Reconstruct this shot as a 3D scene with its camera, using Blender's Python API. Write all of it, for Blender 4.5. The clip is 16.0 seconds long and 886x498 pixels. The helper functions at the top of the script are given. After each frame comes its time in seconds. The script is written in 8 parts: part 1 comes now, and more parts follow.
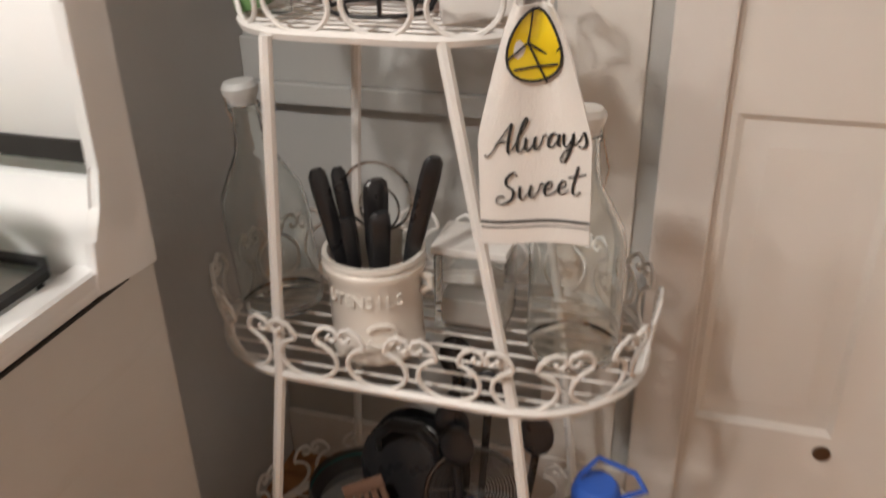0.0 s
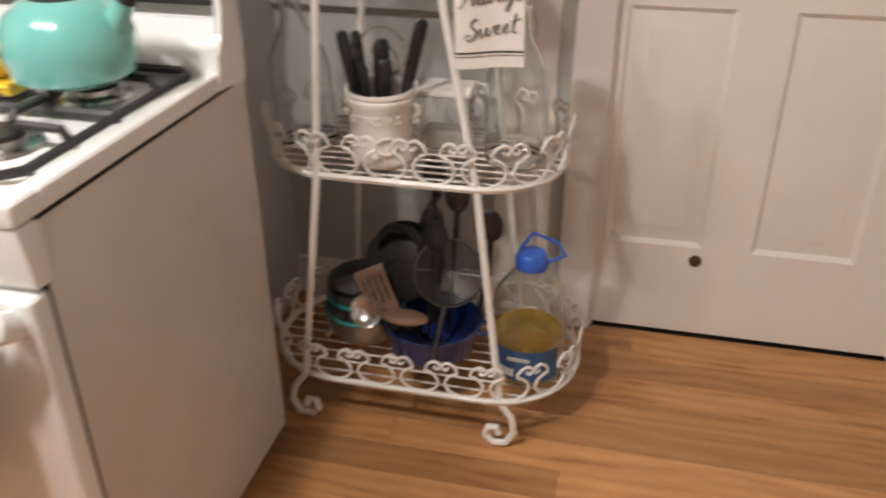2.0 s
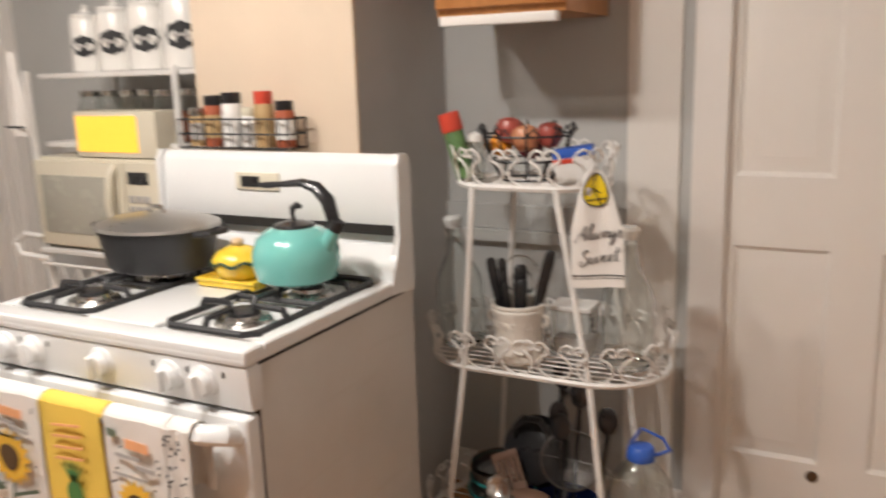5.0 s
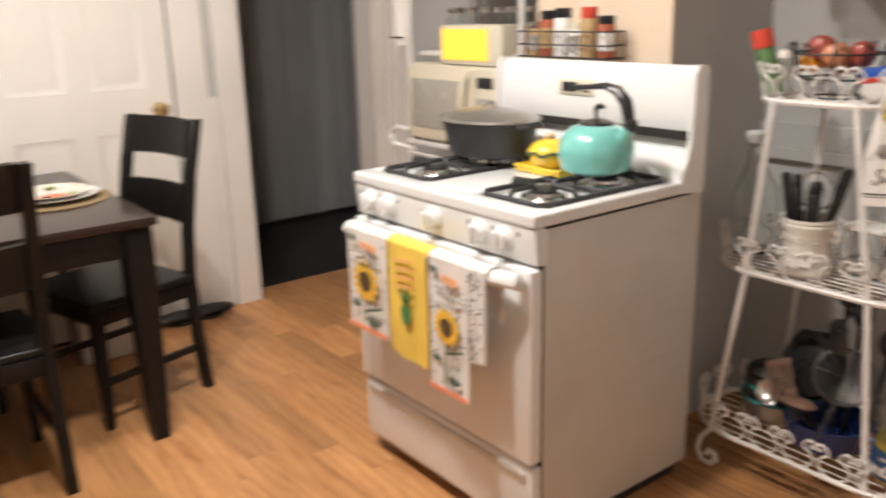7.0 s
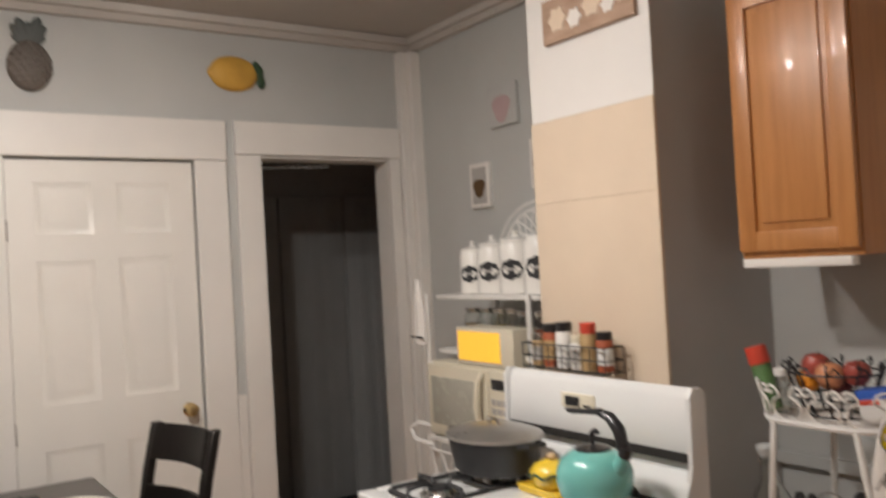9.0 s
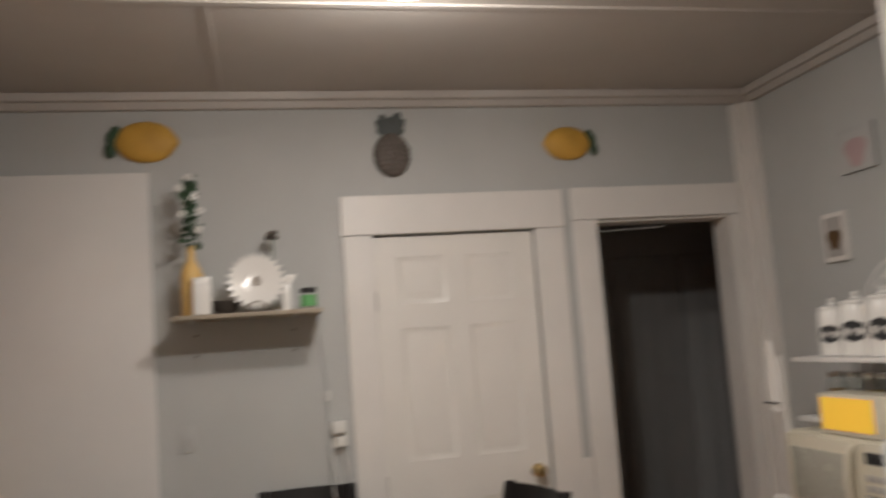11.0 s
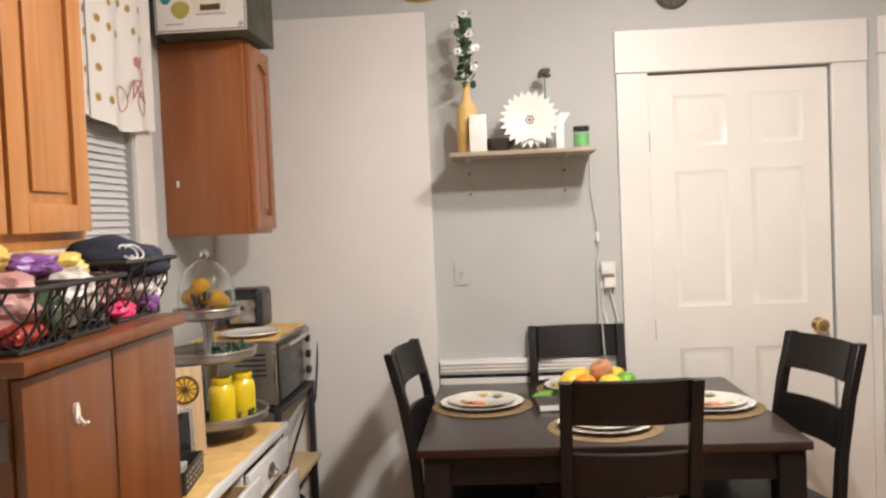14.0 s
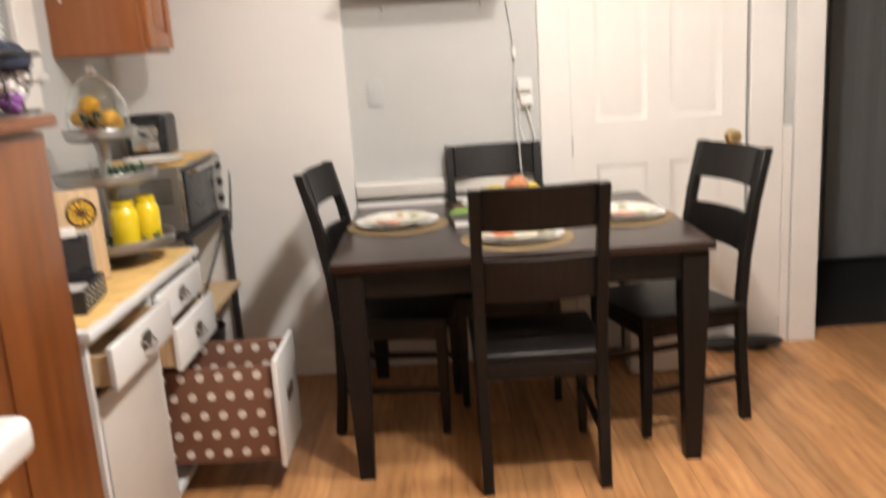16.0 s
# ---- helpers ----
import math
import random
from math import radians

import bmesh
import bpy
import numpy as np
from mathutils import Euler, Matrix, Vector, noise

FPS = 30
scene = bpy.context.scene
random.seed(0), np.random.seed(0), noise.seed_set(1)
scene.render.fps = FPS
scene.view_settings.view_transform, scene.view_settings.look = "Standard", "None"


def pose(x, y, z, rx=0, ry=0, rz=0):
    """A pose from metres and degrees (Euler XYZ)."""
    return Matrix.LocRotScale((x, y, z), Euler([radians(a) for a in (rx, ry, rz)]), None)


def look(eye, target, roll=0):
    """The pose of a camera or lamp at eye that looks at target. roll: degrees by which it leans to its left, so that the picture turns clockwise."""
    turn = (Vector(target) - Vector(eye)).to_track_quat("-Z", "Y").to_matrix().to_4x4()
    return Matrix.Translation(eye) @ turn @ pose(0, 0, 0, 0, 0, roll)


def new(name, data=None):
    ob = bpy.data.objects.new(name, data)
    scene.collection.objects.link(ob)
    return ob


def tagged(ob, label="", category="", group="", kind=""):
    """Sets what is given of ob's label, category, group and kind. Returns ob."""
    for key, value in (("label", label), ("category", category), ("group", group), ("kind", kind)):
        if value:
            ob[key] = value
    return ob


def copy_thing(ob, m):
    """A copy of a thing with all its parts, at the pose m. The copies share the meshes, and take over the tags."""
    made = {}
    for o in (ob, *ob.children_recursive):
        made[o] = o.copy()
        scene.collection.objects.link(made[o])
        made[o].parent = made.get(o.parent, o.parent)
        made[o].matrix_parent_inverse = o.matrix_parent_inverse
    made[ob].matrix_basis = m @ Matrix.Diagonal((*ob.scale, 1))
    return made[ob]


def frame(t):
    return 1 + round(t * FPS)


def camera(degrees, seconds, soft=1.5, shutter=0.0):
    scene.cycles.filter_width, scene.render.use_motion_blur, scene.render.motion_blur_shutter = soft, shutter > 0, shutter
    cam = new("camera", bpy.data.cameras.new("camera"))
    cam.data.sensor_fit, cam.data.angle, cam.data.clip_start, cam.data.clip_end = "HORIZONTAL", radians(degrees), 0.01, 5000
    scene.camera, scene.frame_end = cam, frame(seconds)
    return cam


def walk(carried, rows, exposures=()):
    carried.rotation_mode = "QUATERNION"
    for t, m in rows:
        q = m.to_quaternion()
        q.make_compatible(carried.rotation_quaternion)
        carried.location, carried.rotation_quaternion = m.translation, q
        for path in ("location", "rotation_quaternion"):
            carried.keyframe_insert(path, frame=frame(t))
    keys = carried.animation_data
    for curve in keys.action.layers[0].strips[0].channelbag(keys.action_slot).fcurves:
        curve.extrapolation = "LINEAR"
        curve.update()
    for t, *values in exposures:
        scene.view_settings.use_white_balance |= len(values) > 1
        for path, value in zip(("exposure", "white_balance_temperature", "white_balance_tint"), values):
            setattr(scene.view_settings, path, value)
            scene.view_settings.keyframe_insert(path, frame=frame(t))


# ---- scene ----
cam = camera(56.0, 16.0, soft=2.0, shutter=0.85)
PATH = [
    (0, (0.874, 0.821, 1.326), (0.34, 2.516, 0.409), -1.3),
    (0.5, (0.858, 0.671, 1.337), (0.422, 2.365, 0.368), -1.6),
    (1, (0.851, 0.482, 1.319), (0.539, 2.186, 0.319), -1.8),
    (1.5, (0.906, 0.363, 1.328), (0.624, 2.069, 0.322), -0.8),
    (2, (0.983, 0.188, 1.33), (0.575, 1.891, 0.365), -0.2),
    (2.5, (1.013, 0.127, 1.342), (0.485, 1.812, 0.402), -1.2),
    (3, (1.043, 0.093, 1.36), (0.552, 1.803, 0.446), -2.0),
    (3.5, (1.089, -0.058, 1.412), (0.638, 1.725, 0.627), -2.1),
    (3.7, (1.105, -0.117, 1.422), (0.652, 1.697, 0.713), -1.5),
    (5.8, (1.399, -0.245, 1.373), (0.219, 1.328, 1.006), -1.9),
    (6, (1.426, -0.28, 1.367), (0.21, 1.256, 0.964), -1.9),
    (6.5, (1.535, -0.349, 1.353), (0.191, 1.037, 0.833), -1.5),
    (7, (1.606, -0.36, 1.363), (0.084, 0.813, 0.807), -1.4),
    (7.4, (1.662, -0.29, 1.365), (0.033, 0.737, 0.827), -1.3),
    (7.5, (1.684, -0.307, 1.365), (0.041, 0.721, 0.872), -1.3),
    (8, (1.722, -0.26, 1.439), (0.089, 0.88, 1.254), -2.5),
    (8.2, (1.727, -0.228, 1.474), (0.145, 0.993, 1.386), -2.4),
    (10.3, (1.705, -0.234, 1.623), (-0.107, 0.58, 1.862), -5.1),
    (10.5, (1.683, -0.314, 1.611), (-0.155, 0.437, 1.853), -5.0),
    (11, (1.737, -0.288, 1.59), (-0.205, 0.136, 1.81), -4.1),
    (11.5, (1.687, -0.405, 1.581), (-0.293, -0.166, 1.738), -3.6),
    (12, (1.685, -0.417, 1.556), (-0.308, -0.314, 1.683), -3.3),
    (12.5, (1.677, -0.433, 1.54), (-0.321, -0.42, 1.628), -2.8),
    (13, (1.673, -0.448, 1.523), (-0.327, -0.486, 1.556), -2.5),
    (13.5, (1.682, -0.455, 1.509), (-0.315, -0.544, 1.485), -2.4),
    (14, (1.683, -0.462, 1.499), (-0.311, -0.599, 1.425), -2.4),
    (14.5, (1.684, -0.454, 1.475), (-0.306, -0.612, 1.345), -2.8),
    (15, (1.687, -0.424, 1.46), (-0.301, -0.546, 1.277), -2.7),
    (15.5, (1.695, -0.401, 1.414), (-0.287, -0.463, 1.157), -2.9),
    (15.6, (1.693, -0.404, 1.411), (-0.286, -0.452, 1.121), -3.0),
    (16, (1.633, -0.383, 1.378), (-0.318, -0.386, 0.934), -3.7),
]
EXPOSURES = [(0, -0.40), (0.5, -0.26), (1.2, -0.22), (3.7, -0.4), (5.8, -0.28), (7, -0.12), (8.2, -0.42), (10.3, -1.38), (11, -1.36), (12, -0.66), (12.5, -0.53), (14, -0.25), (15.2, -0.14), (16, 0.02)]
walk(cam, [(t, look(eye, target, roll)) for t, eye, target, roll in PATH], EXPOSURES)

# ---- plan, in metres: x east, y north, z up ----
WEST, EAST, SOUTH, NORTH, CEIL = -2.05, 2.3, -1.75, 2.2, 2.77

# ---- world and light ----
world = bpy.data.worlds.new("night")
world.use_nodes = True
world.node_tree.nodes["Background"].inputs[0].default_value = (0.02, 0.025, 0.04, 1)
world.node_tree.nodes["Background"].inputs[1].default_value = 0.3
scene.world = world


def lamp(name, kind, m, power, colour, size=0.3):
    data = bpy.data.lights.new(name, kind)
    data.energy, data.color = power, colour
    if kind == "AREA":
        data.shape, data.size = "DISK", size
    else:
        data.shadow_soft_size = size
    ob = new(name, data)
    ob.matrix_world = m
    return ob


LIGHT = (1.0, 0.945, 0.895)
# two shallow dish lamps under the ceiling: light downwards, some to the sides, and a pool on the ceiling above; the
# second is unseen, added to account for the north wall's shadow and the cooker's lit side
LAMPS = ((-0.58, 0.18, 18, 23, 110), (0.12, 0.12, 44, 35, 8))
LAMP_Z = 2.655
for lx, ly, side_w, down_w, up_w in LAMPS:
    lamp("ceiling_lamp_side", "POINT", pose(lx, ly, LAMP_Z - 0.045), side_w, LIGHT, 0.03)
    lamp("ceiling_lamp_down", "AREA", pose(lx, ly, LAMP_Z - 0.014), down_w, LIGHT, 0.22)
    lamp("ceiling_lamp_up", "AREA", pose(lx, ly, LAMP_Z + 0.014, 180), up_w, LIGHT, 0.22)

# ---- materials ----
def nodes_of(name):
    m = bpy.data.materials.new(name)
    m.use_nodes = True
    n = m.node_tree.nodes
    return m, n, m.node_tree.links, n["Principled BSDF"]


def rgba(c):
    return (c[0], c[1], c[2], 1.0)


def coords(n, l, scale=(1, 1, 1)):
    tc = n.new("ShaderNodeTexCoord")
    mp = n.new("ShaderNodeMapping")
    mp.inputs["Scale"].default_value = scale
    l.new(tc.outputs["Object"], mp.inputs[0])
    return mp.outputs[0]


def noise_node(n, l, vec, scale, detail=4.0, rough=0.55):
    t = n.new("ShaderNodeTexNoise")
    t.inputs["Scale"].default_value, t.inputs["Detail"].default_value, t.inputs["Roughness"].default_value = scale, detail, rough
    l.new(vec, t.inputs["Vector"])
    return t.outputs["Fac"]


def ramp(n, l, fac, stops):
    r = n.new("ShaderNodeValToRGB")
    r.color_ramp.elements[0].position, r.color_ramp.elements[0].color = stops[0][0], rgba(stops[0][1])
    r.color_ramp.elements[1].position, r.color_ramp.elements[1].color = stops[-1][0], rgba(stops[-1][1])
    for p, c in stops[1:-1]:
        e = r.color_ramp.elements.new(p)
        e.color = rgba(c)
    l.new(fac, r.inputs[0])
    return r.outputs[0]


def add_bump(n, l, b, height, strength, distance=0.002):
    bp = n.new("ShaderNodeBump")
    bp.inputs["Strength"].default_value, bp.inputs["Distance"].default_value = strength, distance
    l.new(height, bp.inputs["Height"])
    l.new(bp.outputs[0], b.inputs["Normal"])


def paint(name, c, rough=0.5, vary=0.06, bump=0.15, fine=60, metal=0.0, coat=0.0, blotch=2.5):
    """A painted or plain surface with soft blotches and fine relief."""
    m, n, l, b = nodes_of(name)
    v = coords(n, l)
    big = noise_node(n, l, v, blotch, 5)
    lo = [max(0, x * (1 - vary)) for x in c]
    hi = [min(1, x * (1 + vary)) for x in c]
    l.new(ramp(n, l, big, [(0.3, lo), (0.7, hi)]), b.inputs["Base Color"])
    f = noise_node(n, l, v, fine, 3)
    rr = n.new("ShaderNodeMapRange")
    rr.inputs["To Min"].default_value, rr.inputs["To Max"].default_value = max(0.03, rough - 0.08), min(1, rough + 0.1)
    l.new(noise_node(n, l, v, fine * 0.3, 3), rr.inputs["Value"])
    l.new(rr.outputs[0], b.inputs["Roughness"])
    b.inputs["Metallic"].default_value, b.inputs["Coat Weight"].default_value = metal, coat
    if bump:
        add_bump(n, l, b, f, bump)
    return m


def scuffed(name):
    """Stove-side enamel, darkened for the side's shade, dull and scratched along the slope of things dragged past it.
    """
    m, n, l, b = nodes_of(name)
    v = coords(n, l)
    sc = n.new("ShaderNodeMapping")
    sc.inputs["Rotation"].default_value = (radians(28), 0, 0)
    sc.inputs["Scale"].default_value = (1, 1.6, 22)
    l.new(v, sc.inputs[0])
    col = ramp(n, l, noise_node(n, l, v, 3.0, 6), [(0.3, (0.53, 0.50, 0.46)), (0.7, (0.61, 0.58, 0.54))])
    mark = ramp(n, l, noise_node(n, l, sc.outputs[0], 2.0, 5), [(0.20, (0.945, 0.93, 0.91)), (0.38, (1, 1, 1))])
    mx = n.new("ShaderNodeMixRGB")
    mx.blend_type = "MULTIPLY"
    mx.inputs[0].default_value = 1.0
    l.new(col, mx.inputs[1])
    l.new(mark, mx.inputs[2])
    l.new(mx.outputs[0], b.inputs["Base Color"])
    b.inputs["Roughness"].default_value = 0.42
    add_bump(n, l, b, noise_node(n, l, v, 9, 3), 0.1, 0.003)
    return m


def wood(name, dark, light, stretch=(14, 14, 1.2), rough=0.4, vary=True, coat=0.0, scale=1.0):
    """Long-grained wood; the grain runs along the axis with the small stretch."""
    m, n, l, b = nodes_of(name)
    v = coords(n, l, [s * scale for s in stretch])
    g = noise_node(n, l, v, 3.2, 8, 0.65)
    w = n.new("ShaderNodeTexWave")
    w.inputs["Scale"].default_value, w.inputs["Distortion"].default_value, w.inputs["Detail"].default_value = 0.9, 9.0, 3.0
    l.new(v, w.inputs["Vector"])
    mx = n.new("ShaderNodeMath")
    mx.operation = "MULTIPLY_ADD"
    mx.inputs[1].default_value = 0.13
    l.new(w.outputs["Fac"], mx.inputs[0])
    l.new(g, mx.inputs[2])
    mid = [(a + c) / 2 for a, c in zip(dark, light)]
    col = ramp(n, l, mx.outputs[0], [(0.38, dark), (0.6, mid), (0.85, light)])
    if vary:
        oi = n.new("ShaderNodeObjectInfo")
        mr = n.new("ShaderNodeMapRange")
        mr.inputs["To Min"].default_value, mr.inputs["To Max"].default_value = 0.86, 1.12
        l.new(oi.outputs["Random"], mr.inputs["Value"])
        hs = n.new("ShaderNodeHueSaturation")
        l.new(mr.outputs[0], hs.inputs["Value"])
        l.new(col, hs.inputs["Color"])
        col = hs.outputs[0]
    l.new(col, b.inputs["Base Color"])
    b.inputs["Roughness"].default_value, b.inputs["Coat Weight"].default_value = rough, coat
    add_bump(n, l, b, g, 0.12, 0.001)
    return m


def floor_wood(name, per_island=False):
    """Laminate oak boards, each with its own shade and shift of grain."""
    m, n, l, b = nodes_of(name)
    if per_island:
        gi = n.new("ShaderNodeNewGeometry")
        rnd = gi.outputs["Random Per Island"]
    else:
        oi = n.new("ShaderNodeObjectInfo")
        rnd = oi.outputs["Random"]
    tc = n.new("ShaderNodeTexCoord")
    cb = n.new("ShaderNodeCombineXYZ")
    mul = n.new("ShaderNodeMath")
    mul.operation = "MULTIPLY"
    mul.inputs[1].default_value = 37.0
    l.new(rnd, mul.inputs[0])
    l.new(mul.outputs[0], cb.inputs[2])
    l.new(mul.outputs[0], cb.inputs[0])
    ad = n.new("ShaderNodeVectorMath")
    l.new(tc.outputs["Object"], ad.inputs[0])
    l.new(cb.outputs[0], ad.inputs[1])
    mp = n.new("ShaderNodeMapping")
    mp.inputs["Scale"].default_value = (2.2, 9.5, 9.5)
    l.new(ad.outputs[0], mp.inputs[0])
    g = noise_node(n, l, mp.outputs[0], 2.2, 7, 0.62)
    w = n.new("ShaderNodeTexWave")
    w.bands_direction = "Y"
    w.inputs["Scale"].default_value, w.inputs["Distortion"].default_value, w.inputs["Detail"].default_value = 0.75, 11.0, 2.0
    l.new(mp.outputs[0], w.inputs["Vector"])
    mx = n.new("ShaderNodeMath")
    mx.operation = "MULTIPLY_ADD"
    mx.inputs[1].default_value = 0.20
    l.new(w.outputs["Fac"], mx.inputs[0])
    l.new(g, mx.inputs[2])
    col = ramp(n, l, mx.outputs[0], [(0.36, (0.30, 0.125, 0.045)), (0.47, (0.40, 0.188, 0.072)), (0.62, (0.46, 0.225, 0.090)), (0.88, (0.54, 0.285, 0.120))])
    mr = n.new("ShaderNodeMapRange")
    mr.inputs["To Min"].default_value, mr.inputs["To Max"].default_value = 0.76, 1.20
    l.new(rnd, mr.inputs["Value"])
    hs = n.new("ShaderNodeHueSaturation")
    l.new(mr.outputs[0], hs.inputs["Value"])
    l.new(col, hs.inputs["Color"])
    l.new(hs.outputs[0], b.inputs["Base Color"])
    b.inputs["Roughness"].default_value = 0.42
    sm = n.new("ShaderNodeMapRange")
    sm.inputs["To Min"].default_value, sm.inputs["To Max"].default_value = 0.34, 0.52
    l.new(noise_node(n, l, tc.outputs["Object"], 3.0, 4), sm.inputs["Value"])
    l.new(sm.outputs[0], b.inputs["Roughness"])
    add_bump(n, l, b, g, 0.08, 0.001)
    return m


def glass(name, c=(0.95, 0.97, 0.96), rough=0.02, ior=1.45):
    m, n, l, b = nodes_of(name)
    b.inputs["Base Color"].default_value = rgba(c)
    b.inputs["Transmission Weight"].default_value, b.inputs["Roughness"].default_value, b.inputs["IOR"].default_value = 1.0, rough, ior
    return m


def glow(name, c, strength):
    m, n, l, b = nodes_of(name)
    b.inputs["Base Color"].default_value = rgba(c)
    b.inputs["Emission Color"].default_value, b.inputs["Emission Strength"].default_value = rgba(c), strength
    return m


M = {
    "wall_grey": paint("wall_grey", (0.50, 0.506, 0.49), 0.75, 0.04, 0.25, 90),
    "wall_dark": paint("wall_dark", (0.46, 0.46, 0.455), 0.7, 0.05, 0.25, 90),
    "wall_white": paint("wall_white", (0.76, 0.74, 0.71), 0.7, 0.03, 0.25, 90),
    "beige": paint("beige_board", (0.68, 0.56, 0.43), 0.7, 0.06, 0.2, 70),
    # cream with the dim away from the lamps put into its colour
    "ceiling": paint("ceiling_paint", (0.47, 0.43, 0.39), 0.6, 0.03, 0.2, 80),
    "trim": paint("trim_paint", (0.78, 0.75, 0.71), 0.42, 0.04, 0.12, 40),
    "door": paint("door_paint", (0.80, 0.77, 0.72), 0.38, 0.03, 0.1, 40),
    "enamel": paint("white_enamel", (0.77, 0.775, 0.77), 0.22, 0.02, 0.03, 20, coat=0.4),
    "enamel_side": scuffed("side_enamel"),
    "black_iron": paint("black_iron", (0.02, 0.02, 0.022), 0.5, 0.2, 0.3, 120),
    "black_gloss": paint("black_plastic", (0.018, 0.018, 0.02), 0.28, 0.1, 0.05, 60),
    "dark_gap": paint("dark_gap", (0.02, 0.018, 0.016), 0.9, 0.1, 0.0),
    "white_wire": paint("white_wire", (0.78, 0.76, 0.73), 0.4, 0.06, 0.2, 150),
    "ceramic": paint("cream_ceramic", (0.76, 0.72, 0.66), 0.22, 0.03, 0.05, 30, coat=0.5),
    "white_china": paint("white_china", (0.82, 0.80, 0.76), 0.2, 0.02, 0.03, 30, coat=0.5),
    "teal": paint("teal_enamel", (0.165, 0.48, 0.435), 0.16, 0.04, 0.02, 20, coat=0.7),
    "yellow": paint("yellow_ceramic", (0.80, 0.55, 0.05), 0.25, 0.06, 0.05, 30, coat=0.5),
    "bright_yellow": paint("bright_yellow_glaze", (0.82, 0.62, 0.02), 0.22, 0.04, 0.03, 30, coat=0.5),
    "red": paint("red_plastic", (0.62, 0.07, 0.04), 0.35, 0.05, 0.05),
    "blue": paint("blue_enamel", (0.014, 0.032, 0.135), 0.2, 0.1, 0.03, 30, coat=0.4),
    "blue_plastic": paint("blue_plastic", (0.03, 0.11, 0.48), 0.35, 0.05, 0.03),
    "steel": paint("brushed_steel", (0.62, 0.61, 0.59), 0.25, 0.05, 0.05, 80, metal=1.0),
    "dark_steel": paint("dark_steel", (0.15, 0.145, 0.14), 0.3, 0.1, 0.05, 80, metal=1.0),
    "galvanised": paint("galvanised_steel", (0.46, 0.45, 0.43), 0.30, 0.2, 0.2, 60, metal=0.9),
    "brass": paint("brass", (0.72, 0.55, 0.28), 0.2, 0.05, 0.03, 60, metal=1.0),
    "pewter": paint("worn_pewter", (0.40, 0.365, 0.33), 0.3, 0.2, 0.15, 60, metal=0.9),
    "plate_grey": paint("switch_plate", (0.50, 0.505, 0.49), 0.5, 0.03, 0.05, 60),
    "nickel": paint("polished_nickel", (0.66, 0.59, 0.49), 0.12, 0.05, 0.02, 60, metal=1.0),
    "bronze": paint("dark_bronze", (0.16, 0.12, 0.09), 0.35, 0.1, 0.1, 60, metal=0.9),
    "cloth_white": paint("white_cotton", (0.78, 0.75, 0.71), 0.9, 0.03, 0.5, 400),
    "cloth_yellow": paint("yellow_cotton", (0.82, 0.58, 0.10), 0.9, 0.05, 0.5, 400),
    "cloth_tan": paint("mustard_cloth", (0.72, 0.50, 0.18), 0.9, 0.1, 0.4, 200, blotch=12),
    "navy": paint("navy_cloth", (0.011, 0.015, 0.034), 0.9, 0.15, 0.5, 300),
    "ink": paint("black_ink", (0.02, 0.02, 0.02), 0.8, 0.0, 0.0),
    "ivory": paint("ivory_plastic", (0.70, 0.65, 0.52), 0.35, 0.03, 0.05, 40),
    "oak": wood("honey_oak", (0.38, 0.155, 0.045), (0.52, 0.235, 0.075), (9, 9, 0.7), 0.36, False, 0.15),
    "cherry": wood("cherry_veneer", (0.25, 0.080, 0.025), (0.35, 0.125, 0.040), (5, 5, 0.5), 0.34, False, 0.2),
    "mahogany": wood("dark_cherry_veneer", (0.125, 0.037, 0.009), (0.205, 0.067, 0.016), (6, 6, 0.6), 0.32, False, 0.2),
    "espresso": wood("espresso_wood", (0.008, 0.0068, 0.0062), (0.0135, 0.0110, 0.0100), (12, 12, 1.2), 0.42, True, 0.0),
    "tabletop": wood("dark_table_top", (0.016, 0.008, 0.006), (0.028, 0.013, 0.010), (14, 1.2, 14), 0.30, False, 0.25),
    "light_wood": wood("pale_wood", (0.52, 0.36, 0.20), (0.68, 0.50, 0.31), (14, 14, 1.2), 0.55, False),
    "leaf": paint("dark_leaf", (0.035, 0.075, 0.035), 0.6, 0.3, 0.3, 60, blotch=20),
    "lemon": paint("lemon_skin", (0.60, 0.34, 0.055), 0.55, 0.14, 0.5, 160, blotch=8),
    "glass": glass("clear_glass"),
    "pane": glass("window_glass"),
    "hall": paint("hall_paint", (0.40, 0.405, 0.40), 0.8, 0.05, 0.2, 80),
    "lamp_glass": glow("lamp_glass", (1.0, 0.93, 0.84), 9.0),
    "yellow_glow": glow("yellow_lightbox", (1.0, 0.60, 0.06), 0.72),
    "floor": floor_wood("oak_laminate"),
    "floor_rest": floor_wood("oak_laminate_rest", True),
}


# ---- mesh helpers ----
M["espresso"].node_tree.nodes["Principled BSDF"].inputs["Specular IOR Level"].default_value = 0.22
M["tabletop"].node_tree.nodes["Principled BSDF"].inputs["Specular IOR Level"].default_value = 0.35


def mesh_ob(name, bm, material, smooth=True):
    me = bpy.data.meshes.new(name)
    bmesh.ops.recalc_face_normals(bm, faces=bm.faces)
    bm.to_mesh(me)
    bm.free()
    if smooth:
        for p in me.polygons:
            p.use_smooth = True
        me.set_sharp_from_angle(angle=radians(35))
    for mt in (material if isinstance(material, (list, tuple)) else [material]):
        me.materials.append(M[mt] if isinstance(mt, str) else mt)
    return new(name, me)


def part(name, bm, material, parent, label=""):
    """One mesh under a thing or a part, in the coordinates of its top-level thing."""
    ob = mesh_ob(name, bm, material)
    ob.parent = parent
    if label:
        ob["label"] = label
    return ob


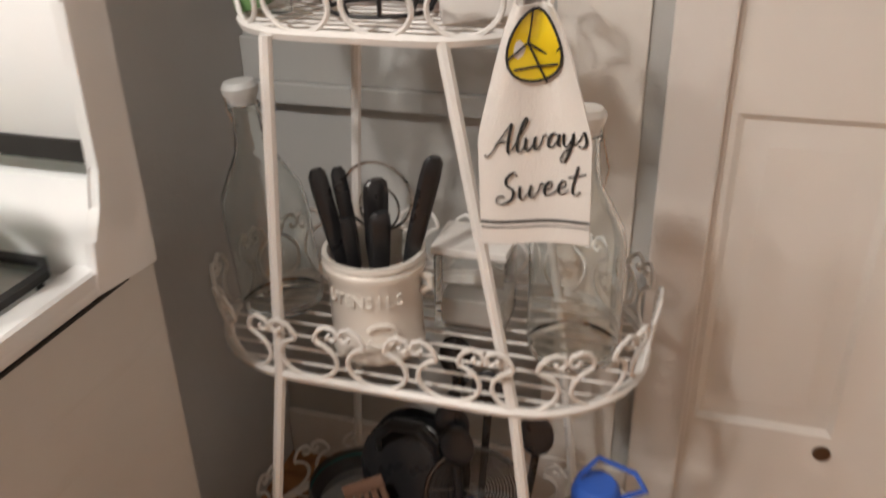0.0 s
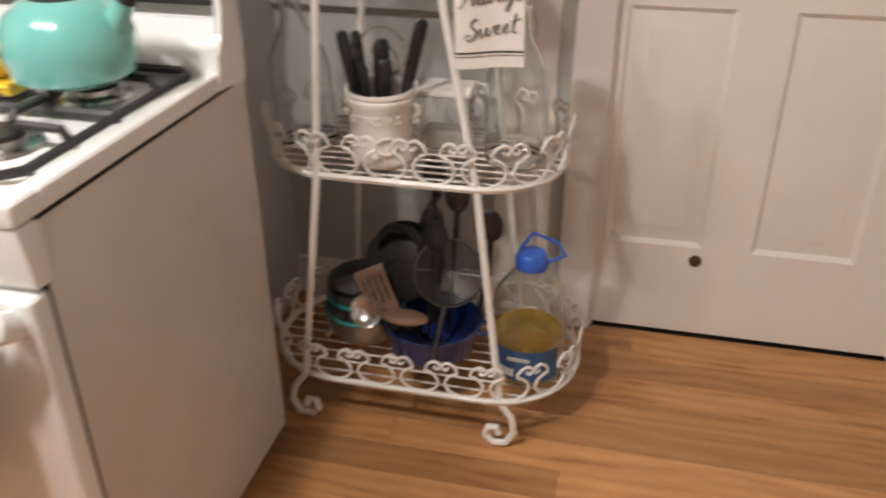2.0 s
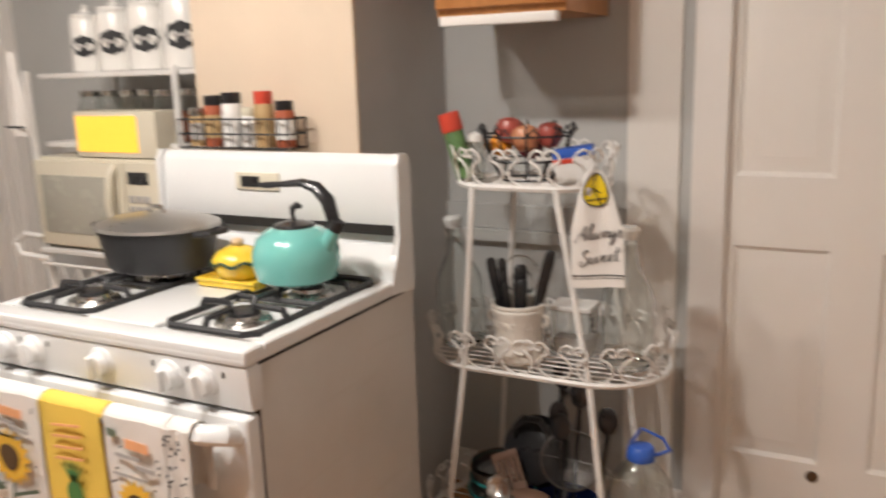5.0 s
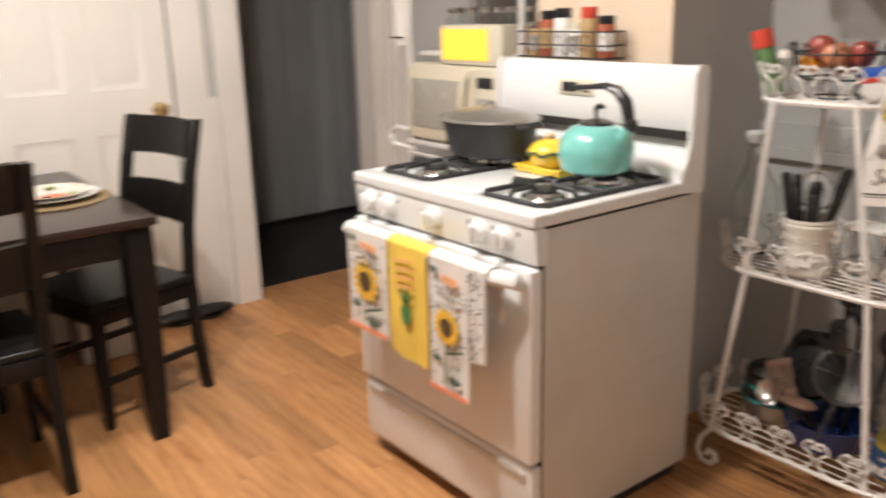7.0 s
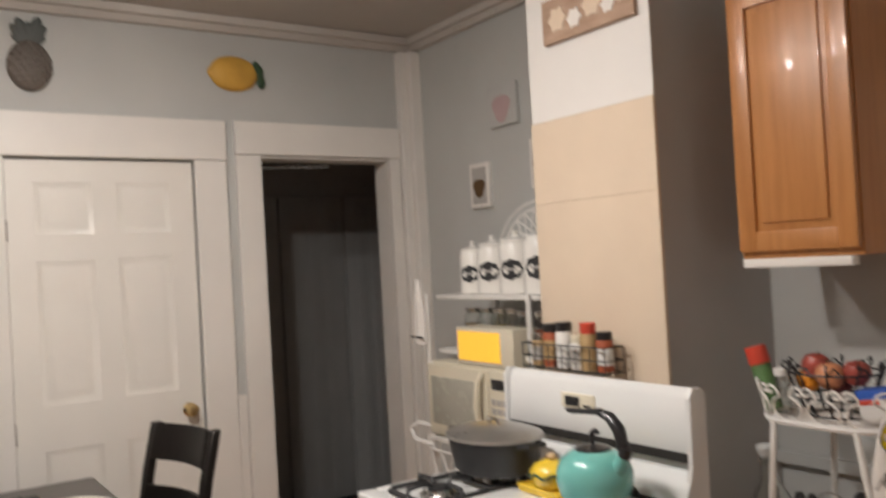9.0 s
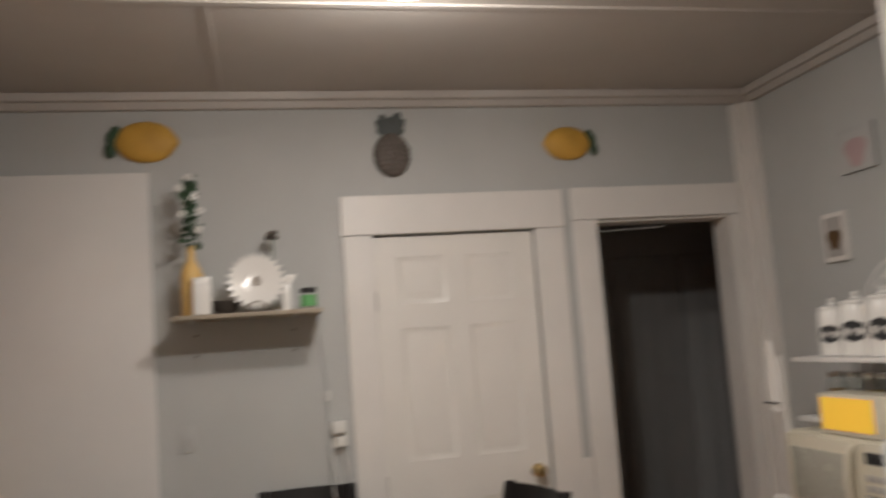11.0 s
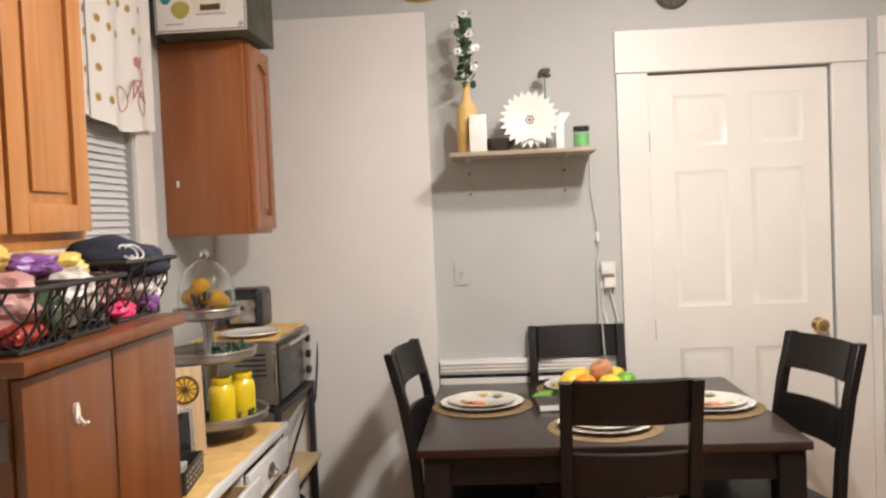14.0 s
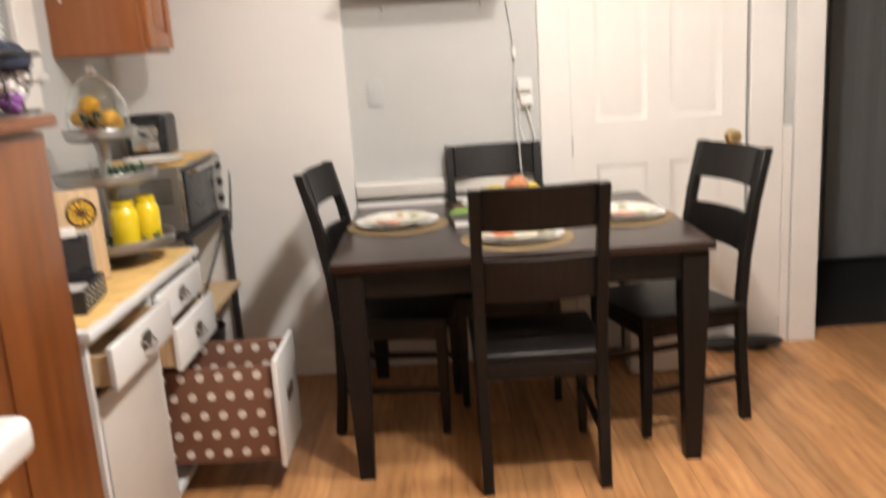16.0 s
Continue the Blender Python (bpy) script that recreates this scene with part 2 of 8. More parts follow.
def thing(name, label, category, m=None, group=""):
    ob = new(name)
    ob.empty_display_size = 0.05
    if m is not None:
        ob.matrix_world = m
    return tagged(ob, label, category, group)


def solid(name, bm, material, label, category, m=None, group="", kind=""):
    """A thing that is one mesh."""
    ob = mesh_ob(name, bm, material)
    if m is not None:
        ob.matrix_world = m
    return tagged(ob, label, category, group, kind)


def box(x0, x1, y0, y1, z0, z1, bevel=0.0, bm=None, seg=2):
    b = bmesh.new()
    g = bmesh.ops.create_cube(b, size=1)
    bmesh.ops.scale(b, vec=(abs(x1 - x0), abs(y1 - y0), abs(z1 - z0)), verts=g["verts"])
    bmesh.ops.translate(b, vec=((x0 + x1) / 2, (y0 + y1) / 2, (z0 + z1) / 2), verts=g["verts"])
    if bevel:
        bmesh.ops.bevel(b, geom=b.edges[:], offset=bevel, segments=seg, profile=0.6, affect="EDGES")
    return merge(bm, b)


def merge(bm, b, m=None):
    """Adds b to bm (or returns b), after the pose m."""
    if m is not None:
        bmesh.ops.transform(b, matrix=m, verts=b.verts)
    if bm is None:
        return b
    me = bpy.data.meshes.new("tmp")
    b.to_mesh(me)
    b.free()
    bm.from_mesh(me)
    bpy.data.meshes.remove(me)
    return bm


def lathe(profile, seg=28, bm=None, m=None, squash=(1, 1)):
    """A turned shape from (radius, height) pairs; radius 0 closes it."""
    b = bmesh.new()
    rings = []
    for r, z in profile:
        if r < 1e-6:
            rings.append([b.verts.new((0, 0, z))])
        else:
            rings.append([b.verts.new((r * squash[0] * math.cos(2 * math.pi * i / seg), r * squash[1] * math.sin(2 * math.pi * i / seg), z)) for i in range(seg)])
    for a, c in zip(rings, rings[1:]):
        for i in range(seg):
            j = (i + 1) % seg
            if len(a) == 1 and len(c) > 1:
                b.faces.new((a[0], c[i], c[j]))
            elif len(c) == 1 and len(a) > 1:
                b.faces.new((a[i], a[j], c[0]))
            elif len(a) > 1:
                b.faces.new((a[i], a[j], c[j], c[i]))
    return merge(bm, b, m)


def walled(profile, t=0.0018):
    """An open turned profile given a second, inner skin."""
    return profile + [(max(0.0, r - t), z + (t if i == 0 else 0.0)) for i, (r, z) in reversed(list(enumerate(profile)))]


def tube(pts, r, seg=6, closed=False, bm=None, flat=1.0):
    """A round bar along points."""
    b = bmesh.new()
    P = [Vector(p) for p in pts]
    k = len(P)
    rings = []
    side = None
    for i in range(k):
        a = P[i - 1] if (i or closed) else P[i]
        c = P[(i + 1) % k] if (i < k - 1 or closed) else P[i]
        t = (c - a).normalized()
        if side is None:
            side = t.orthogonal().normalized()
        side = (side - t * side.dot(t)).normalized()
        up = t.cross(side)
        rr = r[i] if isinstance(r, (list, tuple)) else r
        rings.append([b.verts.new(P[i] + side * (rr * math.cos(2 * math.pi * j / seg)) + up * (rr * flat * math.sin(2 * math.pi * j / seg))) for j in range(seg)])
    for i in range(k if closed else k - 1):
        a, c = rings[i], rings[(i + 1) % k]
        for j in range(seg):
            b.faces.new((a[j], a[(j + 1) % seg], c[(j + 1) % seg], c[j]))
    if not closed:
        b.faces.new(rings[0][::-1])
        b.faces.new(rings[-1])
    return merge(bm, b)


def ball(c, r, bm=None, squash=(1, 1, 1), u=14, v=9, m=None):
    b = bmesh.new()
    bmesh.ops.create_uvsphere(b, u_segments=u, v_segments=v, radius=r)
    bmesh.ops.scale(b, vec=squash, verts=b.verts)
    if m is not None:
        bmesh.ops.transform(b, matrix=m, verts=b.verts)
    bmesh.ops.translate(b, vec=c, verts=b.verts)
    return merge(bm, b)


def sheet(nu, nv, f, bm=None, thick=0.0):
    """A surface from f(u, v) with u and v from 0 to 1; thick gives it a body."""
    b = bmesh.new()
    vs = [[b.verts.new(f(i / nu, j / nv)) for j in range(nv + 1)] for i in range(nu + 1)]
    for i in range(nu):
        for j in range(nv):
            b.faces.new((vs[i][j], vs[i + 1][j], vs[i + 1][j + 1], vs[i][j + 1]))
    if thick:
        bmesh.ops.recalc_face_normals(b, faces=b.faces)
        bmesh.ops.solidify(b, geom=b.faces[:], thickness=thick)
    return merge(bm, b)


def prism(outline, z0, z1, bm=None, m=None, bevel=0.0):
    """An outline in x and y, raised from z0 to z1."""
    b = bmesh.new()
    lo = [b.verts.new((x, y, z0)) for x, y in outline]
    hi = [b.verts.new((x, y, z1)) for x, y in outline]
    b.faces.new(lo[::-1])
    b.faces.new(hi)
    k = len(lo)
    for i in range(k):
        b.faces.new((lo[i], lo[(i + 1) % k], hi[(i + 1) % k], hi[i]))
    if bevel:
        bmesh.ops.bevel(b, geom=b.edges[:], offset=bevel, segments=2, profile=0.6, affect="EDGES")
    return merge(bm, b, m)


def letters(text, size, parent, material, m, label="", depth=0.0006, name="lettering", shear=0.0, align="CENTER"):
    """Raised lettering as a mesh part."""
    cu = bpy.data.curves.new(name, "FONT")
    cu.body, cu.size, cu.extrude, cu.align_x, cu.shear = text, size, depth, align, shear
    cu.resolution_u = 3
    tmp = bpy.data.objects.new("tmp", cu)
    scene.collection.objects.link(tmp)
    dg = bpy.context.evaluated_depsgraph_get()
    me = bpy.data.meshes.new_from_object(tmp.evaluated_get(dg))
    bpy.data.objects.remove(tmp)
    me.transform(m)
    me.materials.clear()
    me.materials.append(M[material])
    ob = new(name, me)
    ob.parent = parent
    if label:
        ob["label"] = label
    return ob


def arc(cx, cy, r, a0, a1, k):
    return [(cx + r * math.cos(radians(a0 + (a1 - a0) * i / k)), cy + r * math.sin(radians(a0 + (a1 - a0) * i / k))) for i in range(k + 1)]


# ---- the room ----
def structure(name, bm, material, label, category):
    return tagged(mesh_ob(name, bm, material, False), label, category, "", "structure")


HALL_W = -3.42
# west wall with the panel door (y 0.21 to 0.985) and the open doorway (y 1.31 to 2.02)
bm = box(WEST - 0.14, WEST, SOUTH - 0.14, 0.205, 0, CEIL)
box(WEST - 0.14, WEST, 0.99, 1.31, 0, CEIL, bm=bm)
box(WEST - 0.14, WEST, 2.02, NORTH + 0.14, 0, CEIL, bm=bm)
box(WEST - 0.14, WEST, 0.205, 0.99, 2.095, CEIL, bm=bm)
box(WEST - 0.14, WEST, 1.31, 2.02, 2.125, CEIL, bm=bm)
structure("wall_west", bm, "wall_grey", "pale blue-grey painted plaster kitchen wall", "wall")
bm = box(WEST, WEST + 0.045, SOUTH, -0.757, 0, 2.41, 0.004)
structure("wall_west_panel", bm, "wall_white", "off-white painted boxed-out section of the wall", "wall")
# north wall, with the white door to the right of the alcove
bm = box(WEST, 0.925, NORTH, NORTH + 0.14, 0, CEIL)
box(1.715, EAST + 0.14, NORTH, NORTH + 0.14, 0, CEIL, bm=bm)
box(0.925, 1.715, NORTH, NORTH + 0.14, 2.05, CEIL, bm=bm)
structure("wall_north", bm, "wall_grey", "pale blue-grey painted plaster kitchen wall", "wall")
# chimney breast behind the cooker: grey sides, painted top, beige board below
bm = box(-0.485, 0.06, 1.69, NORTH, 0, CEIL)
structure("chimney_breast", bm, "wall_dark", "grey painted chimney breast behind the cooker", "wall")
bm = box(-0.487, 0.062, 1.684, 1.69, 2.03, CEIL - 0.004)
structure("chimney_breast_upper", bm, "wall_white", "off-white painted upper face of the chimney breast", "wall")
bm = box(-0.488, 0.063, 1.678, 1.69, 0, 1.7474, 0.001)
box(-0.488, 0.063, 1.678, 1.69, 1.748, 2.028, 0.002, bm=bm)
structure("chimney_board", bm, "beige", "beige board panels covering the chimney breast", "wall panel")
# south wall with the window (x -1.19 to -0.35, z 1.42 to 2.40)
bm = box(WEST, -1.19, SOUTH - 0.14, SOUTH, 0, CEIL)
box(-0.35, EAST + 0.14, SOUTH - 0.14, SOUTH, 0, CEIL, bm=bm)
box(-1.19, -0.35, SOUTH - 0.14, SOUTH, 0, 1.42, bm=bm)
box(-1.19, -0.35, SOUTH - 0.14, SOUTH, 2.42, CEIL, bm=bm)
structure("wall_south", bm, "wall_grey", "pale blue-grey painted kitchen wall with the window", "wall")
# unseen wall, put close and off-white to bounce light on to the cooker's side
structure("wall_east", box(EAST, EAST + 0.14, SOUTH, NORTH, 0, CEIL), "wall_white", "unseen off-white wall added to bounce light from the east", "wall")
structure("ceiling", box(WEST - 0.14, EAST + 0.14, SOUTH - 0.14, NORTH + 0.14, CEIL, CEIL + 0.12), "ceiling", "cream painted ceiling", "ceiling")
bm = bmesh.new()
for x in (-1.03, 0.2, 1.43):
    box(x - 0.018, x + 0.018, SOUTH + 0.06, NORTH - 0.06, CEIL - 0.006, CEIL + 0.01, 0.003, bm=bm)
box(WEST + 0.06, -1.05, -0.456, -0.428, CEIL - 0.004, CEIL + 0.01, 0.002, bm=bm)
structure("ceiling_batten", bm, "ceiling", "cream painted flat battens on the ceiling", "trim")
# cornice, stepped
bm = bmesh.new()
for d, h in ((0.03, 0.075), (0.055, 0.04)):
    box(WEST, WEST + d, SOUTH, NORTH, CEIL - h, CEIL - 0.001, 0.006, bm=bm)
    box(WEST + d, -0.485, NORTH - d, NORTH, CEIL - h, CEIL - 0.001, 0.006, bm=bm)
    box(0.06, EAST, NORTH - d, NORTH, CEIL - h, CEIL - 0.001, 0.006, bm=bm)
    box(WEST + d, EAST, SOUTH, SOUTH + d, CEIL - h, CEIL - 0.001, 0.006, bm=bm)
# white moulding in the ceiling's darkened colour
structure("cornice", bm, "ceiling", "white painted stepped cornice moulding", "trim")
structure("subfloor", box(WEST - 0.14, EAST + 0.14, SOUTH - 0.14, NORTH + 0.14, -0.12, -0.009), "dark_gap", "dark underlay beneath the floor boards", "floor")

# dark hall beyond the doorway
bm = box(HALL_W - 0.1, HALL_W, 0.6, 3.4, 0, CEIL)
box(HALL_W, WEST - 0.14, 0.6, 0.7, 0, CEIL, bm=bm)
box(HALL_W, WEST - 0.14, 3.3, 3.4, 0, CEIL, bm=bm)
box(WEST - 0.16, WEST - 0.14, NORTH + 0.14, 3.3, 0, CEIL, bm=bm)
structure("hall_wall", bm, "hall", "dim grey hallway walls beyond the doorway", "wall")
structure("hall_ceiling", box(HALL_W, WEST - 0.14, 0.6, 3.4, CEIL - 0.3, CEIL), "hall", "dim hallway ceiling", "ceiling")
structure("hall_floor", box(HALL_W, WEST - 0.14, 0.6, 3.4, -0.1, -0.004), "espresso", "dark wooden hallway floor", "floor")
for y0, y1 in ((1.50, 1.95), (1.965, 2.41), (2.445, 2.90)):
    bm = box(HALL_W, HALL_W + 0.035, y0, y1, 0.02, 2.05, 0.004)
    for k in range(1, 4):
        yk = y0 + (y1 - y0) * k / 4
        box(HALL_W + 0.033, HALL_W + 0.040, yk - 0.035, yk + 0.035, 0.06, 2.0, 0.003, bm=bm)
    solid("closet_door", bm, "hall", "grey ribbed folding closet door in the dark hall", "door", group="closet doors")
solid("curtain_rod", tube([(WEST - 0.36, 1.45, 2.115), (WEST - 0.36, 1.85, 2.13)], 0.010, 8), "steel", "short metal rod high in the dark hall", "rod")


def panel_door(name, w, h, panels, label, m, knob_x, knob_z, hinge_x, knob="brass", sunk=0.010):
    """A moulded six-panel door in its own plane: x across, z up, its face to -y."""
    d = tagged(thing(name, label, "door", m), kind="structure")
    b = bmesh.new()
    xs = sorted({0.0, w} | {p[0] for p in panels} | {p[1] for p in panels})
    zs = sorted({0.0, h} | {p[2] for p in panels} | {p[3] for p in panels})
    for i in range(len(xs) - 1):
        for j in range(len(zs) - 1):
            cx, cz = (xs[i] + xs[i + 1]) / 2, (zs[j] + zs[j + 1]) / 2
            if not any(p[0] < cx < p[1] and p[2] < cz < p[3] for p in panels):
                box(xs[i], xs[i + 1], 0, 0.036, zs[j], zs[j + 1], bm=b)
    bmesh.ops.remove_doubles(b, verts=b.verts, dist=0.0005)
    part("stile_frame", b, "door", d)
    for x0, x1, z0, z1 in panels:
        q = bmesh.new()
        rings = []
        for inset, y in ((0, 0.0005), (0.012, sunk), (0.030, sunk), (0.052, 0.3 * sunk), (0.056, 0.3 * sunk)):
            rings.append([q.verts.new(c) for c in ((x0 + inset, y, z0 + inset), (x1 - inset, y, z0 + inset), (x1 - inset, y, z1 - inset), (x0 + inset, y, z1 - inset))])
        for a, c in zip(rings, rings[1:]):
            for k in range(4):
                q.faces.new((a[k], a[(k + 1) % 4], c[(k + 1) % 4], c[k]))
        q.faces.new(rings[-1])
        part("door_panel", q, "door", d)
    part("door_knob", lathe([(0, -0.002), (0.031, -0.002), (0.031, 0.004), (0.014, 0.010), (0.011, 0.026), (0.018, 0.032), (0.027, 0.042), (0.029, 0.052), (0.024, 0.062), (0, 0.066)], 24, m=pose(knob_x, 0, knob_z, 90)), knob, d, "polished " + knob + " door knob")
    for z in ((0.22, 0.95, 1.78) if hinge_x is not None else ()):
        part("hinge", tube([(hinge_x, -0.004, z - 0.045), (hinge_x, -0.004, z + 0.045)], 0.006, 8), "bronze", d, "dark metal hinge")
    return d


def six_panels(xa, xb, xc, xd, rows):
    return [(x0, x1, z0, z1) for z0, z1 in rows for x0, x1 in ((xa, xb), (xc, xd))]


# west door: local x runs north
W_ROWS = ((0.24, 0.865), (1.05, 1.65), (1.76, 1.98))
d = panel_door("door_west", 0.768, 2.075, six_panels(0.105, 0.335, 0.432, 0.662, W_ROWS), "closed white six-panel door with a brass knob", pose(WEST - 0.012, 0.213, 0.012, 0, 0, 90), 0.705, 0.955, -0.004, sunk=0.006)
# north door
N_ROWS = ((0.262, 0.88), (1.075, 1.66), (1.76, 1.93))
d2 = panel_door("door_north", 0.772, 2.03, six_panels(0.012 + 0.0, 0.262, 0.385, 0.635, N_ROWS), "closed white six-panel door with a nickel knob", pose(0.934, NORTH + 0.004, 0.012), 0.69, 0.975, None, "nickel")
part("hole_cover", lathe([(0, -0.001), (0.017, -0.001), (0.016, 0.004), (0, 0.006)], 20, m=pose(0.251, 0, 0.225, 90)), "bronze", d2, "brown round patch on the door")


def casing(name, boards, label):
    b = bmesh.new()
    for x0, x1, y0, y1, z0, z1 in boards:
        box(x0, x1, y0, y1, z0, z1, 0.004, bm=b)
    return structure(name, b, "trim", label, "trim")


casing("door_west_casing", [(WEST, WEST + 0.022, 0.072, 0.208, 0, 2.095), (WEST, WEST + 0.022, 0.988, 1.135, 0, 2.095), (WEST, WEST + 0.026, 0.068, 1.139, 2.097, 2.28)], "wide white painted door casing")
casing("doorway_casing", [(WEST, WEST + 0.022, 1.185, 1.308, 0, 2.125), (WEST, WEST + 0.022, 2.022, 2.085, 0, 2.125), (WEST, WEST + 0.026, 1.181, 2.085, 2.127, 2.285),
                          (WEST - 0.14, WEST, 1.298, 1.312, 0, 2.125), (WEST - 0.14, WEST, 2.018, 2.03, 0, 2.125), (WEST - 0.14, WEST, 1.312, 2.018, 2.113, 2.127)], "white painted casing and jambs of the open doorway")
casing("corner_post", [(WEST, WEST + 0.05, 2.09, 2.135, 0, CEIL - 0.08), (WEST, WEST + 0.085, 2.137, NORTH, 0, CEIL - 0.08)], "white painted boxed pipe in the corner")
casing("door_filler", [(WEST, WEST + 0.012, 1.139, 1.181, 0, 1.0)], "white filler strip between the two door casings")
casing("door_north_casing", [(0.83, 0.925, NORTH - 0.024, NORTH, 0, 2.06), (1.712, 1.80, NORTH - 0.024, NORTH, 0, 2.06), (0.826, 1.804, NORTH - 0.028, NORTH, 2.062, 2.16)], "white painted moulded door casing")
casing("door_stop", [(0.918, 0.934, NORTH - 0.004, NORTH + 0.1, 0, 2.05), (1.706, 1.72, NORTH - 0.004, NORTH + 0.1, 0, 2.05)], "white painted door jamb")
casing("baseboard", [(1.80, EAST, NORTH - 0.016, NORTH, 0, 0.12), (0.06, 0.83, NORTH - 0.016, NORTH, 0, 0.12), (WEST + 0.045, WEST + 0.06, -1.4, -0.757, 0, 0.12), (WEST, WEST + 0.016, -0.757, 0.068, 0, 0.2)], "white painted skirting board")
structure("wall_north_strip", box(0.645, 0.795, NORTH - 0.010, NORTH, 0, 2.06, 0.002), "door", "white painted board beside the door casing", "wall panel")
# ledge along the alcove
alcove_rail = casing("alcove_rail", [(0.06, 0.643, NORTH - 0.03, NORTH, 0.86, 0.90), (0.06, 0.643, NORTH - 0.018, NORTH, 0.90, 0.98)], "grey painted rail across the alcove wall")
alcove_rail.data.materials[0] = M["wall_grey"]
# window
b = bmesh.new()
win = tagged(thing("window_1", "white sash window with closed blinds at night", "window"), kind="structure")
fr = bmesh.new()
for x0, x1, z0, z1 in ((-1.19, -1.14, 1.42, 2.42), (-0.40, -0.35, 1.42, 2.42), (-1.14, -0.40, 1.42, 1.47), (-1.14, -0.40, 2.37, 2.42), (-1.14, -0.40, 1.90, 1.945)):
    box(x0, x1, SOUTH - 0.11, SOUTH - 0.06, z0, z1, 0.003, bm=fr)
part("window_frame", fr, "trim", win)
pn = part("pane", box(-1.14, -0.40, SOUTH - 0.09, SOUTH - 0.084, 1.47, 2.37), "pane", win)
pn.visible_shadow = False
part("window_sill", box(-1.34, -0.20, SOUTH - 0.06, SOUTH + 0.035, 1.395, 1.418, 0.004), "trim", win)
casing("window_casing", [(-1.335, -1.19, SOUTH, SOUTH + 0.022, 1.42, 2.42), (-0.35, -0.22, SOUTH, SOUTH + 0.022, 1.42, 2.42), (-1.34, -0.215, SOUTH, SOUTH + 0.026, 2.422, 2.55), (-1.30, -0.25, SOUTH, SOUTH + 0.02, 1.30, 1.393)], "white painted window casing")
bl = thing("window_blind", "white slatted blind, closed, hanging in the window", "blind")
part("head_rail", box(-1.17, -0.37, SOUTH - 0.034, SOUTH + 0.006, 2.37, 2.41, 0.003), "trim", bl)
sl = bmesh.new()
merge(sl, box(-0.40, 0.40, -0.0140, 0.0140, -0.0010, 0.0010), pose(0, 0, 0, -60))
slat = mesh_ob("slat", sl, "enamel")
slat.parent, slat.location = bl, (-0.77, SOUTH - 0.014, 1.455)
for i in range(1, 38):
    s = new("slat", slat.data)
    s.parent, s.location = bl, (-0.77, SOUTH - 0.014, 1.455 + i * 0.0245)
part("bottom_rail", box(-1.17, -0.37, SOUTH - 0.029, SOUTH + 0.001, 1.425, 1.44, 0.002), "trim", bl)

# ---- gas cooker ----
ST_X0, ST_X1, ST_F, ST_B, TOP = -0.486, 0.284, 0.940, 1.556, 0.905
st = thing("gas_cooker", "white enamelled gas cooker with black burner grates", "cooker", pose(0, 0, 0))
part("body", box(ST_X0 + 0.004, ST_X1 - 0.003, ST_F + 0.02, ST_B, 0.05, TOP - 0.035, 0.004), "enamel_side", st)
part("plinth", box(ST_X0 + 0.03, ST_X1 - 0.03, ST_F + 0.07, ST_B - 0.02, 0.0, 0.05), "black_iron", st)
# hob: a rounded lip round two sunk wells
hob = part("hob", box(ST_X0, ST_X1, ST_F - 0.018, ST_B - 0.04, TOP - 0.033, TOP - 0.012, 0.008), "enamel", st)
for x0, x1, y0, y1 in ((ST_X0, ST_X1, ST_F - 0.018, ST_F + 0.04), (ST_X0, ST_X0 + 0.035, ST_F + 0.04, 1.475), (ST_X1 - 0.035, ST_X1, ST_F + 0.04, 1.475), (-0.20, -0.005, ST_F + 0.04, 1.475)):
    part("hob_lip", box(x0, x1, y0, y1, TOP - 0.025, TOP, 0.009, seg=3), "enamel", hob)
ctl = prism([(ST_F - 0.014, TOP - 0.034), (ST_F - 0.004, TOP - 0.125), (ST_F + 0.03, TOP - 0.125), (ST_F + 0.03, TOP - 0.034)], ST_X0 + 0.002, ST_X1 - 0.002, m=Matrix(((0, 0, 1, 0), (1, 0, 0, 0), (0, 1, 0, 0), (0, 0, 0, 1))), bevel=0.004)
cp = part("control_panel", ctl, "enamel", st)
for x in (-0.405, -0.315, -0.105, 0.085, 0.172):
    kb = lathe([(0, 0.0), (0.033, 0.0), (0.033, 0.006), (0.026, 0.010), (0.024, 0.026), (0.0, 0.028)], 24)
    box(-0.007, 0.007, -0.024, 0.024, 0.018, 0.038, 0.004, bm=kb)
    merge(None, kb, pose(x, ST_F - 0.009, TOP - 0.075, 96, 0, 0) @ pose(0, 0, 0, 0, 0, random.uniform(-14, 14)))
    part("knob", kb, "enamel", cp)
for x in (-0.455, -0.36, -0.27, 0.04, 0.13, 0.22):
    part("marking", box(x, x + 0.006, ST_F - 0.0125, ST_F - 0.011, TOP - 0.062, TOP - 0.05), "ink", cp)
# oven door
od = part("oven_door", box(ST_X0 + 0.004, ST_X1 - 0.004, ST_F - 0.022, ST_F + 0.018, 0.262, 0.772, 0.010, seg=3), "enamel", st)
hd = tube([(ST_X0 + 0.03, ST_F - 0.015, 0.735), (ST_X0 + 0.03, ST_F - 0.055, 0.752), (ST_X0 + 0.06, ST_F - 0.078, 0.757)] + [(ST_X0 + 0.06 + i * (ST_X1 - ST_X0 - 0.12) / 12, ST_F - 0.078, 0.757) for i in range(1, 12)] + [(ST_X1 - 0.06, ST_F - 0.078, 0.757), (ST_X1 - 0.03, ST_F - 0.055, 0.752), (ST_X1 - 0.03, ST_F - 0.015, 0.735)], 0.021, 10, flat=0.8)
part("handle", hd, "enamel", od)
part("drawer", box(ST_X0 + 0.008, ST_X1 - 0.006, ST_F - 0.012, ST_F + 0.02, 0.055, 0.25, 0.007), "enamel", st)
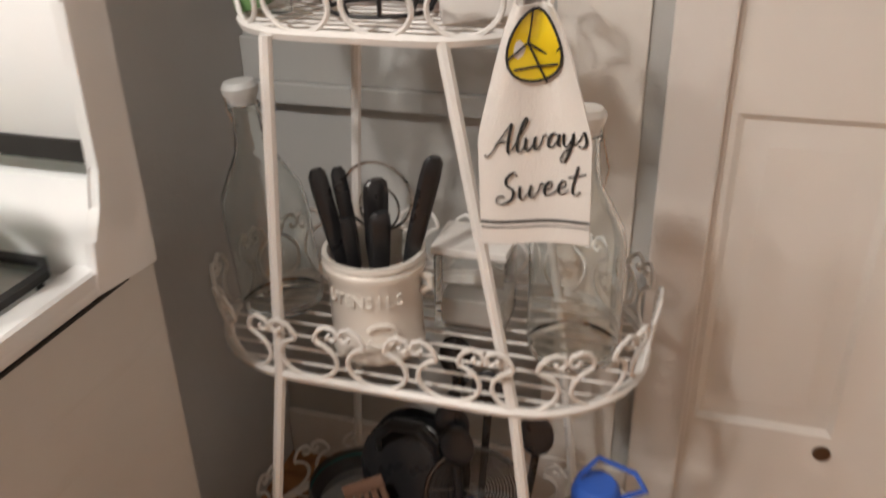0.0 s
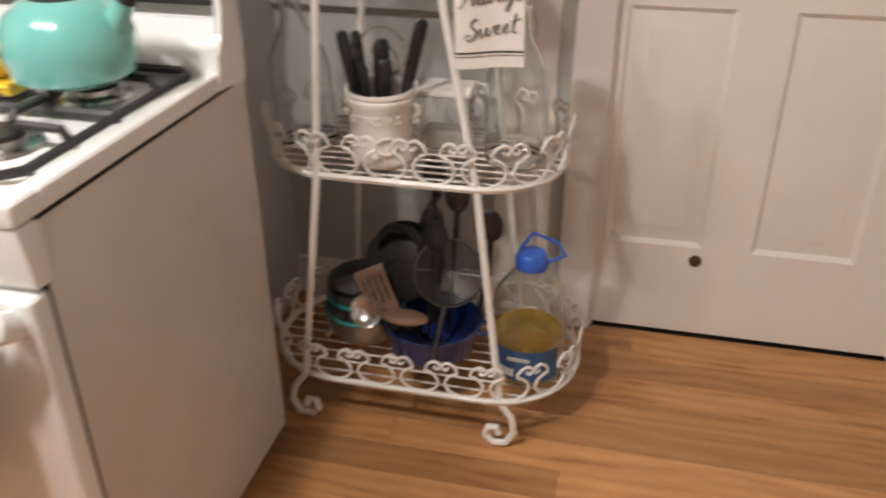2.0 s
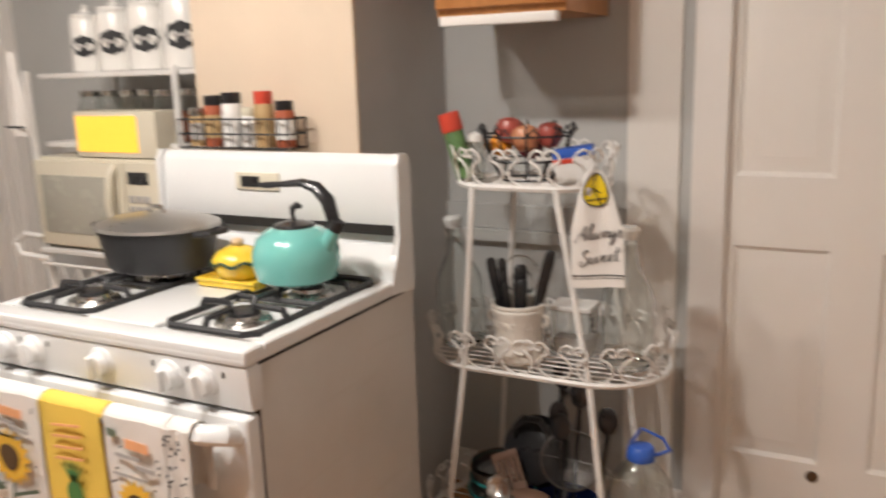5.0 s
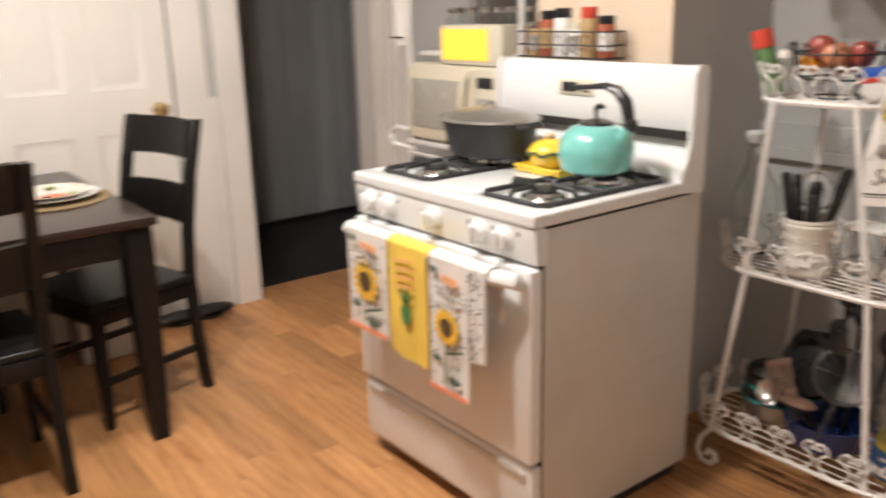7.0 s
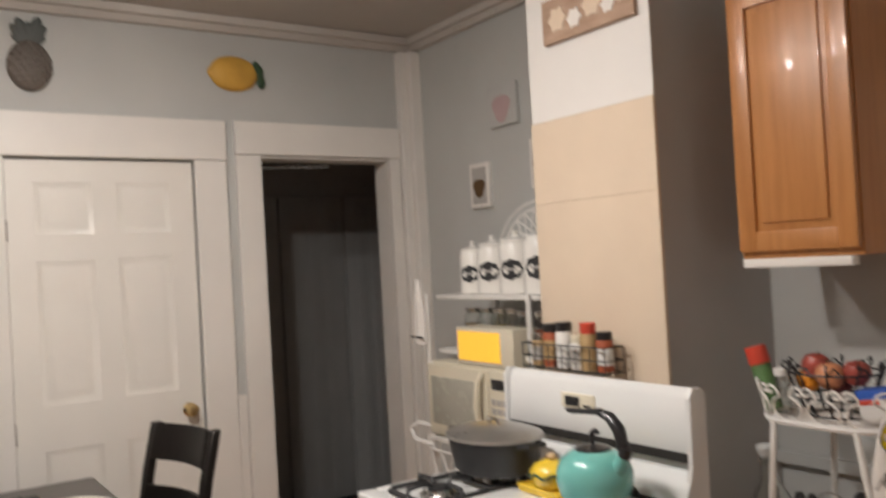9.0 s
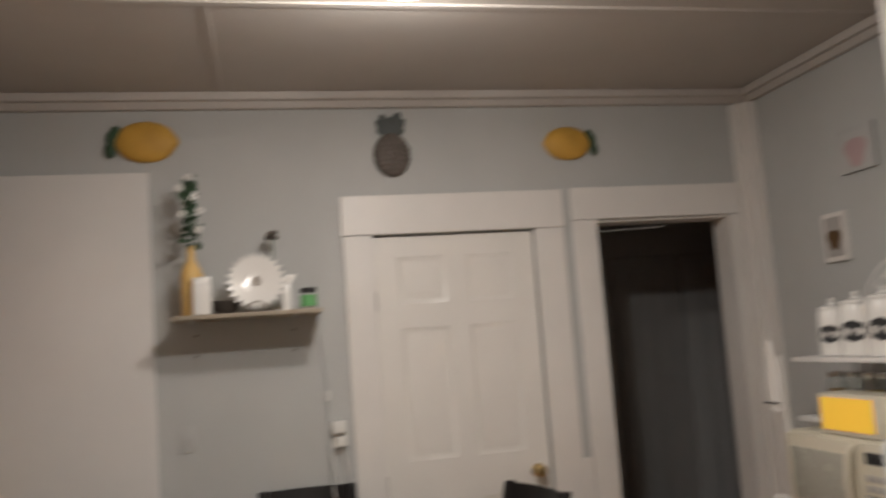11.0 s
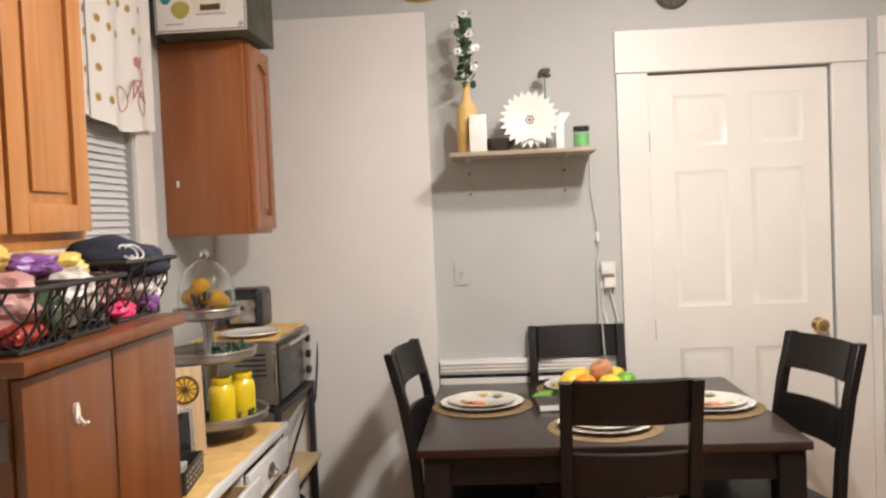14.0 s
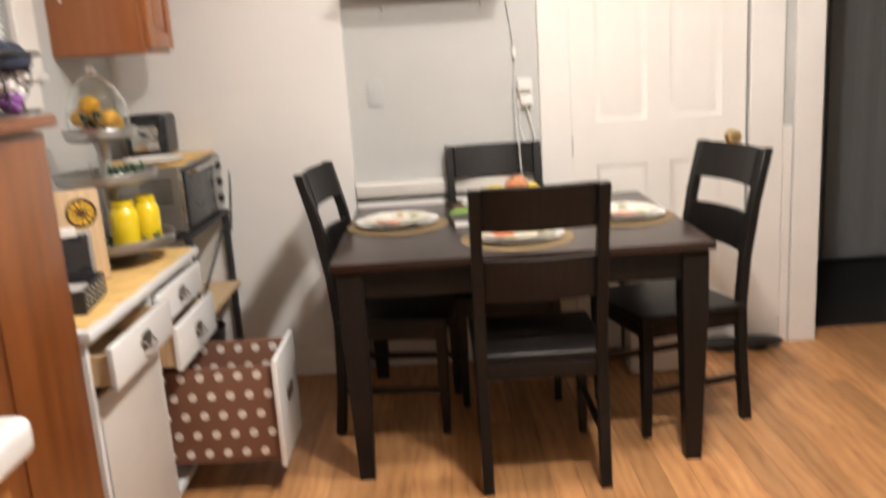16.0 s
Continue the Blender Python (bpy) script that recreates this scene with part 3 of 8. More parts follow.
part("drawer_grip", box(ST_X0 + 0.03, ST_X1 - 0.03, ST_F - 0.020, ST_F - 0.008, 0.213, 0.232, 0.005), "enamel_side", st)
# near-black sheet behind door and drawer, standing for the shade in their gaps
part("door_seal", box(ST_X0 + 0.006, ST_X1 - 0.006, ST_F + 0.019, ST_F + 0.026, 0.05, 0.785), "dark_gap", st)
part("hob_seam", box(ST_X0 + 0.002, ST_X1 - 0.0015, ST_F + 0.02, ST_B - 0.05, TOP - 0.038, TOP - 0.034), "dark_gap", st)
# splash back, curved forward at its foot
prof = [(1.457, TOP - 0.02), (1.464, TOP + 0.02), (1.487, TOP + 0.055), (1.517, TOP + 0.075), (1.524, TOP + 0.10), (1.512, TOP + 0.115), (1.505, TOP + 0.13), (1.512, TOP + 0.27), (1.524, TOP + 0.29), (1.537, TOP + 0.297), (1.556, TOP + 0.292), (1.556, TOP - 0.04), (1.472, TOP - 0.04)]
bg = prism([(y, z) for y, z in prof], ST_X0 + 0.004, ST_X1 - 0.004, m=Matrix(((0, 0, 1, 0), (1, 0, 0, 0), (0, 1, 0, 0), (0, 0, 0, 1))))
sp = part("splash_back", bg, "enamel", st)
for x in (ST_X0 + 0.005, ST_X1 - 0.005):
    ends = prism([(1.452, TOP - 0.03), (1.462, TOP + 0.03), (1.485, TOP + 0.06), (1.496, TOP + 0.10), (1.492, TOP + 0.275), (1.508, TOP + 0.302), (1.542, TOP + 0.300), (1.558, TOP + 0.285), (1.558, TOP - 0.04)], x - 0.007, x + 0.007, m=Matrix(((0, 0, 1, 0), (1, 0, 0, 0), (0, 1, 0, 0), (0, 0, 0, 1))), bevel=0.004)
    part("end_cap", ends, "enamel", sp)
part("vent_slot", box(ST_X0 + 0.02, ST_X1 - 0.02, 1.5, 1.51, TOP + 0.104, TOP + 0.128), "dark_gap", sp)
clk = part("clock", box(-0.215, -0.075, 1.502, 1.514, TOP + 0.20, TOP + 0.245, 0.003), "ivory", sp)
part("display", box(-0.195, -0.135, 1.499, 1.503, TOP + 0.208, TOP + 0.236), "black_gloss", clk)
part("badge", box(-0.118, -0.088, 1.5, 1.503, TOP + 0.208, TOP + 0.214), "ink", clk)


def grate(cx):
    """A cast grate over two burners, one near and one far."""
    g = bmesh.new()
    x0, x1, y0, y1, z = cx - 0.115, cx + 0.115, ST_F + 0.055, 1.455, TOP + 0.022
    ring = [(x0 + 0.02, y0, z - 0.02), (x1 - 0.02, y0, z - 0.02), (x1, y0 + 0.02, z - 0.02), (x1, y1 - 0.02, z - 0.02), (x1 - 0.02, y1, z - 0.02), (x0 + 0.02, y1, z - 0.02), (x0, y1 - 0.02, z - 0.02), (x0, y0 + 0.02, z - 0.02)]
    tube(ring, 0.0075, 6, True, bm=g)
    tube([(x0, (y0 + y1) / 2, z - 0.02), (x1, (y0 + y1) / 2, z - 0.02)], 0.0075, 6, bm=g)
    for by in (y0 + 0.115, y1 - 0.115):
        for a in (0, 90, 180, 270):
            dx, dy = math.cos(radians(a)), math.sin(radians(a))
            tube([(cx + dx * 0.116, by + dy * 0.116, z - 0.02), (cx + dx * 0.105, by + dy * 0.105, z), (cx + dx * 0.04, by + dy * 0.04, z + 0.002), (cx + dx * 0.032, by + dy * 0.032, z - 0.008)], 0.0075, 6, bm=g)
    for px in (x0, x1):
        for py in (y0 + 0.03, y1 - 0.03, (y0 + y1) / 2):
            tube([(px, py, z - 0.02), (px, py, TOP - 0.012)], 0.005, 5, bm=g)
    part("grate", g, "black_iron", st)
    for by in (y0 + 0.115, y1 - 0.115):
        bn = part("burner", lathe([(0.062, TOP - 0.012), (0.058, TOP - 0.006), (0.04, TOP - 0.004), (0.038, TOP + 0.004), (0, TOP + 0.004)], 24, m=pose(cx, by, 0)), "steel", st, "steel burner bowl")
        part("burner_cap", lathe([(0.0, TOP + 0.004), (0.036, TOP + 0.004), (0.036, TOP + 0.011), (0.030, TOP + 0.014), (0, TOP + 0.014)], 24, m=pose(cx, by, 0)), "black_iron", bn)


grate(-0.325)
grate(0.123)

# ---- wrought plant stand with three oval baskets ----
stand = thing("plant_stand", "white wrought-iron three-tier stand with scrolled basket rims", "plant stand", pose(0, 0, 0))


def oval(cx, yf, w, dep, z, k=48):
    """A rounded-end outline, front straight at yf."""
    r = dep * 0.48
    pts = []
    pts += [(x, y) for x, y in arc(cx - w / 2 + r, yf + r, r, 180, 270, 8)]
    pts += [(x, y) for x, y in arc(cx + w / 2 - r, yf + r, r, 270, 360, 8)]
    pts += [(x, y) for x, y in arc(cx + w / 2 - r, yf + dep - r, r, 0, 90, 8)]
    pts += [(x, y) for x, y in arc(cx - w / 2 + r, yf + dep - r, r, 90, 180, 8)]
    # even spacing
    P = [Vector((x, y, 0)) for x, y in pts]
    P.append(P[0])
    ln = [0]
    for a, c in zip(P, P[1:]):
        ln.append(ln[-1] + (c - a).length)
    out = []
    for i in range(k):
        s = ln[-1] * i / k
        j = max(q for q in range(len(ln)) if ln[q] <= s + 1e-9)
        j = min(j, len(P) - 2)
        f = (s - ln[j]) / max(1e-9, ln[j + 1] - ln[j])
        p = P[j].lerp(P[j + 1], f)
        out.append((p.x, p.y, z))
    return out, ln[-1]


def tier(cx, yf, w, dep, z, hgt, flare, scrolls):
    t = bmesh.new()
    rim, length = oval(cx, yf, w, dep, z, 64)
    tube(rim, 0.0075, 6, True, bm=t, flat=1.2)
    part("tier_rim", t, "white_wire", stand)
    g = bmesh.new()
    r = dep * 0.48
    for i in range(1, 11):
        y = yf + dep * i / 11
        dy = min(y - yf, yf + dep - y)
        cut = r - math.sqrt(max(0, r * r - (r - min(dy, r)) ** 2))
        tube([(cx - w / 2 + cut, y, z), (cx + w / 2 - cut, y, z)], 0.0026, 5, bm=g)
    part("shelf_wire", g, "white_wire", stand)
    sc = bmesh.new()
    pts, length = oval(cx, yf, w, dep, 0, scrolls * 16)
    n = len(pts)
    cen = Vector((cx, yf + dep / 2, 0))

    def at(s, h):
        i = s % n
        a, c = Vector(pts[int(i) % n]), Vector(pts[(int(i) + 1) % n])
        p = a.lerp(c, i - int(i))
        q = Vector(pts[(int(i) + 3) % n]) - Vector(pts[(int(i) - 3) % n])
        o = Vector((q.y, -q.x, 0)).normalized()
        p = p + o * (flare * (h / hgt))
        return (p.x, p.y, z + h)

    step = n / scrolls
    for k in range(scrolls):
        c0 = k * step
        # a loop that opens upward into two curls
        left = [(-0.35, 0.85), (-0.37, 0.78), (-0.44, 0.77), (-0.49, 0.85), (-0.45, 0.95), (-0.34, 1.0), (-0.23, 0.93), (-0.165, 0.82), (-0.145, 0.735)]
        left += [(0.42 * math.cos(radians(a)), 0.36 + 0.36 * math.sin(radians(a))) for a in range(112, 267, 14)]
        line = left + [(0.0, 0.0)] + [(-x, y) for x, y in reversed(left)]
        tube([at(c0 + x * step, 0.004 + y * hgt) for x, y in line], 0.0036, 6, bm=sc)
    part("scroll_rim", sc, "white_wire", stand)


CX = 0.525
tier(0.545, 1.645, 0.74, 0.40, 0.125, 0.092, 0.006, 19)
tier(0.522, 1.69, 0.655, 0.36, 0.622, 0.098, 0.014, 17)
tier(0.487, 1.725, 0.40, 0.27, 1.10, 0.095, 0.020, 11)
for s, xb, xm, xt, yb, ym, yt in ((-1, 0.296, 0.351, 0.372, 1.655, 1.69, 1.722), (1, 0.762, 0.692, 0.592, 1.655, 1.695, 1.730), (-1, 0.295, 0.33, 0.38, 2.035, 2.03, 1.99), (1, 0.75, 0.69, 0.59, 2.035, 2.03, 1.99)):
    part("post", tube([(xb, yb, 0.118), ((xb + xm) / 2, (yb + ym) / 2, 0.37), (xm, ym, 0.622), ((xm + xt) / 2, (ym + yt) / 2, 0.86), (xt, yt, 1.10)], 0.0085, 8), "white_wire", stand)
    o = 1 if yb > 1.9 else -1
    ft = [(xb, yb, 0.12), (xb + s * 0.028, yb + o * 0.004, 0.085), (xb + s * 0.036, yb + o * 0.006, 0.045), (xb + s * 0.018, yb + o * 0.008, 0.013), (xb - s * 0.012, yb + o * 0.008, 0.010), (xb - s * 0.030, yb + o * 0.008, 0.030), (xb - s * 0.024, yb + o * 0.008, 0.052), (xb - s * 0.004, yb + o * 0.008, 0.054), (xb + s * 0.002, yb + o * 0.008, 0.036)]
    part("foot", tube(ft, 0.0085, 6, flat=1.0), "white_wire", stand)

# ---- dining table ----
TX0, TX1, TY0, TY1, TZ = -1.965, -0.925, -0.752, 0.478, 0.765
tb = thing("dining_table", "dark espresso wooden dining table with square tapered legs", "table", pose(0, 0, 0))
part("tabletop", box(TX0, TX1, TY0, TY1, TZ - 0.028, TZ, 0.006), "tabletop", tb)
part("under_edge", box(TX0 + 0.018, TX1 - 0.018, TY0 + 0.018, TY1 - 0.018, TZ - 0.04, TZ - 0.028, 0.003), "espresso", tb)
for x0, x1, y0, y1 in ((TX0 + 0.06, TX1 - 0.06, TY0 + 0.035, TY0 + 0.057), (TX0 + 0.06, TX1 - 0.06, TY1 - 0.057, TY1 - 0.035), (TX0 + 0.035, TX0 + 0.057, TY0 + 0.06, TY1 - 0.06), (TX1 - 0.057, TX1 - 0.035, TY0 + 0.06, TY1 - 0.06)):
    part("apron", box(x0, x1, y0, y1, TZ - 0.125, TZ - 0.04, 0.002), "espresso", tb)


def tapered(x, y, z0, z1, w0, w1):
    b = bmesh.new()
    vs = []
    for z, w in ((z0, w0), (z0 + (z1 - z0) * 0.75, w1), (z1, w1)):
        vs.append([b.verts.new((x + sx * w / 2, y + sy * w / 2, z)) for sx, sy in ((-1, -1), (1, -1), (1, 1), (-1, 1))])
    for a, c in zip(vs, vs[1:]):
        for i in range(4):
            b.faces.new((a[i], a[(i + 1) % 4], c[(i + 1) % 4], c[i]))
    b.faces.new(vs[0][::-1])
    b.faces.new(vs[-1])
    bmesh.ops.bevel(b, geom=b.edges[:], offset=0.003, segments=1, affect="EDGES")
    return b


for x in (TX0 + 0.06, TX1 - 0.06):
    for y in (TY0 + 0.06, TY1 - 0.06):
        part("leg", tapered(x, y, 0, TZ - 0.04, 0.052, 0.085), "espresso", tb)


# ---- dining chairs: seat towards +y, back at -y ----
def swept(pts, w, th):
    """A curved square bar in the y-z plane."""
    b = bmesh.new()
    rows = [[b.verts.new((sx * w / 2, y + sy * th / 2, z)) for sx, sy in ((-1, -1), (1, -1), (1, 1), (-1, 1))] for y, z in pts]
    for a, c in zip(rows, rows[1:]):
        for i in range(4):
            b.faces.new((a[i], a[(i + 1) % 4], c[(i + 1) % 4], c[i]))
    b.faces.new(rows[0][::-1])
    b.faces.new(rows[-1])
    bmesh.ops.bevel(b, geom=b.edges[:], offset=0.003, segments=1, affect="EDGES")
    return b


def dining_chair(m, label):
    c = thing("dining_chair", label, "chair", m, "chairs round the dining table")
    part("seat", box(-0.215, 0.215, -0.20, 0.215, 0.435, 0.46, 0.010, seg=3), "espresso", c)
    back = [(-0.225, 0.0), (-0.205, 0.20), (-0.195, 0.44), (-0.210, 0.62), (-0.245, 0.82), (-0.292, 1.005)]
    for x in (-0.19, 0.19):
        b = swept(back, 0.036, 0.036)
        bmesh.ops.translate(b, vec=(x, 0, 0), verts=b.verts)
        part("back_post", b, "espresso", c)
        part("leg", merge(None, tapered(0, 0, 0, 0.435, 0.028, 0.04), pose(x * 0.98, 0.185, 0)), "espresso", c)

    def slat_at(z0, z1, y0, y1, arch=0.0):
        def f(u, v):
            x = -0.172 + 0.344 * u
            bow = -0.028 * (1 - (2 * u - 1) ** 2)
            z = z0 + (z1 - z0) * v + arch * v * (1 - (2 * u - 1) ** 2)
            return (x, y0 + (y1 - y0) * v + bow, z)
        return sheet(10, 3, f, thick=0.018)
    part("top_rail", slat_at(0.868, 1.002, -0.256, -0.290), "espresso", c)
    part("middle_rail", slat_at(0.64, 0.775, -0.214, -0.238), "espresso", c)
    for x0, x1, y0, y1, z in ((-0.18, 0.18, 0.175, 0.195, 0.375), (-0.18, 0.18, -0.205, -0.185, 0.375)):
        part("seat_rail", box(x0, x1, y0, y1, z, z + 0.06, 0.003), "espresso", c)
    for x in (-0.19, 0.19):
        part("seat_rail", box(x - 0.011, x + 0.011, -0.19, 0.18, 0.375, 0.435, 0.003), "espresso", c)
        part("stretcher", box(x - 0.009, x + 0.009, -0.20, 0.18, 0.16, 0.185, 0.003), "espresso", c)
    return c


# the back's top sits 0.29 behind the seat's middle
dining_chair(pose(-1.045, -0.098, 0, 0, 0, 90), "dark espresso wooden dining chair at the table's near side")
dining_chair(pose(-1.375, 0.432, 0, 0, 0, 196), "dark espresso dining chair set askew by the panel door")
dining_chair(pose(-1.505, -0.572, 0, 0, 0, -8), "dark espresso dining chair beside the off-white wall")
dining_chair(pose(-1.715, -0.145, 0, 0, 0, -90), "dark espresso dining chair tucked in against the wall")


# ---- cabinets ----
def raised_door(x0, x1, z0, z1, yf, mat, parent, arch=0.0, t=0.02):
    """A frame-and-panel door facing +y, its back at yf; the panel's top may be arched."""
    d = part("door", box(x0, x1, yf, yf + t * 0.45, z0, z1, 0.002), mat, parent)
    e = 0.055
    f = bmesh.new()
    box(x0, x0 + e, yf + 0.004, yf + t, z0, z1, 0.003, bm=f)
    box(x1 - e, x1, yf + 0.004, yf + t, z0, z1, 0.003, bm=f)
    box(x0 + e, x1 - e, yf + 0.004, yf + t, z0, z0 + e, 0.003, bm=f)
    top = [(x0 + e, z1)] + [(x0 + e + (x1 - x0 - 2 * e) * i / 14, z1 - e - arch * abs(math.cos(math.pi * (i / 14 - 0.5) * 1)) * -1 - arch) for i in range(15)] + [(x1 - e, z1)]
    prism([(x, z) for x, z in top], -(yf + t), -(yf + 0.004), bm=f, m=Matrix(((1, 0, 0, 0), (0, 0, -1, 0), (0, 1, 0, 0), (0, 0, 0, 1))))
    part("door_frame", f, mat, d)
    g = e + 0.022
    part("raised_panel", box(x0 + g, x1 - g, yf + 0.006, yf + t - 0.003, z0 + g, z1 - g - arch, 0.006), mat, d)
    return d


# wall cabinet in the corner, its side towards the room
wc = thing("wall_cabinet", "honey oak wall cabinet with an arched panel door", "cabinet", pose(0, 0, 0))
part("body", box(-1.765, -1.475, SOUTH, -1.432, 1.47, 2.215, 0.002), "cherry", wc)
part("face_frame", box(-1.767, -1.473, -1.432, -1.414, 1.468, 2.217, 0.002), "cherry", wc)
raised_door(-1.757, -1.485, 1.485, 2.20, -1.413, "cherry", wc, 0.03)
part("hook", box(-1.4745, -1.470, -1.70, -1.69, 1.66, 1.685, 0.001), "white_china", wc, "small white adhesive hook")

# upper cabinets on the window's other side
uc = thing("wall_cabinet", "honey oak upper cabinet with raised panel doors", "cabinet", pose(0, 0, 0))
part("body", box(-0.012, 0.90, SOUTH, -1.345, 1.472, 2.22, 0.002), "oak", uc)
part("face_frame", box(-0.014, 0.902, -1.345, -1.328, 1.470, 2.222, 0.002), "oak", uc)
raised_door(0.0, 0.285, 1.502, 2.205, -1.327, "oak", uc, 0.03)
raised_door(0.300, 0.585, 1.502, 2.205, -1.327, "oak", uc, 0.03)
raised_door(0.600, 0.885, 1.502, 2.205, -1.327, "oak", uc, 0.03)

# cabinet over the plant stand
ac = thing("wall_cabinet", "honey oak wall cabinet with a white light bar beneath", "cabinet", pose(0, 0, 0))
part("body", box(0.228, 0.585, 1.835, NORTH, 1.53, 2.30, 0.002), "oak", ac)
b = bmesh.new()
acd = raised_door(0.232, 0.581, 1.55, 2.29, 0, "oak", ac, 0.0)
for o in (acd, *acd.children):
    o.data.transform(Matrix(((1, 0, 0, 0), (0, -1, 0, 1.834), (0, 0, 1, 0), (0, 0, 0, 1))))
    o.data.flip_normals()
part("light_bar", box(0.25, 0.57, 1.80, 1.835, 1.505, 1.53, 0.004), "trim", ac, "white under-cabinet light bar, switched off")

# tall cherry cabinet beside the dresser
tc = thing("storage_cabinet", "reddish cherry veneer storage cabinet with two plain doors", "cabinet", pose(0, 0, 0))
part("body", box(-0.055, 0.525, SOUTH, -1.185, 0.04, 1.295, 0.002), "mahogany", tc)
part("plinth", box(-0.045, 0.515, SOUTH, -1.21, 0.0, 0.04), "mahogany", tc)
part("top", box(-0.075, 0.545, SOUTH, -1.145, 1.295, 1.32, 0.006), "mahogany", tc)
for x0, x1 in ((-0.05, 0.232), (0.238, 0.52)):
    d = part("door", box(x0, x1, -1.184, -1.166, 0.05, 1.288, 0.003), "mahogany", tc)
hk = part("hook", prism([(0.375 + 0.0075 * math.cos(radians(a)), 1.205 + 0.018 * math.sin(radians(a))) for a in range(0, 360, 30)], 0, 0.006, m=Matrix(((1, 0, 0, 0), (0, 0, 1, -1.166), (0, 1, 0, 0), (0, 0, 0, 1)))), "white_china", tc, "white adhesive hook")
part("hook_tip", tube([(0.375, -1.160, 1.20), (0.375, -1.150, 1.186), (0.375, -1.144, 1.191)], 0.003, 6), "white_china", hk)
for z in (1.17, 0.2):
    part("hinge", box(0.5255, 0.531, -1.215, -1.185, z, z + 0.06, 0.001), "bronze", tc)

# ================= things =================
random.seed(11)

# ---- lamps ----
cl = thing("ceiling_lamp", "shallow white glass dish lamp hung under the ceiling, switched on", "ceiling lamp", pose(LAMPS[0][0], LAMPS[0][1], CEIL), "ceiling lamps")
part("base", lathe([(0, 0), (0.050, 0), (0.052, -0.008), (0.030, -0.018), (0, -0.018)], 28), "white_china", cl)
part("stem", tube([(0, 0, -0.016), (0, 0, -0.107)], 0.007, 8), "white_china", cl)
part("shade", lathe([(0, LAMP_Z - CEIL + 0.004), (0.11, LAMP_Z - CEIL + 0.010), (0.128, LAMP_Z - CEIL + 0.008), (0.130, LAMP_Z - CEIL), (0.118, LAMP_Z - CEIL - 0.009), (0, LAMP_Z - CEIL - 0.010)], 32), "lamp_glass", cl, "glowing white glass dish")
# fixture of the unseen second lamp
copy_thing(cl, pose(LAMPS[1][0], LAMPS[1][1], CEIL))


# ---- soft cloth helpers ----
def drape(x0, x1, y, z0, z1, wave=0.006, folds=2.5, seed=0, taper=1.0, n=14, m=14, thick=0.0016):
    """A hanging cloth facing -y, narrowed at its top by taper."""
    cx = (x0 + x1) / 2

    def f(u, v):
        w = taper + (1 - taper) * min(1, (1 - v) * 1.6)
        x = cx + (x0 - cx + (x1 - x0) * u) * w
        d = wave * math.sin(folds * 2 * math.pi * u + seed) * (0.4 + 0.6 * (1 - v)) + 0.004 * noise.noise((u * 3, v * 3, seed))
        return (x, y + d, z0 + (z1 - z0) * v + 0.004 * math.sin(5 * u + seed) * (1 - v))
    return sheet(n, m, f, thick=thick), f


def decal(pts, y, mat, parent, name="print", t=0.0012):
    """A flat printed shape in the x-z plane, facing -y."""
    b = prism([(x, z) for x, z in pts], -t, 0, m=Matrix(((1, 0, 0, 0), (0, 0, 1, y), (0, 1, 0, 0), (0, 0, 0, 1))))
    return part(name, b, mat, parent)


def blob(cx, cz, r, k=18, wob=0.1, sx=1.0, seed=0):
    return [(cx + sx * r * (1 + wob * math.sin(3 * a + seed) * 0.6 + wob * math.sin(5 * a + seed * 2) * 0.4) * math.cos(a), cz + r * (1 + wob * math.sin(3 * a + seed) * 0.6) * math.sin(a)) for a in [2 * math.pi * i / k for i in range(k)]]


M["petal"] = paint("sunflower_petal", (0.80, 0.48, 0.05), 0.9, 0.15, 0.3, 300)
M["seed"] = paint("sunflower_seed", (0.10, 0.055, 0.02), 0.9, 0.2, 0.3, 300)
M["stem"] = paint("printed_stem", (0.10, 0.13, 0.09), 0.9, 0.2, 0.2, 300)
M["orange_ink"] = paint("orange_print", (0.80, 0.30, 0.16), 0.9, 0.1, 0.2, 300)
M["orange_pale"] = paint("pale_orange_print", (0.80, 0.40, 0.20), 0.9, 0.1, 0.2, 300)
M["grey_ink"] = paint("grey_print", (0.42, 0.40, 0.38), 0.9, 0.1, 0.2, 300)


def petals(cx, cz, r, k=16):
    out = []
    for i in range(k * 2):
        a = math.pi * i / k
        rr = r * (1.0 if i % 2 == 0 else 0.74)
        out.append((cx + rr * math.cos(a), cz + rr * math.sin(a)))
    return out


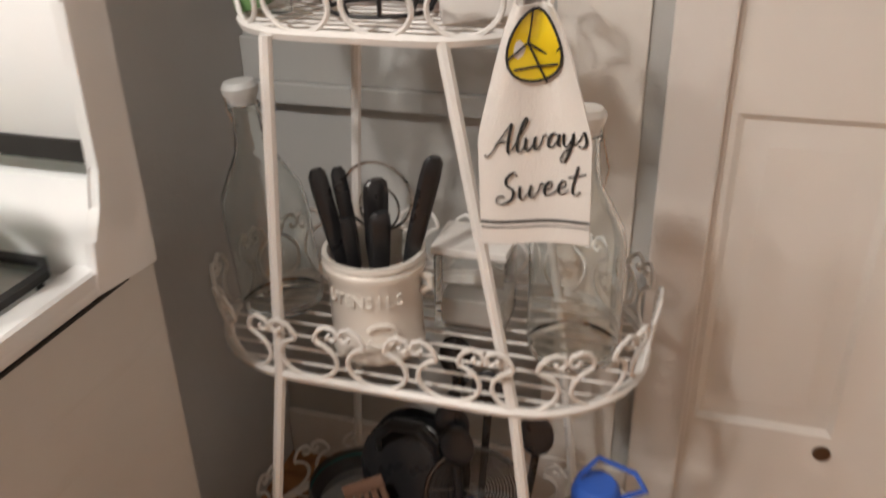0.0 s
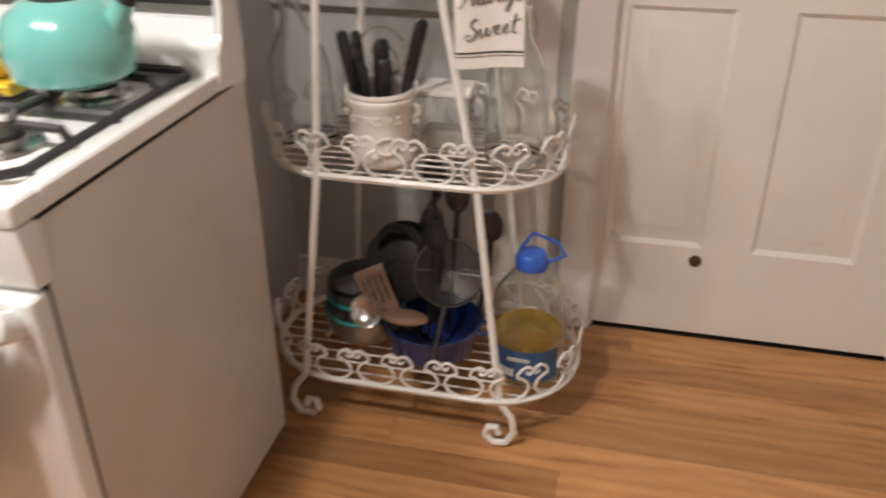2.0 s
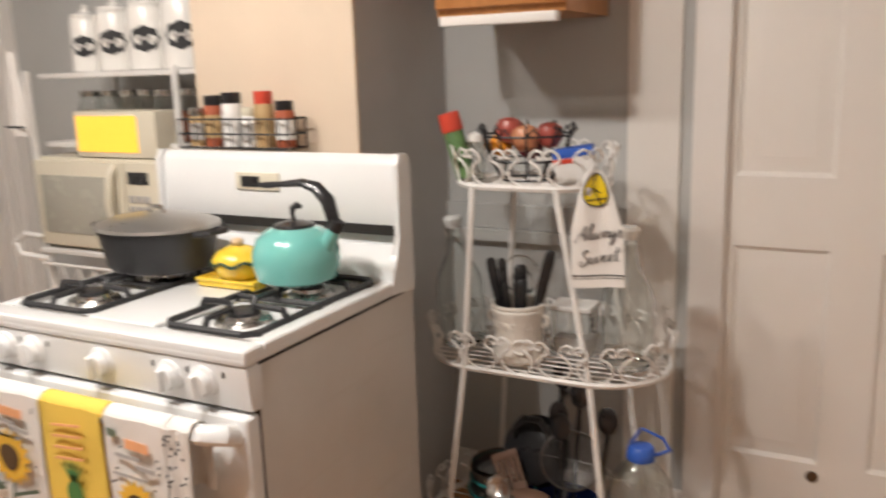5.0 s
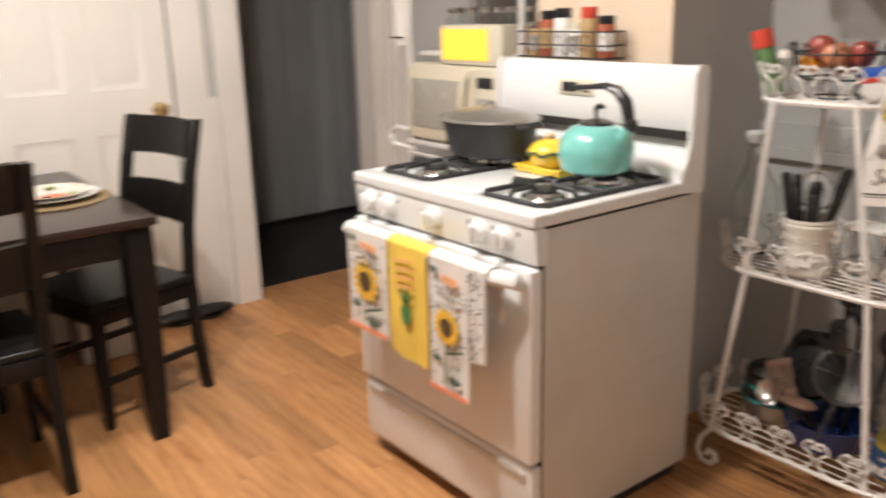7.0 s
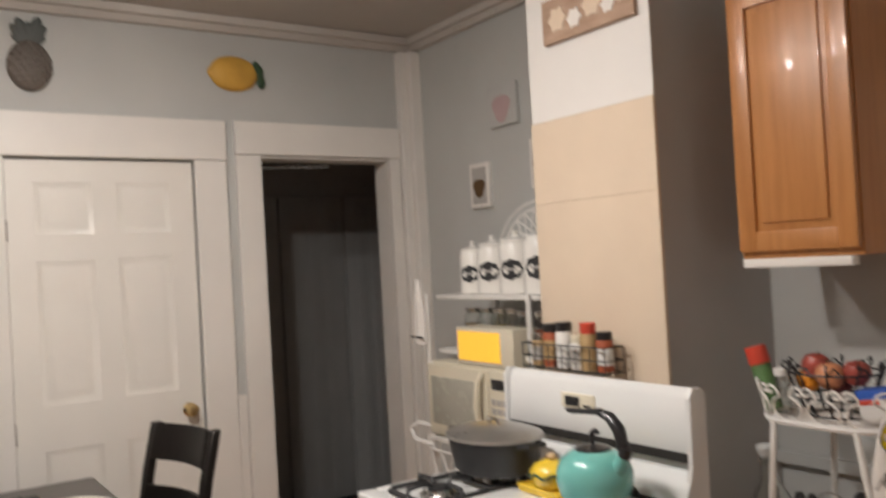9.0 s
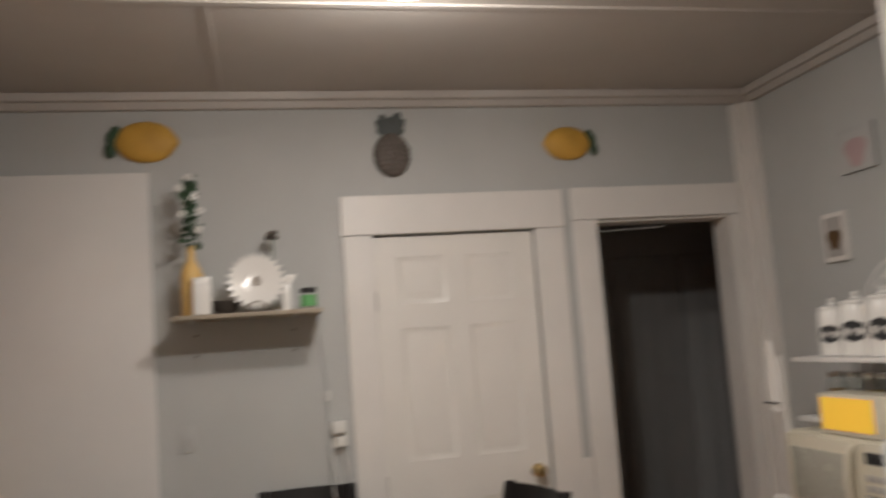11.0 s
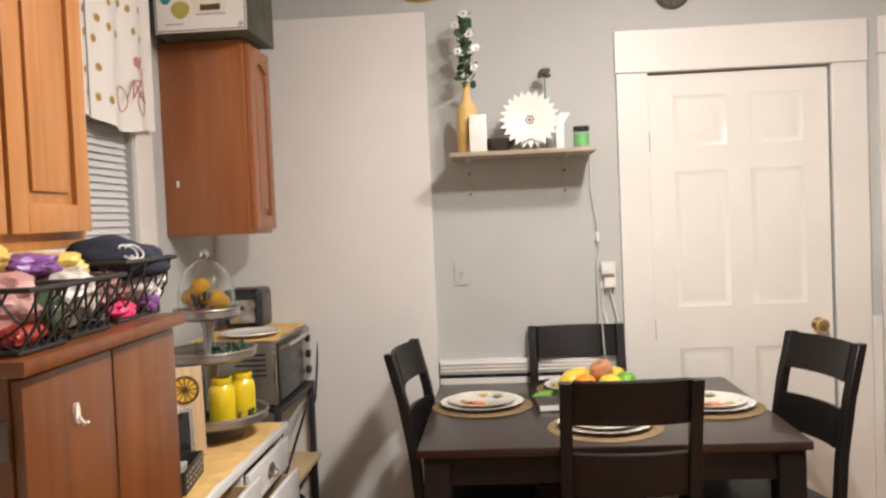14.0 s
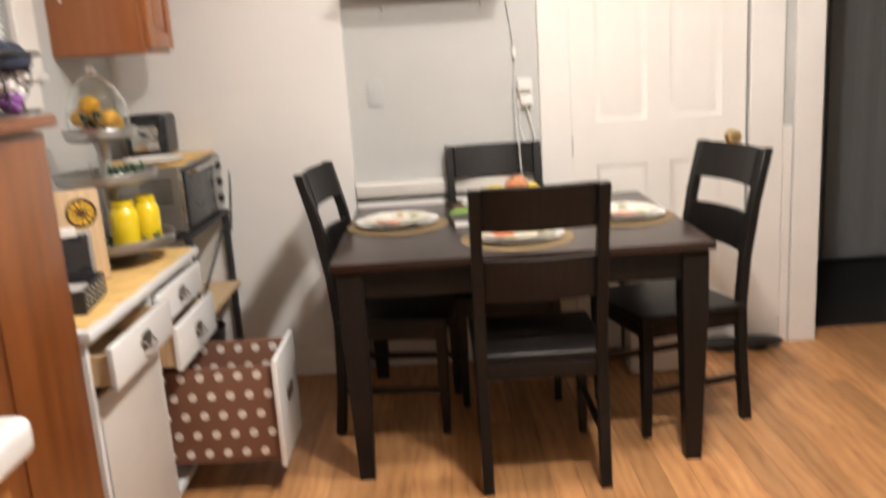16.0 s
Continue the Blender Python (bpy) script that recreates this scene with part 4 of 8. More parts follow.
HY = ST_F - 0.100
def oven_towel(x0, x1, z0, label, kind, seed):
    tw = thing("tea_towel", label, "towel", pose(0, 0, 0), "towels on the cooker handle")
    cloth = "cloth_yellow" if kind == "pine" else "cloth_white"
    b, f = drape(x0, x1, HY - 0.004, z0, 0.770, 0.005, 1.5, seed)
    part("front_fall", b, cloth, tw)
    cap = sheet(6, 8, lambda u, v: (x0 + (x1 - x0) * u, ST_F - 0.078 + 0.0245 * math.cos(math.pi * v), 0.760 + 0.0215 * math.sin(math.pi * v)), thick=0.0016)
    part("fold", cap, cloth, tw)
    b2, f2 = drape(x0 + 0.004, x1 + 0.006, ST_F - 0.050, z0 + 0.10, 0.762, 0.003, 1.2, seed + 2)
    part("back_fall", b2, cloth, tw)
    cx, y = (x0 + x1) / 2, HY - 0.013
    w = x1 - x0
    if kind == "sun":
        hgt = 0.77 - z0
        cz = z0 + hgt * 0.52
        decal(petals(cx, cz, w * 0.33), y, "petal", tw)
        decal(blob(cx, cz, w * 0.15, 16, 0.05), y - 0.0015, "seed", tw)
        decal([(cx - 0.003, cz - w * 0.3), (cx + 0.003, cz - w * 0.3), (cx - 0.010, z0 + 0.03), (cx - 0.016, z0 + 0.03)], y, "stem", tw)
        decal(blob(cx + w * 0.16, z0 + hgt * 0.13, w * 0.075, 14, 0.25, 2.1, 1), y, "stem", tw)
        decal(blob(cx - w * 0.26, z0 + hgt * 0.26, w * 0.055, 12, 0.3, 1.9, 2), y, "stem", tw)
        decal([(cx, cz - w * 0.46), (cx + w * 0.40, cz - w * 0.34), (cx + w * 0.38, cz - w * 0.30), (cx, cz - w * 0.42)], y, "stem", tw)
        decal([(x0 + 0.002, z0 + 0.002), (x1 - 0.002, z0 + 0.002), (x1 - 0.002, z0 + 0.016), (x0 + 0.002, z0 + 0.016)], y, "orange_ink", tw)
        for i, (u0, u1, th, mt_) in enumerate(((0.12, 0.28, 0.016, "stem"), (0.40, 0.78, 0.020, "orange_pale"), (0.22, 0.62, 0.008, "grey_ink"), (0.55, 0.86, 0.010, "grey_ink"), (0.16, 0.72, 0.006, "grey_ink"))):
            bz = 0.77 - hgt * (0.10 + 0.055 * i)
            decal([(x0 + w * u0, bz), (x0 + w * u1, bz - 0.004), (x0 + w * u1, bz - 0.004 + th), (x0 + w * u0, bz + th)], y, mt_, tw)
        for i in range(22):
            bx, bz = x0 + 0.008 + (w - 0.016) * random.random(), z0 + 0.03 + (hgt - 0.05) * random.random()
            if (bx - cx) ** 2 + (bz - cz) ** 2 > (w * 0.36) ** 2:
                decal(blob(bx, bz, 0.0028, 6, 0), y + 0.0005, "ink", tw)
    elif kind == "pine":
        hgt = 0.77 - z0
        cz = z0 + hgt * 0.45
        decal(blob(cx, cz - 0.012, w * 0.17, 16, 0.05, 0.72), y, "leafgreen", tw)
        for a in (-42, -22, 0, 22, 42):
            decal([(cx - 0.006, cz + w * 0.09), (cx + 0.006, cz + w * 0.09), (cx + math.sin(radians(a)) * 0.048, cz + w * 0.09 + math.cos(radians(a)) * 0.052)], y, "leafgreen", tw)
        for i in range(4):
            bz = 0.77 - hgt * (0.14 + 0.075 * i)
            decal([(x0 + w * 0.24, bz), (x0 + w * 0.70, bz + 0.008), (x0 + w * 0.70, bz + 0.013), (x0 + w * 0.24, bz + 0.005)], y, "orange_pale", tw)
    else:
        for i in range(40):
            bx, bz = x0 + 0.004 + (w - 0.008) * random.random(), z0 + (0.76 - z0) * random.random()
            decal(blob(bx, bz, 0.003, 6, 0), HY - 0.0125, "ink", tw)


M["leafgreen"] = paint("printed_green", (0.07, 0.19, 0.05), 0.9, 0.2, 0.2, 300)
oven_towel(-0.395, -0.195, 0.475, "white tea towel printed with a sunflower, over the oven handle", "sun", 0.3)
oven_towel(-0.192, -0.012, 0.452, "yellow tea towel printed with a green pineapple, over the oven handle", "pine", 1.4)
oven_towel(-0.008, 0.152, 0.412, "white tea towel printed with a large sunflower, over the oven handle", "sun", 2.2)
oven_towel(0.155, 0.212, 0.535, "narrow white speckled tea towel over the oven handle", "speck", 3.1)

# ---- on the hob ----
HZ = TOP + 0.030
kt = thing("kettle", "turquoise enamelled stovetop kettle with a black handle", "kettle", pose(0.125, 1.300, HZ, 0, 0, 0) @ Matrix.Diagonal((0.89, 0.89, 0.92, 1)))
part("body", lathe([(0, 0), (0.085, 0.0), (0.104, 0.012), (0.114, 0.05), (0.112, 0.08), (0.098, 0.112), (0.070, 0.132), (0.052, 0.137)], 36), "teal", kt)
ld = part("lid", lathe([(0.054, 0.135), (0.050, 0.144), (0.025, 0.151), (0, 0.153)], 28), "black_gloss", kt)
part("lid_knob", tube([(0, 0, 0.15), (-0.003, 0, 0.166), (-0.002, 0, 0.182), (0.012, 0, 0.190), (0.026, 0, 0.186)], [0.006, 0.0055, 0.009, 0.009, 0.005], 8), "black_gloss", ld)
sp = part("spout", tube([(0.085, 0.0, 0.085), (0.110, 0.0, 0.115), (0.128, 0.0, 0.142)], [0.026, 0.020, 0.016], 14), "teal", kt)
part("spout_cap", tube([(0.124, 0, 0.135), (0.136, 0, 0.158)], [0.019, 0.015], 12), "black_gloss", sp)
part("handle", tube([(0.118, 0, 0.130), (0.120, 0, 0.165), (0.108, 0, 0.205), (0.075, 0, 0.236), (0.03, 0, 0.246), (-0.03, 0, 0.240), (-0.08, 0, 0.236), (-0.105, 0, 0.237)], [0.012, 0.017, 0.019, 0.017, 0.012, 0.009, 0.010, 0.006], 10, flat=0.7), "black_gloss", kt, "black curved kettle handle")

bd = thing("butter_dish", "yellow ceramic lidded dish with a brown leaf band on a tray", "dish", pose(-0.060, 1.315, TOP + 0.002))
bd.scale = (0.88, 0.88, 0.92)
part("tray", box(-0.10, 0.10, -0.062, 0.062, 0.0, 0.016, 0.006), "yellow", bd)
tr2 = part("tray_rim", tube([(-0.098, -0.06, 0.018), (0.098, -0.06, 0.018), (0.098, 0.06, 0.018), (-0.098, 0.06, 0.018)], 0.006, 6, True), "yellow", bd)
part("bowl", lathe([(0, 0.016), (0.045, 0.016), (0.062, 0.03), (0.070, 0.058), (0.068, 0.064)], 28), "yellow", bd)
lid = part("lid", lathe([(0.072, 0.064), (0.070, 0.072), (0.055, 0.090), (0.025, 0.102), (0, 0.104)], 28), "yellow", bd)
part("lid_knob", ball((0, 0, 0.112), 0.014, squash=(1.2, 1.2, 0.8)), "light_wood", lid)
part("band", tube([(0.072 * math.cos(radians(a)), 0.072 * math.sin(radians(a)), 0.062 + 0.006 * math.sin(radians(a * 7))) for a in range(0, 360, 8)], 0.004, 5, True), "leaf", bd)

po = thing("dutch_oven", "large black cast pot with a domed metal lid", "pot", pose(-0.300, 1.30, HZ) @ Matrix.Diagonal((0.94, 0.94, 0.95, 1)))
part("body", lathe([(0, 0), (0.138, 0.0), (0.150, 0.012), (0.170, 0.104), (0.175, 0.108), (0.168, 0.112)], 36, squash=(1, 0.82)), "black_iron", po)
ld = part("lid", lathe([(0.180, 0.110), (0.177, 0.118), (0.13, 0.133), (0.06, 0.143), (0, 0.145)], 36, squash=(1, 0.82)), "galvanised", po)
part("lid_handle", tube([(-0.025, 0, 0.143), (-0.02, 0, 0.160), (0.02, 0, 0.160), (0.025, 0, 0.143)], 0.006, 8), "steel", ld)
for s in (-1, 1):
    part("side_handle", tube([(s * 0.165, -0.04, 0.100), (s * 0.208, -0.03, 0.104), (s * 0.208, 0.03, 0.104), (s * 0.165, 0.04, 0.100)], 0.008, 8), "black_iron", po)

# ---- spices on the splash back ----
sb = thing("spice_basket", "black wire basket standing on the cooker's back ledge", "basket", pose(-0.265, 1.598, TOP + 0.299))
w = bmesh.new()
for z in (0.002, 0.04, 0.08):
    tube([(-0.19, -0.04, z), (0.19, -0.04, z), (0.19, 0.04, z), (-0.19, 0.04, z)], 0.0026, 5, True, bm=w)
for i in range(13):
    x = -0.19 + 0.38 * i / 12
    tube([(x, -0.04, 0.08), (x, -0.04, 0.002), (x, 0.04, 0.002), (x, 0.04, 0.08)], 0.0018, 4, bm=w)
part("wire_frame", w, "black_iron", sb)
M["spice_red"] = paint("paprika", (0.35, 0.08, 0.03), 0.6, 0.2, 0.3, 200)
M["spice_tan"] = paint("spice_powder", (0.45, 0.30, 0.14), 0.6, 0.25, 0.3, 200)
M["paper_white"] = paint("white_label", (0.75, 0.73, 0.70), 0.6, 0.05, 0.1, 100)
for i, (x, r, h, body, cap, capm) in enumerate(((-0.155, 0.024, 0.085, "spice_tan", 0.02, "steel"), (-0.095, 0.026, 0.115, "spice_red", 0.024, "black_gloss"), (-0.03, 0.028, 0.120, "paper_white", 0.026, "black_gloss"), (0.03, 0.024, 0.085, "paper_white", 0.02, "ivory"), (0.085, 0.026, 0.118, "spice_tan", 0.03, "red"), (0.150, 0.026, 0.10, "spice_red", 0.022, "black_gloss"))):
    sj = thing("spice_jar", ("small spice jar with a red lid", "small spice jar with a dark lid")[capm != "red"] + " in the wire basket", "spice jar", pose(-0.265 + x, 1.598 + random.uniform(-0.006, 0.006), TOP + 0.303), "spice jars")
    part("jar", lathe([(0, 0), (r, 0), (r, h * 0.93), (r * 0.85, h)], 16), body, sj)
    part("cap", lathe([(r * 0.92, h * 0.97), (r * 0.96, h * 0.99), (r * 0.96, h + cap), (0, h + cap)], 16), capm, sj)
    part("label", lathe([(r + 0.0006, h * 0.2), (r + 0.0006, h * 0.75)], 16), ("grey_ink", "spice_tan", "paper_white")[i % 3], sj)

# ---- white wire trolley with the microwave, left of the chimney ----
tr = thing("wire_trolley", "white wire and board kitchen trolley with a lattice end", "trolley", pose(0, 0, 0))
for x in (-1.31, -0.63):
    for y in (1.74, 2.12):
        part("upright", tube([(x, y, 0), (x, y, 1.435)], 0.011, 8), "white_wire", tr)
for z in (0.25, 0.825, 1.19, 1.425):
    part("shelf", box(-1.33, -0.60, 1.80 if z > 1 else 1.72, 2.14, z - 0.018, z, 0.004), "white_wire", tr)
lt = bmesh.new()
for i in range(9):
    tube([(-1.3 + i * 0.08, 1.715, 0.60), (-1.22 + i * 0.08, 1.715, 0.76)], 0.004, 5, bm=lt)
    tube([(-1.22 + i * 0.08, 1.715, 0.60), (-1.3 + i * 0.08, 1.715, 0.76)], 0.004, 5, bm=lt)
tube([(-1.31, 1.715, 0.77), (-0.6, 1.715, 0.77)], 0.006, 6, bm=lt)
tube([(-1.31, 1.715, 0.59), (-0.6, 1.715, 0.59)], 0.006, 6, bm=lt)
part("lattice", lt, "white_wire", tr)
part("push_handle", tube([(-1.31, 1.74, 0.78), (-1.40, 1.70, 0.80), (-1.43, 1.70, 0.84), (-1.40, 1.72, 0.87), (-1.33, 1.74, 0.86)], 0.011, 8), "white_wire", tr)
# arched lattice crest
cr = bmesh.new()
cxr, czr = -0.86, 1.56
for r in (0.24, 0.21):
    tube([(cxr + r * 1.2 * math.cos(radians(a)), 2.02, czr + r * math.sin(radians(a))) for a in range(0, 181, 12)], 0.006, 5, bm=cr)
for a in range(15, 176, 14):
    tube([(cxr + 0.25 * math.cos(radians(a)), 2.02, czr + 0.21 * math.sin(radians(a))), (cxr + 0.12 * math.cos(radians(a + 25)), 2.02, czr + 0.10 * math.sin(radians(a + 25)))], 0.004, 4, bm=cr)
    tube([(cxr + 0.25 * math.cos(radians(a)), 2.02, czr + 0.21 * math.sin(radians(a))), (cxr + 0.12 * math.cos(radians(a - 25)), 2.02, czr + 0.10 * math.sin(radians(a - 25)))], 0.004, 4, bm=cr)
part("lattice_crest", cr, "white_wire", tr)

M["oven_glass"] = paint("frosted_oven_window", (0.40, 0.39, 0.33), 0.25, 0.05, 0.02, 60, coat=0.3)
mw = thing("microwave_oven", "old cream microwave oven with a curved door handle", "microwave", pose(0, 0, 0))
part("body", box(-1.315, -0.70, 1.745, 2.10, 0.828, 1.145, 0.008), "ivory", mw)
d = part("door", box(-1.312, -0.885, 1.722, 1.745, 0.84, 1.135, 0.006), "ivory", mw)
part("window", box(-1.28, -0.955, 1.7185, 1.7225, 0.885, 1.085, 0.002), "oven_glass", d)
part("handle", tube([(-0.915, 1.72, 1.125), (-0.912, 1.695, 1.09), (-0.915, 1.685, 1.0), (-0.912, 1.695, 0.90), (-0.915, 1.72, 0.86)], 0.013, 8), "ivory", d)
cpn = part("control_panel", box(-0.880, -0.705, 1.724, 1.745, 0.84, 1.135, 0.004), "ivory", mw)
part("display", box(-0.86, -0.77, 1.7215, 1.7245, 1.065, 1.105), "black_gloss", cpn)
for i in range(4):
    for j in range(3):
        part("button", box(-0.862 + j * 0.033, -0.838 + j * 0.033, 1.7205, 1.7245, 1.005 - i * 0.035, 1.028 - i * 0.035, 0.001), "grey_ink", cpn)

lb = thing("light_box", "cream box sign with a glowing yellow front, on the microwave", "light box", pose(0, 0, 1.148))
part("case", box(-1.105, -0.735, 1.74, 1.87, 0.0, 0.15, 0.006), "ivory", lb)
part("glowing_panel", box(-1.09, -0.815, 1.737, 1.741, 0.018, 0.135), "yellow_glow", lb, "glowing yellow panel")

M["chalk"] = paint("chalk_label", (0.03, 0.03, 0.032), 0.8, 0.2, 0.2, 100)
for x, r, h in ((-1.175, 0.060, 0.178), (-1.035, 0.068, 0.195), (-0.885, 0.070, 0.205), (-0.725, 0.074, 0.215)):
    cn = thing("canister", "white ceramic canister with a black scalloped label", "canister", pose(x, 1.90, 1.428, 0, 0, 33), "white canisters on the shelf")
    part("jar", lathe([(0, 0), (r, 0), (r * 1.02, 0.01), (r * 0.98, h * 0.9), (r * 0.85, h)], 24), "white_china", cn)
    part("lid", lathe([(r * 0.9, h), (r * 0.88, h + 0.012), (r * 0.3, h + 0.02), (r * 0.18, h + 0.03), (r * 0.22, h + 0.045), (0, h + 0.05)], 24), "white_china", cn)
    lab = bmesh.new()
    k = 28
    vs = [lab.verts.new((0, -r * 1.03, h * 0.47))]
    for i in range(k):
        a = 2 * math.pi * i / k
        rr = r * 0.68 * (1 + 0.07 * math.cos(8 * a))
        th = rr * math.cos(a) / r
        vs.append(lab.verts.new((r * 1.03 * math.sin(th), -r * 1.03 * math.cos(th), h * 0.47 + rr * 0.85 * math.sin(a))))
    for i in range(k):
        lab.faces.new((vs[0], vs[1 + i], vs[1 + (i + 1) % k]))
    part("label", lab, "chalk", cn, "black chalkboard label")
    part("writing", box(-r * 0.35, r * 0.35, -r * 1.045, -r * 1.035, h * 0.45, h * 0.50), "grey_ink", cn)

for i, (x, mat) in enumerate(((-1.235, "spice_tan"), (-1.14, "paper_white"), (-1.045, "yellow"), (-0.955, "spice_tan"), (-0.80, "paper_white"), (-0.69, "spice_red"))):
    gj = thing("storage_jar", "glass storage jar with a steel lid and dry goods", "jar", pose(x, 1.93 if i < 4 else 1.86, 1.193), "glass jars on the trolley")
    part("contents", lathe([(0, 0.003), (0.034, 0.003), (0.036, 0.10), (0, 0.102)], 16), mat, gj)
    part("glass", lathe(walled([(0, 0), (0.039, 0), (0.041, 0.01), (0.041, 0.125), (0.032, 0.14), (0.031, 0.15)]), 18), "glass", gj)
    part("lid", lathe([(0.033, 0.148), (0.034, 0.152), (0.034, 0.168), (0, 0.170)], 18), "steel", gj)
ht = thing("hand_towel", "white hand towel hanging at the trolley's end", "towel", pose(0, 0, 0))
bt, _ = drape(-1.40, -1.30, 1.715, 1.22, 1.50, 0.012, 1.2, 1.0, 0.35)
part("cloth", bt, "cloth_white", ht)
part("stripe", box(-1.398, -1.302, 1.700, 1.703, 1.245, 1.252), "ink", ht)

# ---- on the walls ----
def framed(name, x0, x1, z0, z1, label, inner, m=None):
    t = thing(name, label, "picture", m if m is not None else pose(0, 0, 0))
    part("frame", box(x0, x1, NORTH - 0.022, NORTH - 0.001, z0, z1, 0.003), "cloth_white" if inner == "seed" else "wall_grey", t)
    e = 0.02
    part("print", box(x0 + e, x1 - e, NORTH - 0.0235, NORTH - 0.0215, z0 + e, z1 - e), "grey_ink" if inner == "seed" else "wall_grey", t)
    part("motif", merge(None, prism(blob((x0 + x1) / 2, (z0 + z1) / 2 - 0.01, (x1 - x0) * 0.30, 16, 0.2), 0, 0.002), Matrix(((1, 0, 0, 0), (0, 0, -1, NORTH - 0.0235), (0, 1, 0, 0), (0, 0, 0, 1)))), inner, t)
    return t


framed("framed_print", -1.545, -1.395, 1.817, 2.032, "small white framed print with a dark motif", "seed")
framed("framed_print", -1.09, -0.98, 1.873, 2.09, "narrow white framed print beside the chimney breast", "seed")
M["faded_pink"] = paint("faded_pink", (0.50, 0.36, 0.36), 0.9, 0.1, 0.1, 100)
fp = framed("wall_plaque", -1.375, -1.165, 2.18, 2.37, "pale plaque with a faded pink motif on the wall", "faded_pink")

M["sign_wood"] = wood("sign_wood", (0.34, 0.22, 0.15), (0.52, 0.37, 0.27), (2, 12, 12), 0.7, False)
sg = thing("wooden_sign", "hanging wooden sign with pale floral shapes on the chimney breast", "sign", pose(0, 0, 0))
part("board", box(-0.385, 0.022, 1.664, 1.682, 2.278, 2.425, 0.003), "sign_wood", sg)
part("cord", tube([(-0.24, 1.672, 2.425), (-0.185, 1.678, 2.485), (-0.17, 1.678, 2.485), (-0.12, 1.672, 2.425)], 0.003, 5), "bronze", sg)
for i, (x, z, r) in enumerate(((-0.31, 2.35, 0.045), (-0.23, 2.335, 0.035), (-0.15, 2.36, 0.045), (-0.08, 2.34, 0.032), (-0.02, 2.36, 0.034))):
    b = prism(petals(x, z, r, 6), 0, 0.003, m=Matrix(((1, 0, 0, 0), (0, 0, -1, 1.664), (0, 1, 0, 0), (0, 0, 0, 1))))
    part("motif", b, "cloth_white" if i % 2 else "beige", sg)


def wall_lemon(y, z, s, flip, label):
    t = thing("wall_lemon", label, "wall ornament", pose(WEST, y, z))
    n = 18
    prof = [(0, -1.18)] + [(0.10, -1.12)] + [(0.74 * math.sin(math.pi * i / n) ** 0.8, -math.cos(math.pi * i / n)) for i in range(2, n - 1)] + [(0.10, 1.10), (0, 1.12)]
    b = lathe([(r * s, h * s) for r, h in prof], 22, m=pose(0, 0, 0, 90 * flip, 0, 0))
    bmesh.ops.scale(b, vec=(0.42, 1, 1), verts=b.verts)
    bmesh.ops.translate(b, vec=(0.012, 0, 0), verts=b.verts)
    for v in b.verts:
        v.co.x = max(v.co.x, 0.0015)
    part("fruit", b, "lemon", t)
    for k, (dy, dz) in enumerate(((1.12, 0.12), (1.18, -0.28), (0.98, 0.30))):
        part("leaf", ball((0.02, flip * dy * s * 1.0, dz * s), 0.30 * s, squash=(0.18, 0.65, 1.0), u=10, v=7), "leaf", t)
    return t


wall_lemon(-0.765, 2.553, 0.125, -1, "yellow metal lemon ornament with dark leaves on the wall")
wall_lemon(1.195, 2.508, 0.112, 1, "yellow metal lemon ornament with dark leaves above the doors")
M["pine_brown"] = paint("dark_pineapple", (0.12, 0.10, 0.085), 0.6, 0.2, 0.3, 80)
M["pine_leaf"] = paint("grey_leaf", (0.09, 0.10, 0.095), 0.6, 0.2, 0.3, 80)
pa = thing("wall_pineapple", "dark carved pineapple ornament on the wall", "wall ornament", pose(WEST, 0.325, 2.47))
b = ball((0.012, 0, 0), 0.105, squash=(0.35, 0.83, 1.0), u=20, v=14)
part("fruit", b, "pine_brown", pa)
dm = bmesh.new()
for i in range(-3, 4):
    for j in range(-4, 5):
        y, z = i * 0.030 + (j % 2) * 0.015, j * 0.022
        if (y / 0.083) ** 2 + (z / 0.10) ** 2 < 0.9:
            ball((0.012 + 0.036 * math.sqrt(max(0, 1 - (y / 0.088) ** 2 - (z / 0.105) ** 2)), y, z), 0.011, bm=dm, squash=(0.7, 1, 1), u=6, v=4)
part("knob_relief", dm, "pine_brown", pa)["kind"] = "stuff"
for k, (a, ln) in enumerate(((-38, 0.105), (-20, 0.12), (0, 0.10), (20, 0.13), (38, 0.11), (-60, 0.075), (60, 0.075))):
    lf = ball((0, 0, 0), ln / 2, squash=(0.12, 0.40, 1.0), u=8, v=8)
    bmesh.ops.translate(lf, vec=(0, 0, ln / 2), verts=lf.verts)
    bmesh.ops.transform(lf, matrix=pose(0.012, 0, 0.085, -a), verts=lf.verts)
    part("leaf", lf, "pine_leaf", pa)

# shelf with its brackets
M["shelf_wood"] = wood("weathered_shelf", (0.30, 0.25, 0.19), (0.44, 0.37, 0.28), (14, 1.2, 14), 0.6, False)
ws = thing("wall_shelf", "pale wooden wall shelf on two white brackets", "shelf", pose(WEST, 0, 0))
part("board", box(0.001, 0.295, -0.655, -0.055, 1.748, 1.766, 0.003), "shelf_wood", ws)
for y in (-0.585, -0.165):
    bk = part("bracket", box(0.001, 0.006, y - 0.012, y + 0.012, 1.565, 1.748, 0.001), "plate_grey", ws)
    part("arm", box(0.004, 0.24, y - 0.012, y + 0.012, 1.742, 1.747), "wall_grey", bk)
    for z in (1.60, 1.69):
        part("screw", lathe([(0.006, 0), (0.004, 0.003), (0, 0.003)], 8, m=pose(0.006, y, z, 0, 90)), "bronze", bk)
SZ = 1.767
gv = thing("bottle_vase", "matt yellow glass bottle with a eucalyptus sprig", "vase", pose(WEST + 0.18, -0.580, SZ))
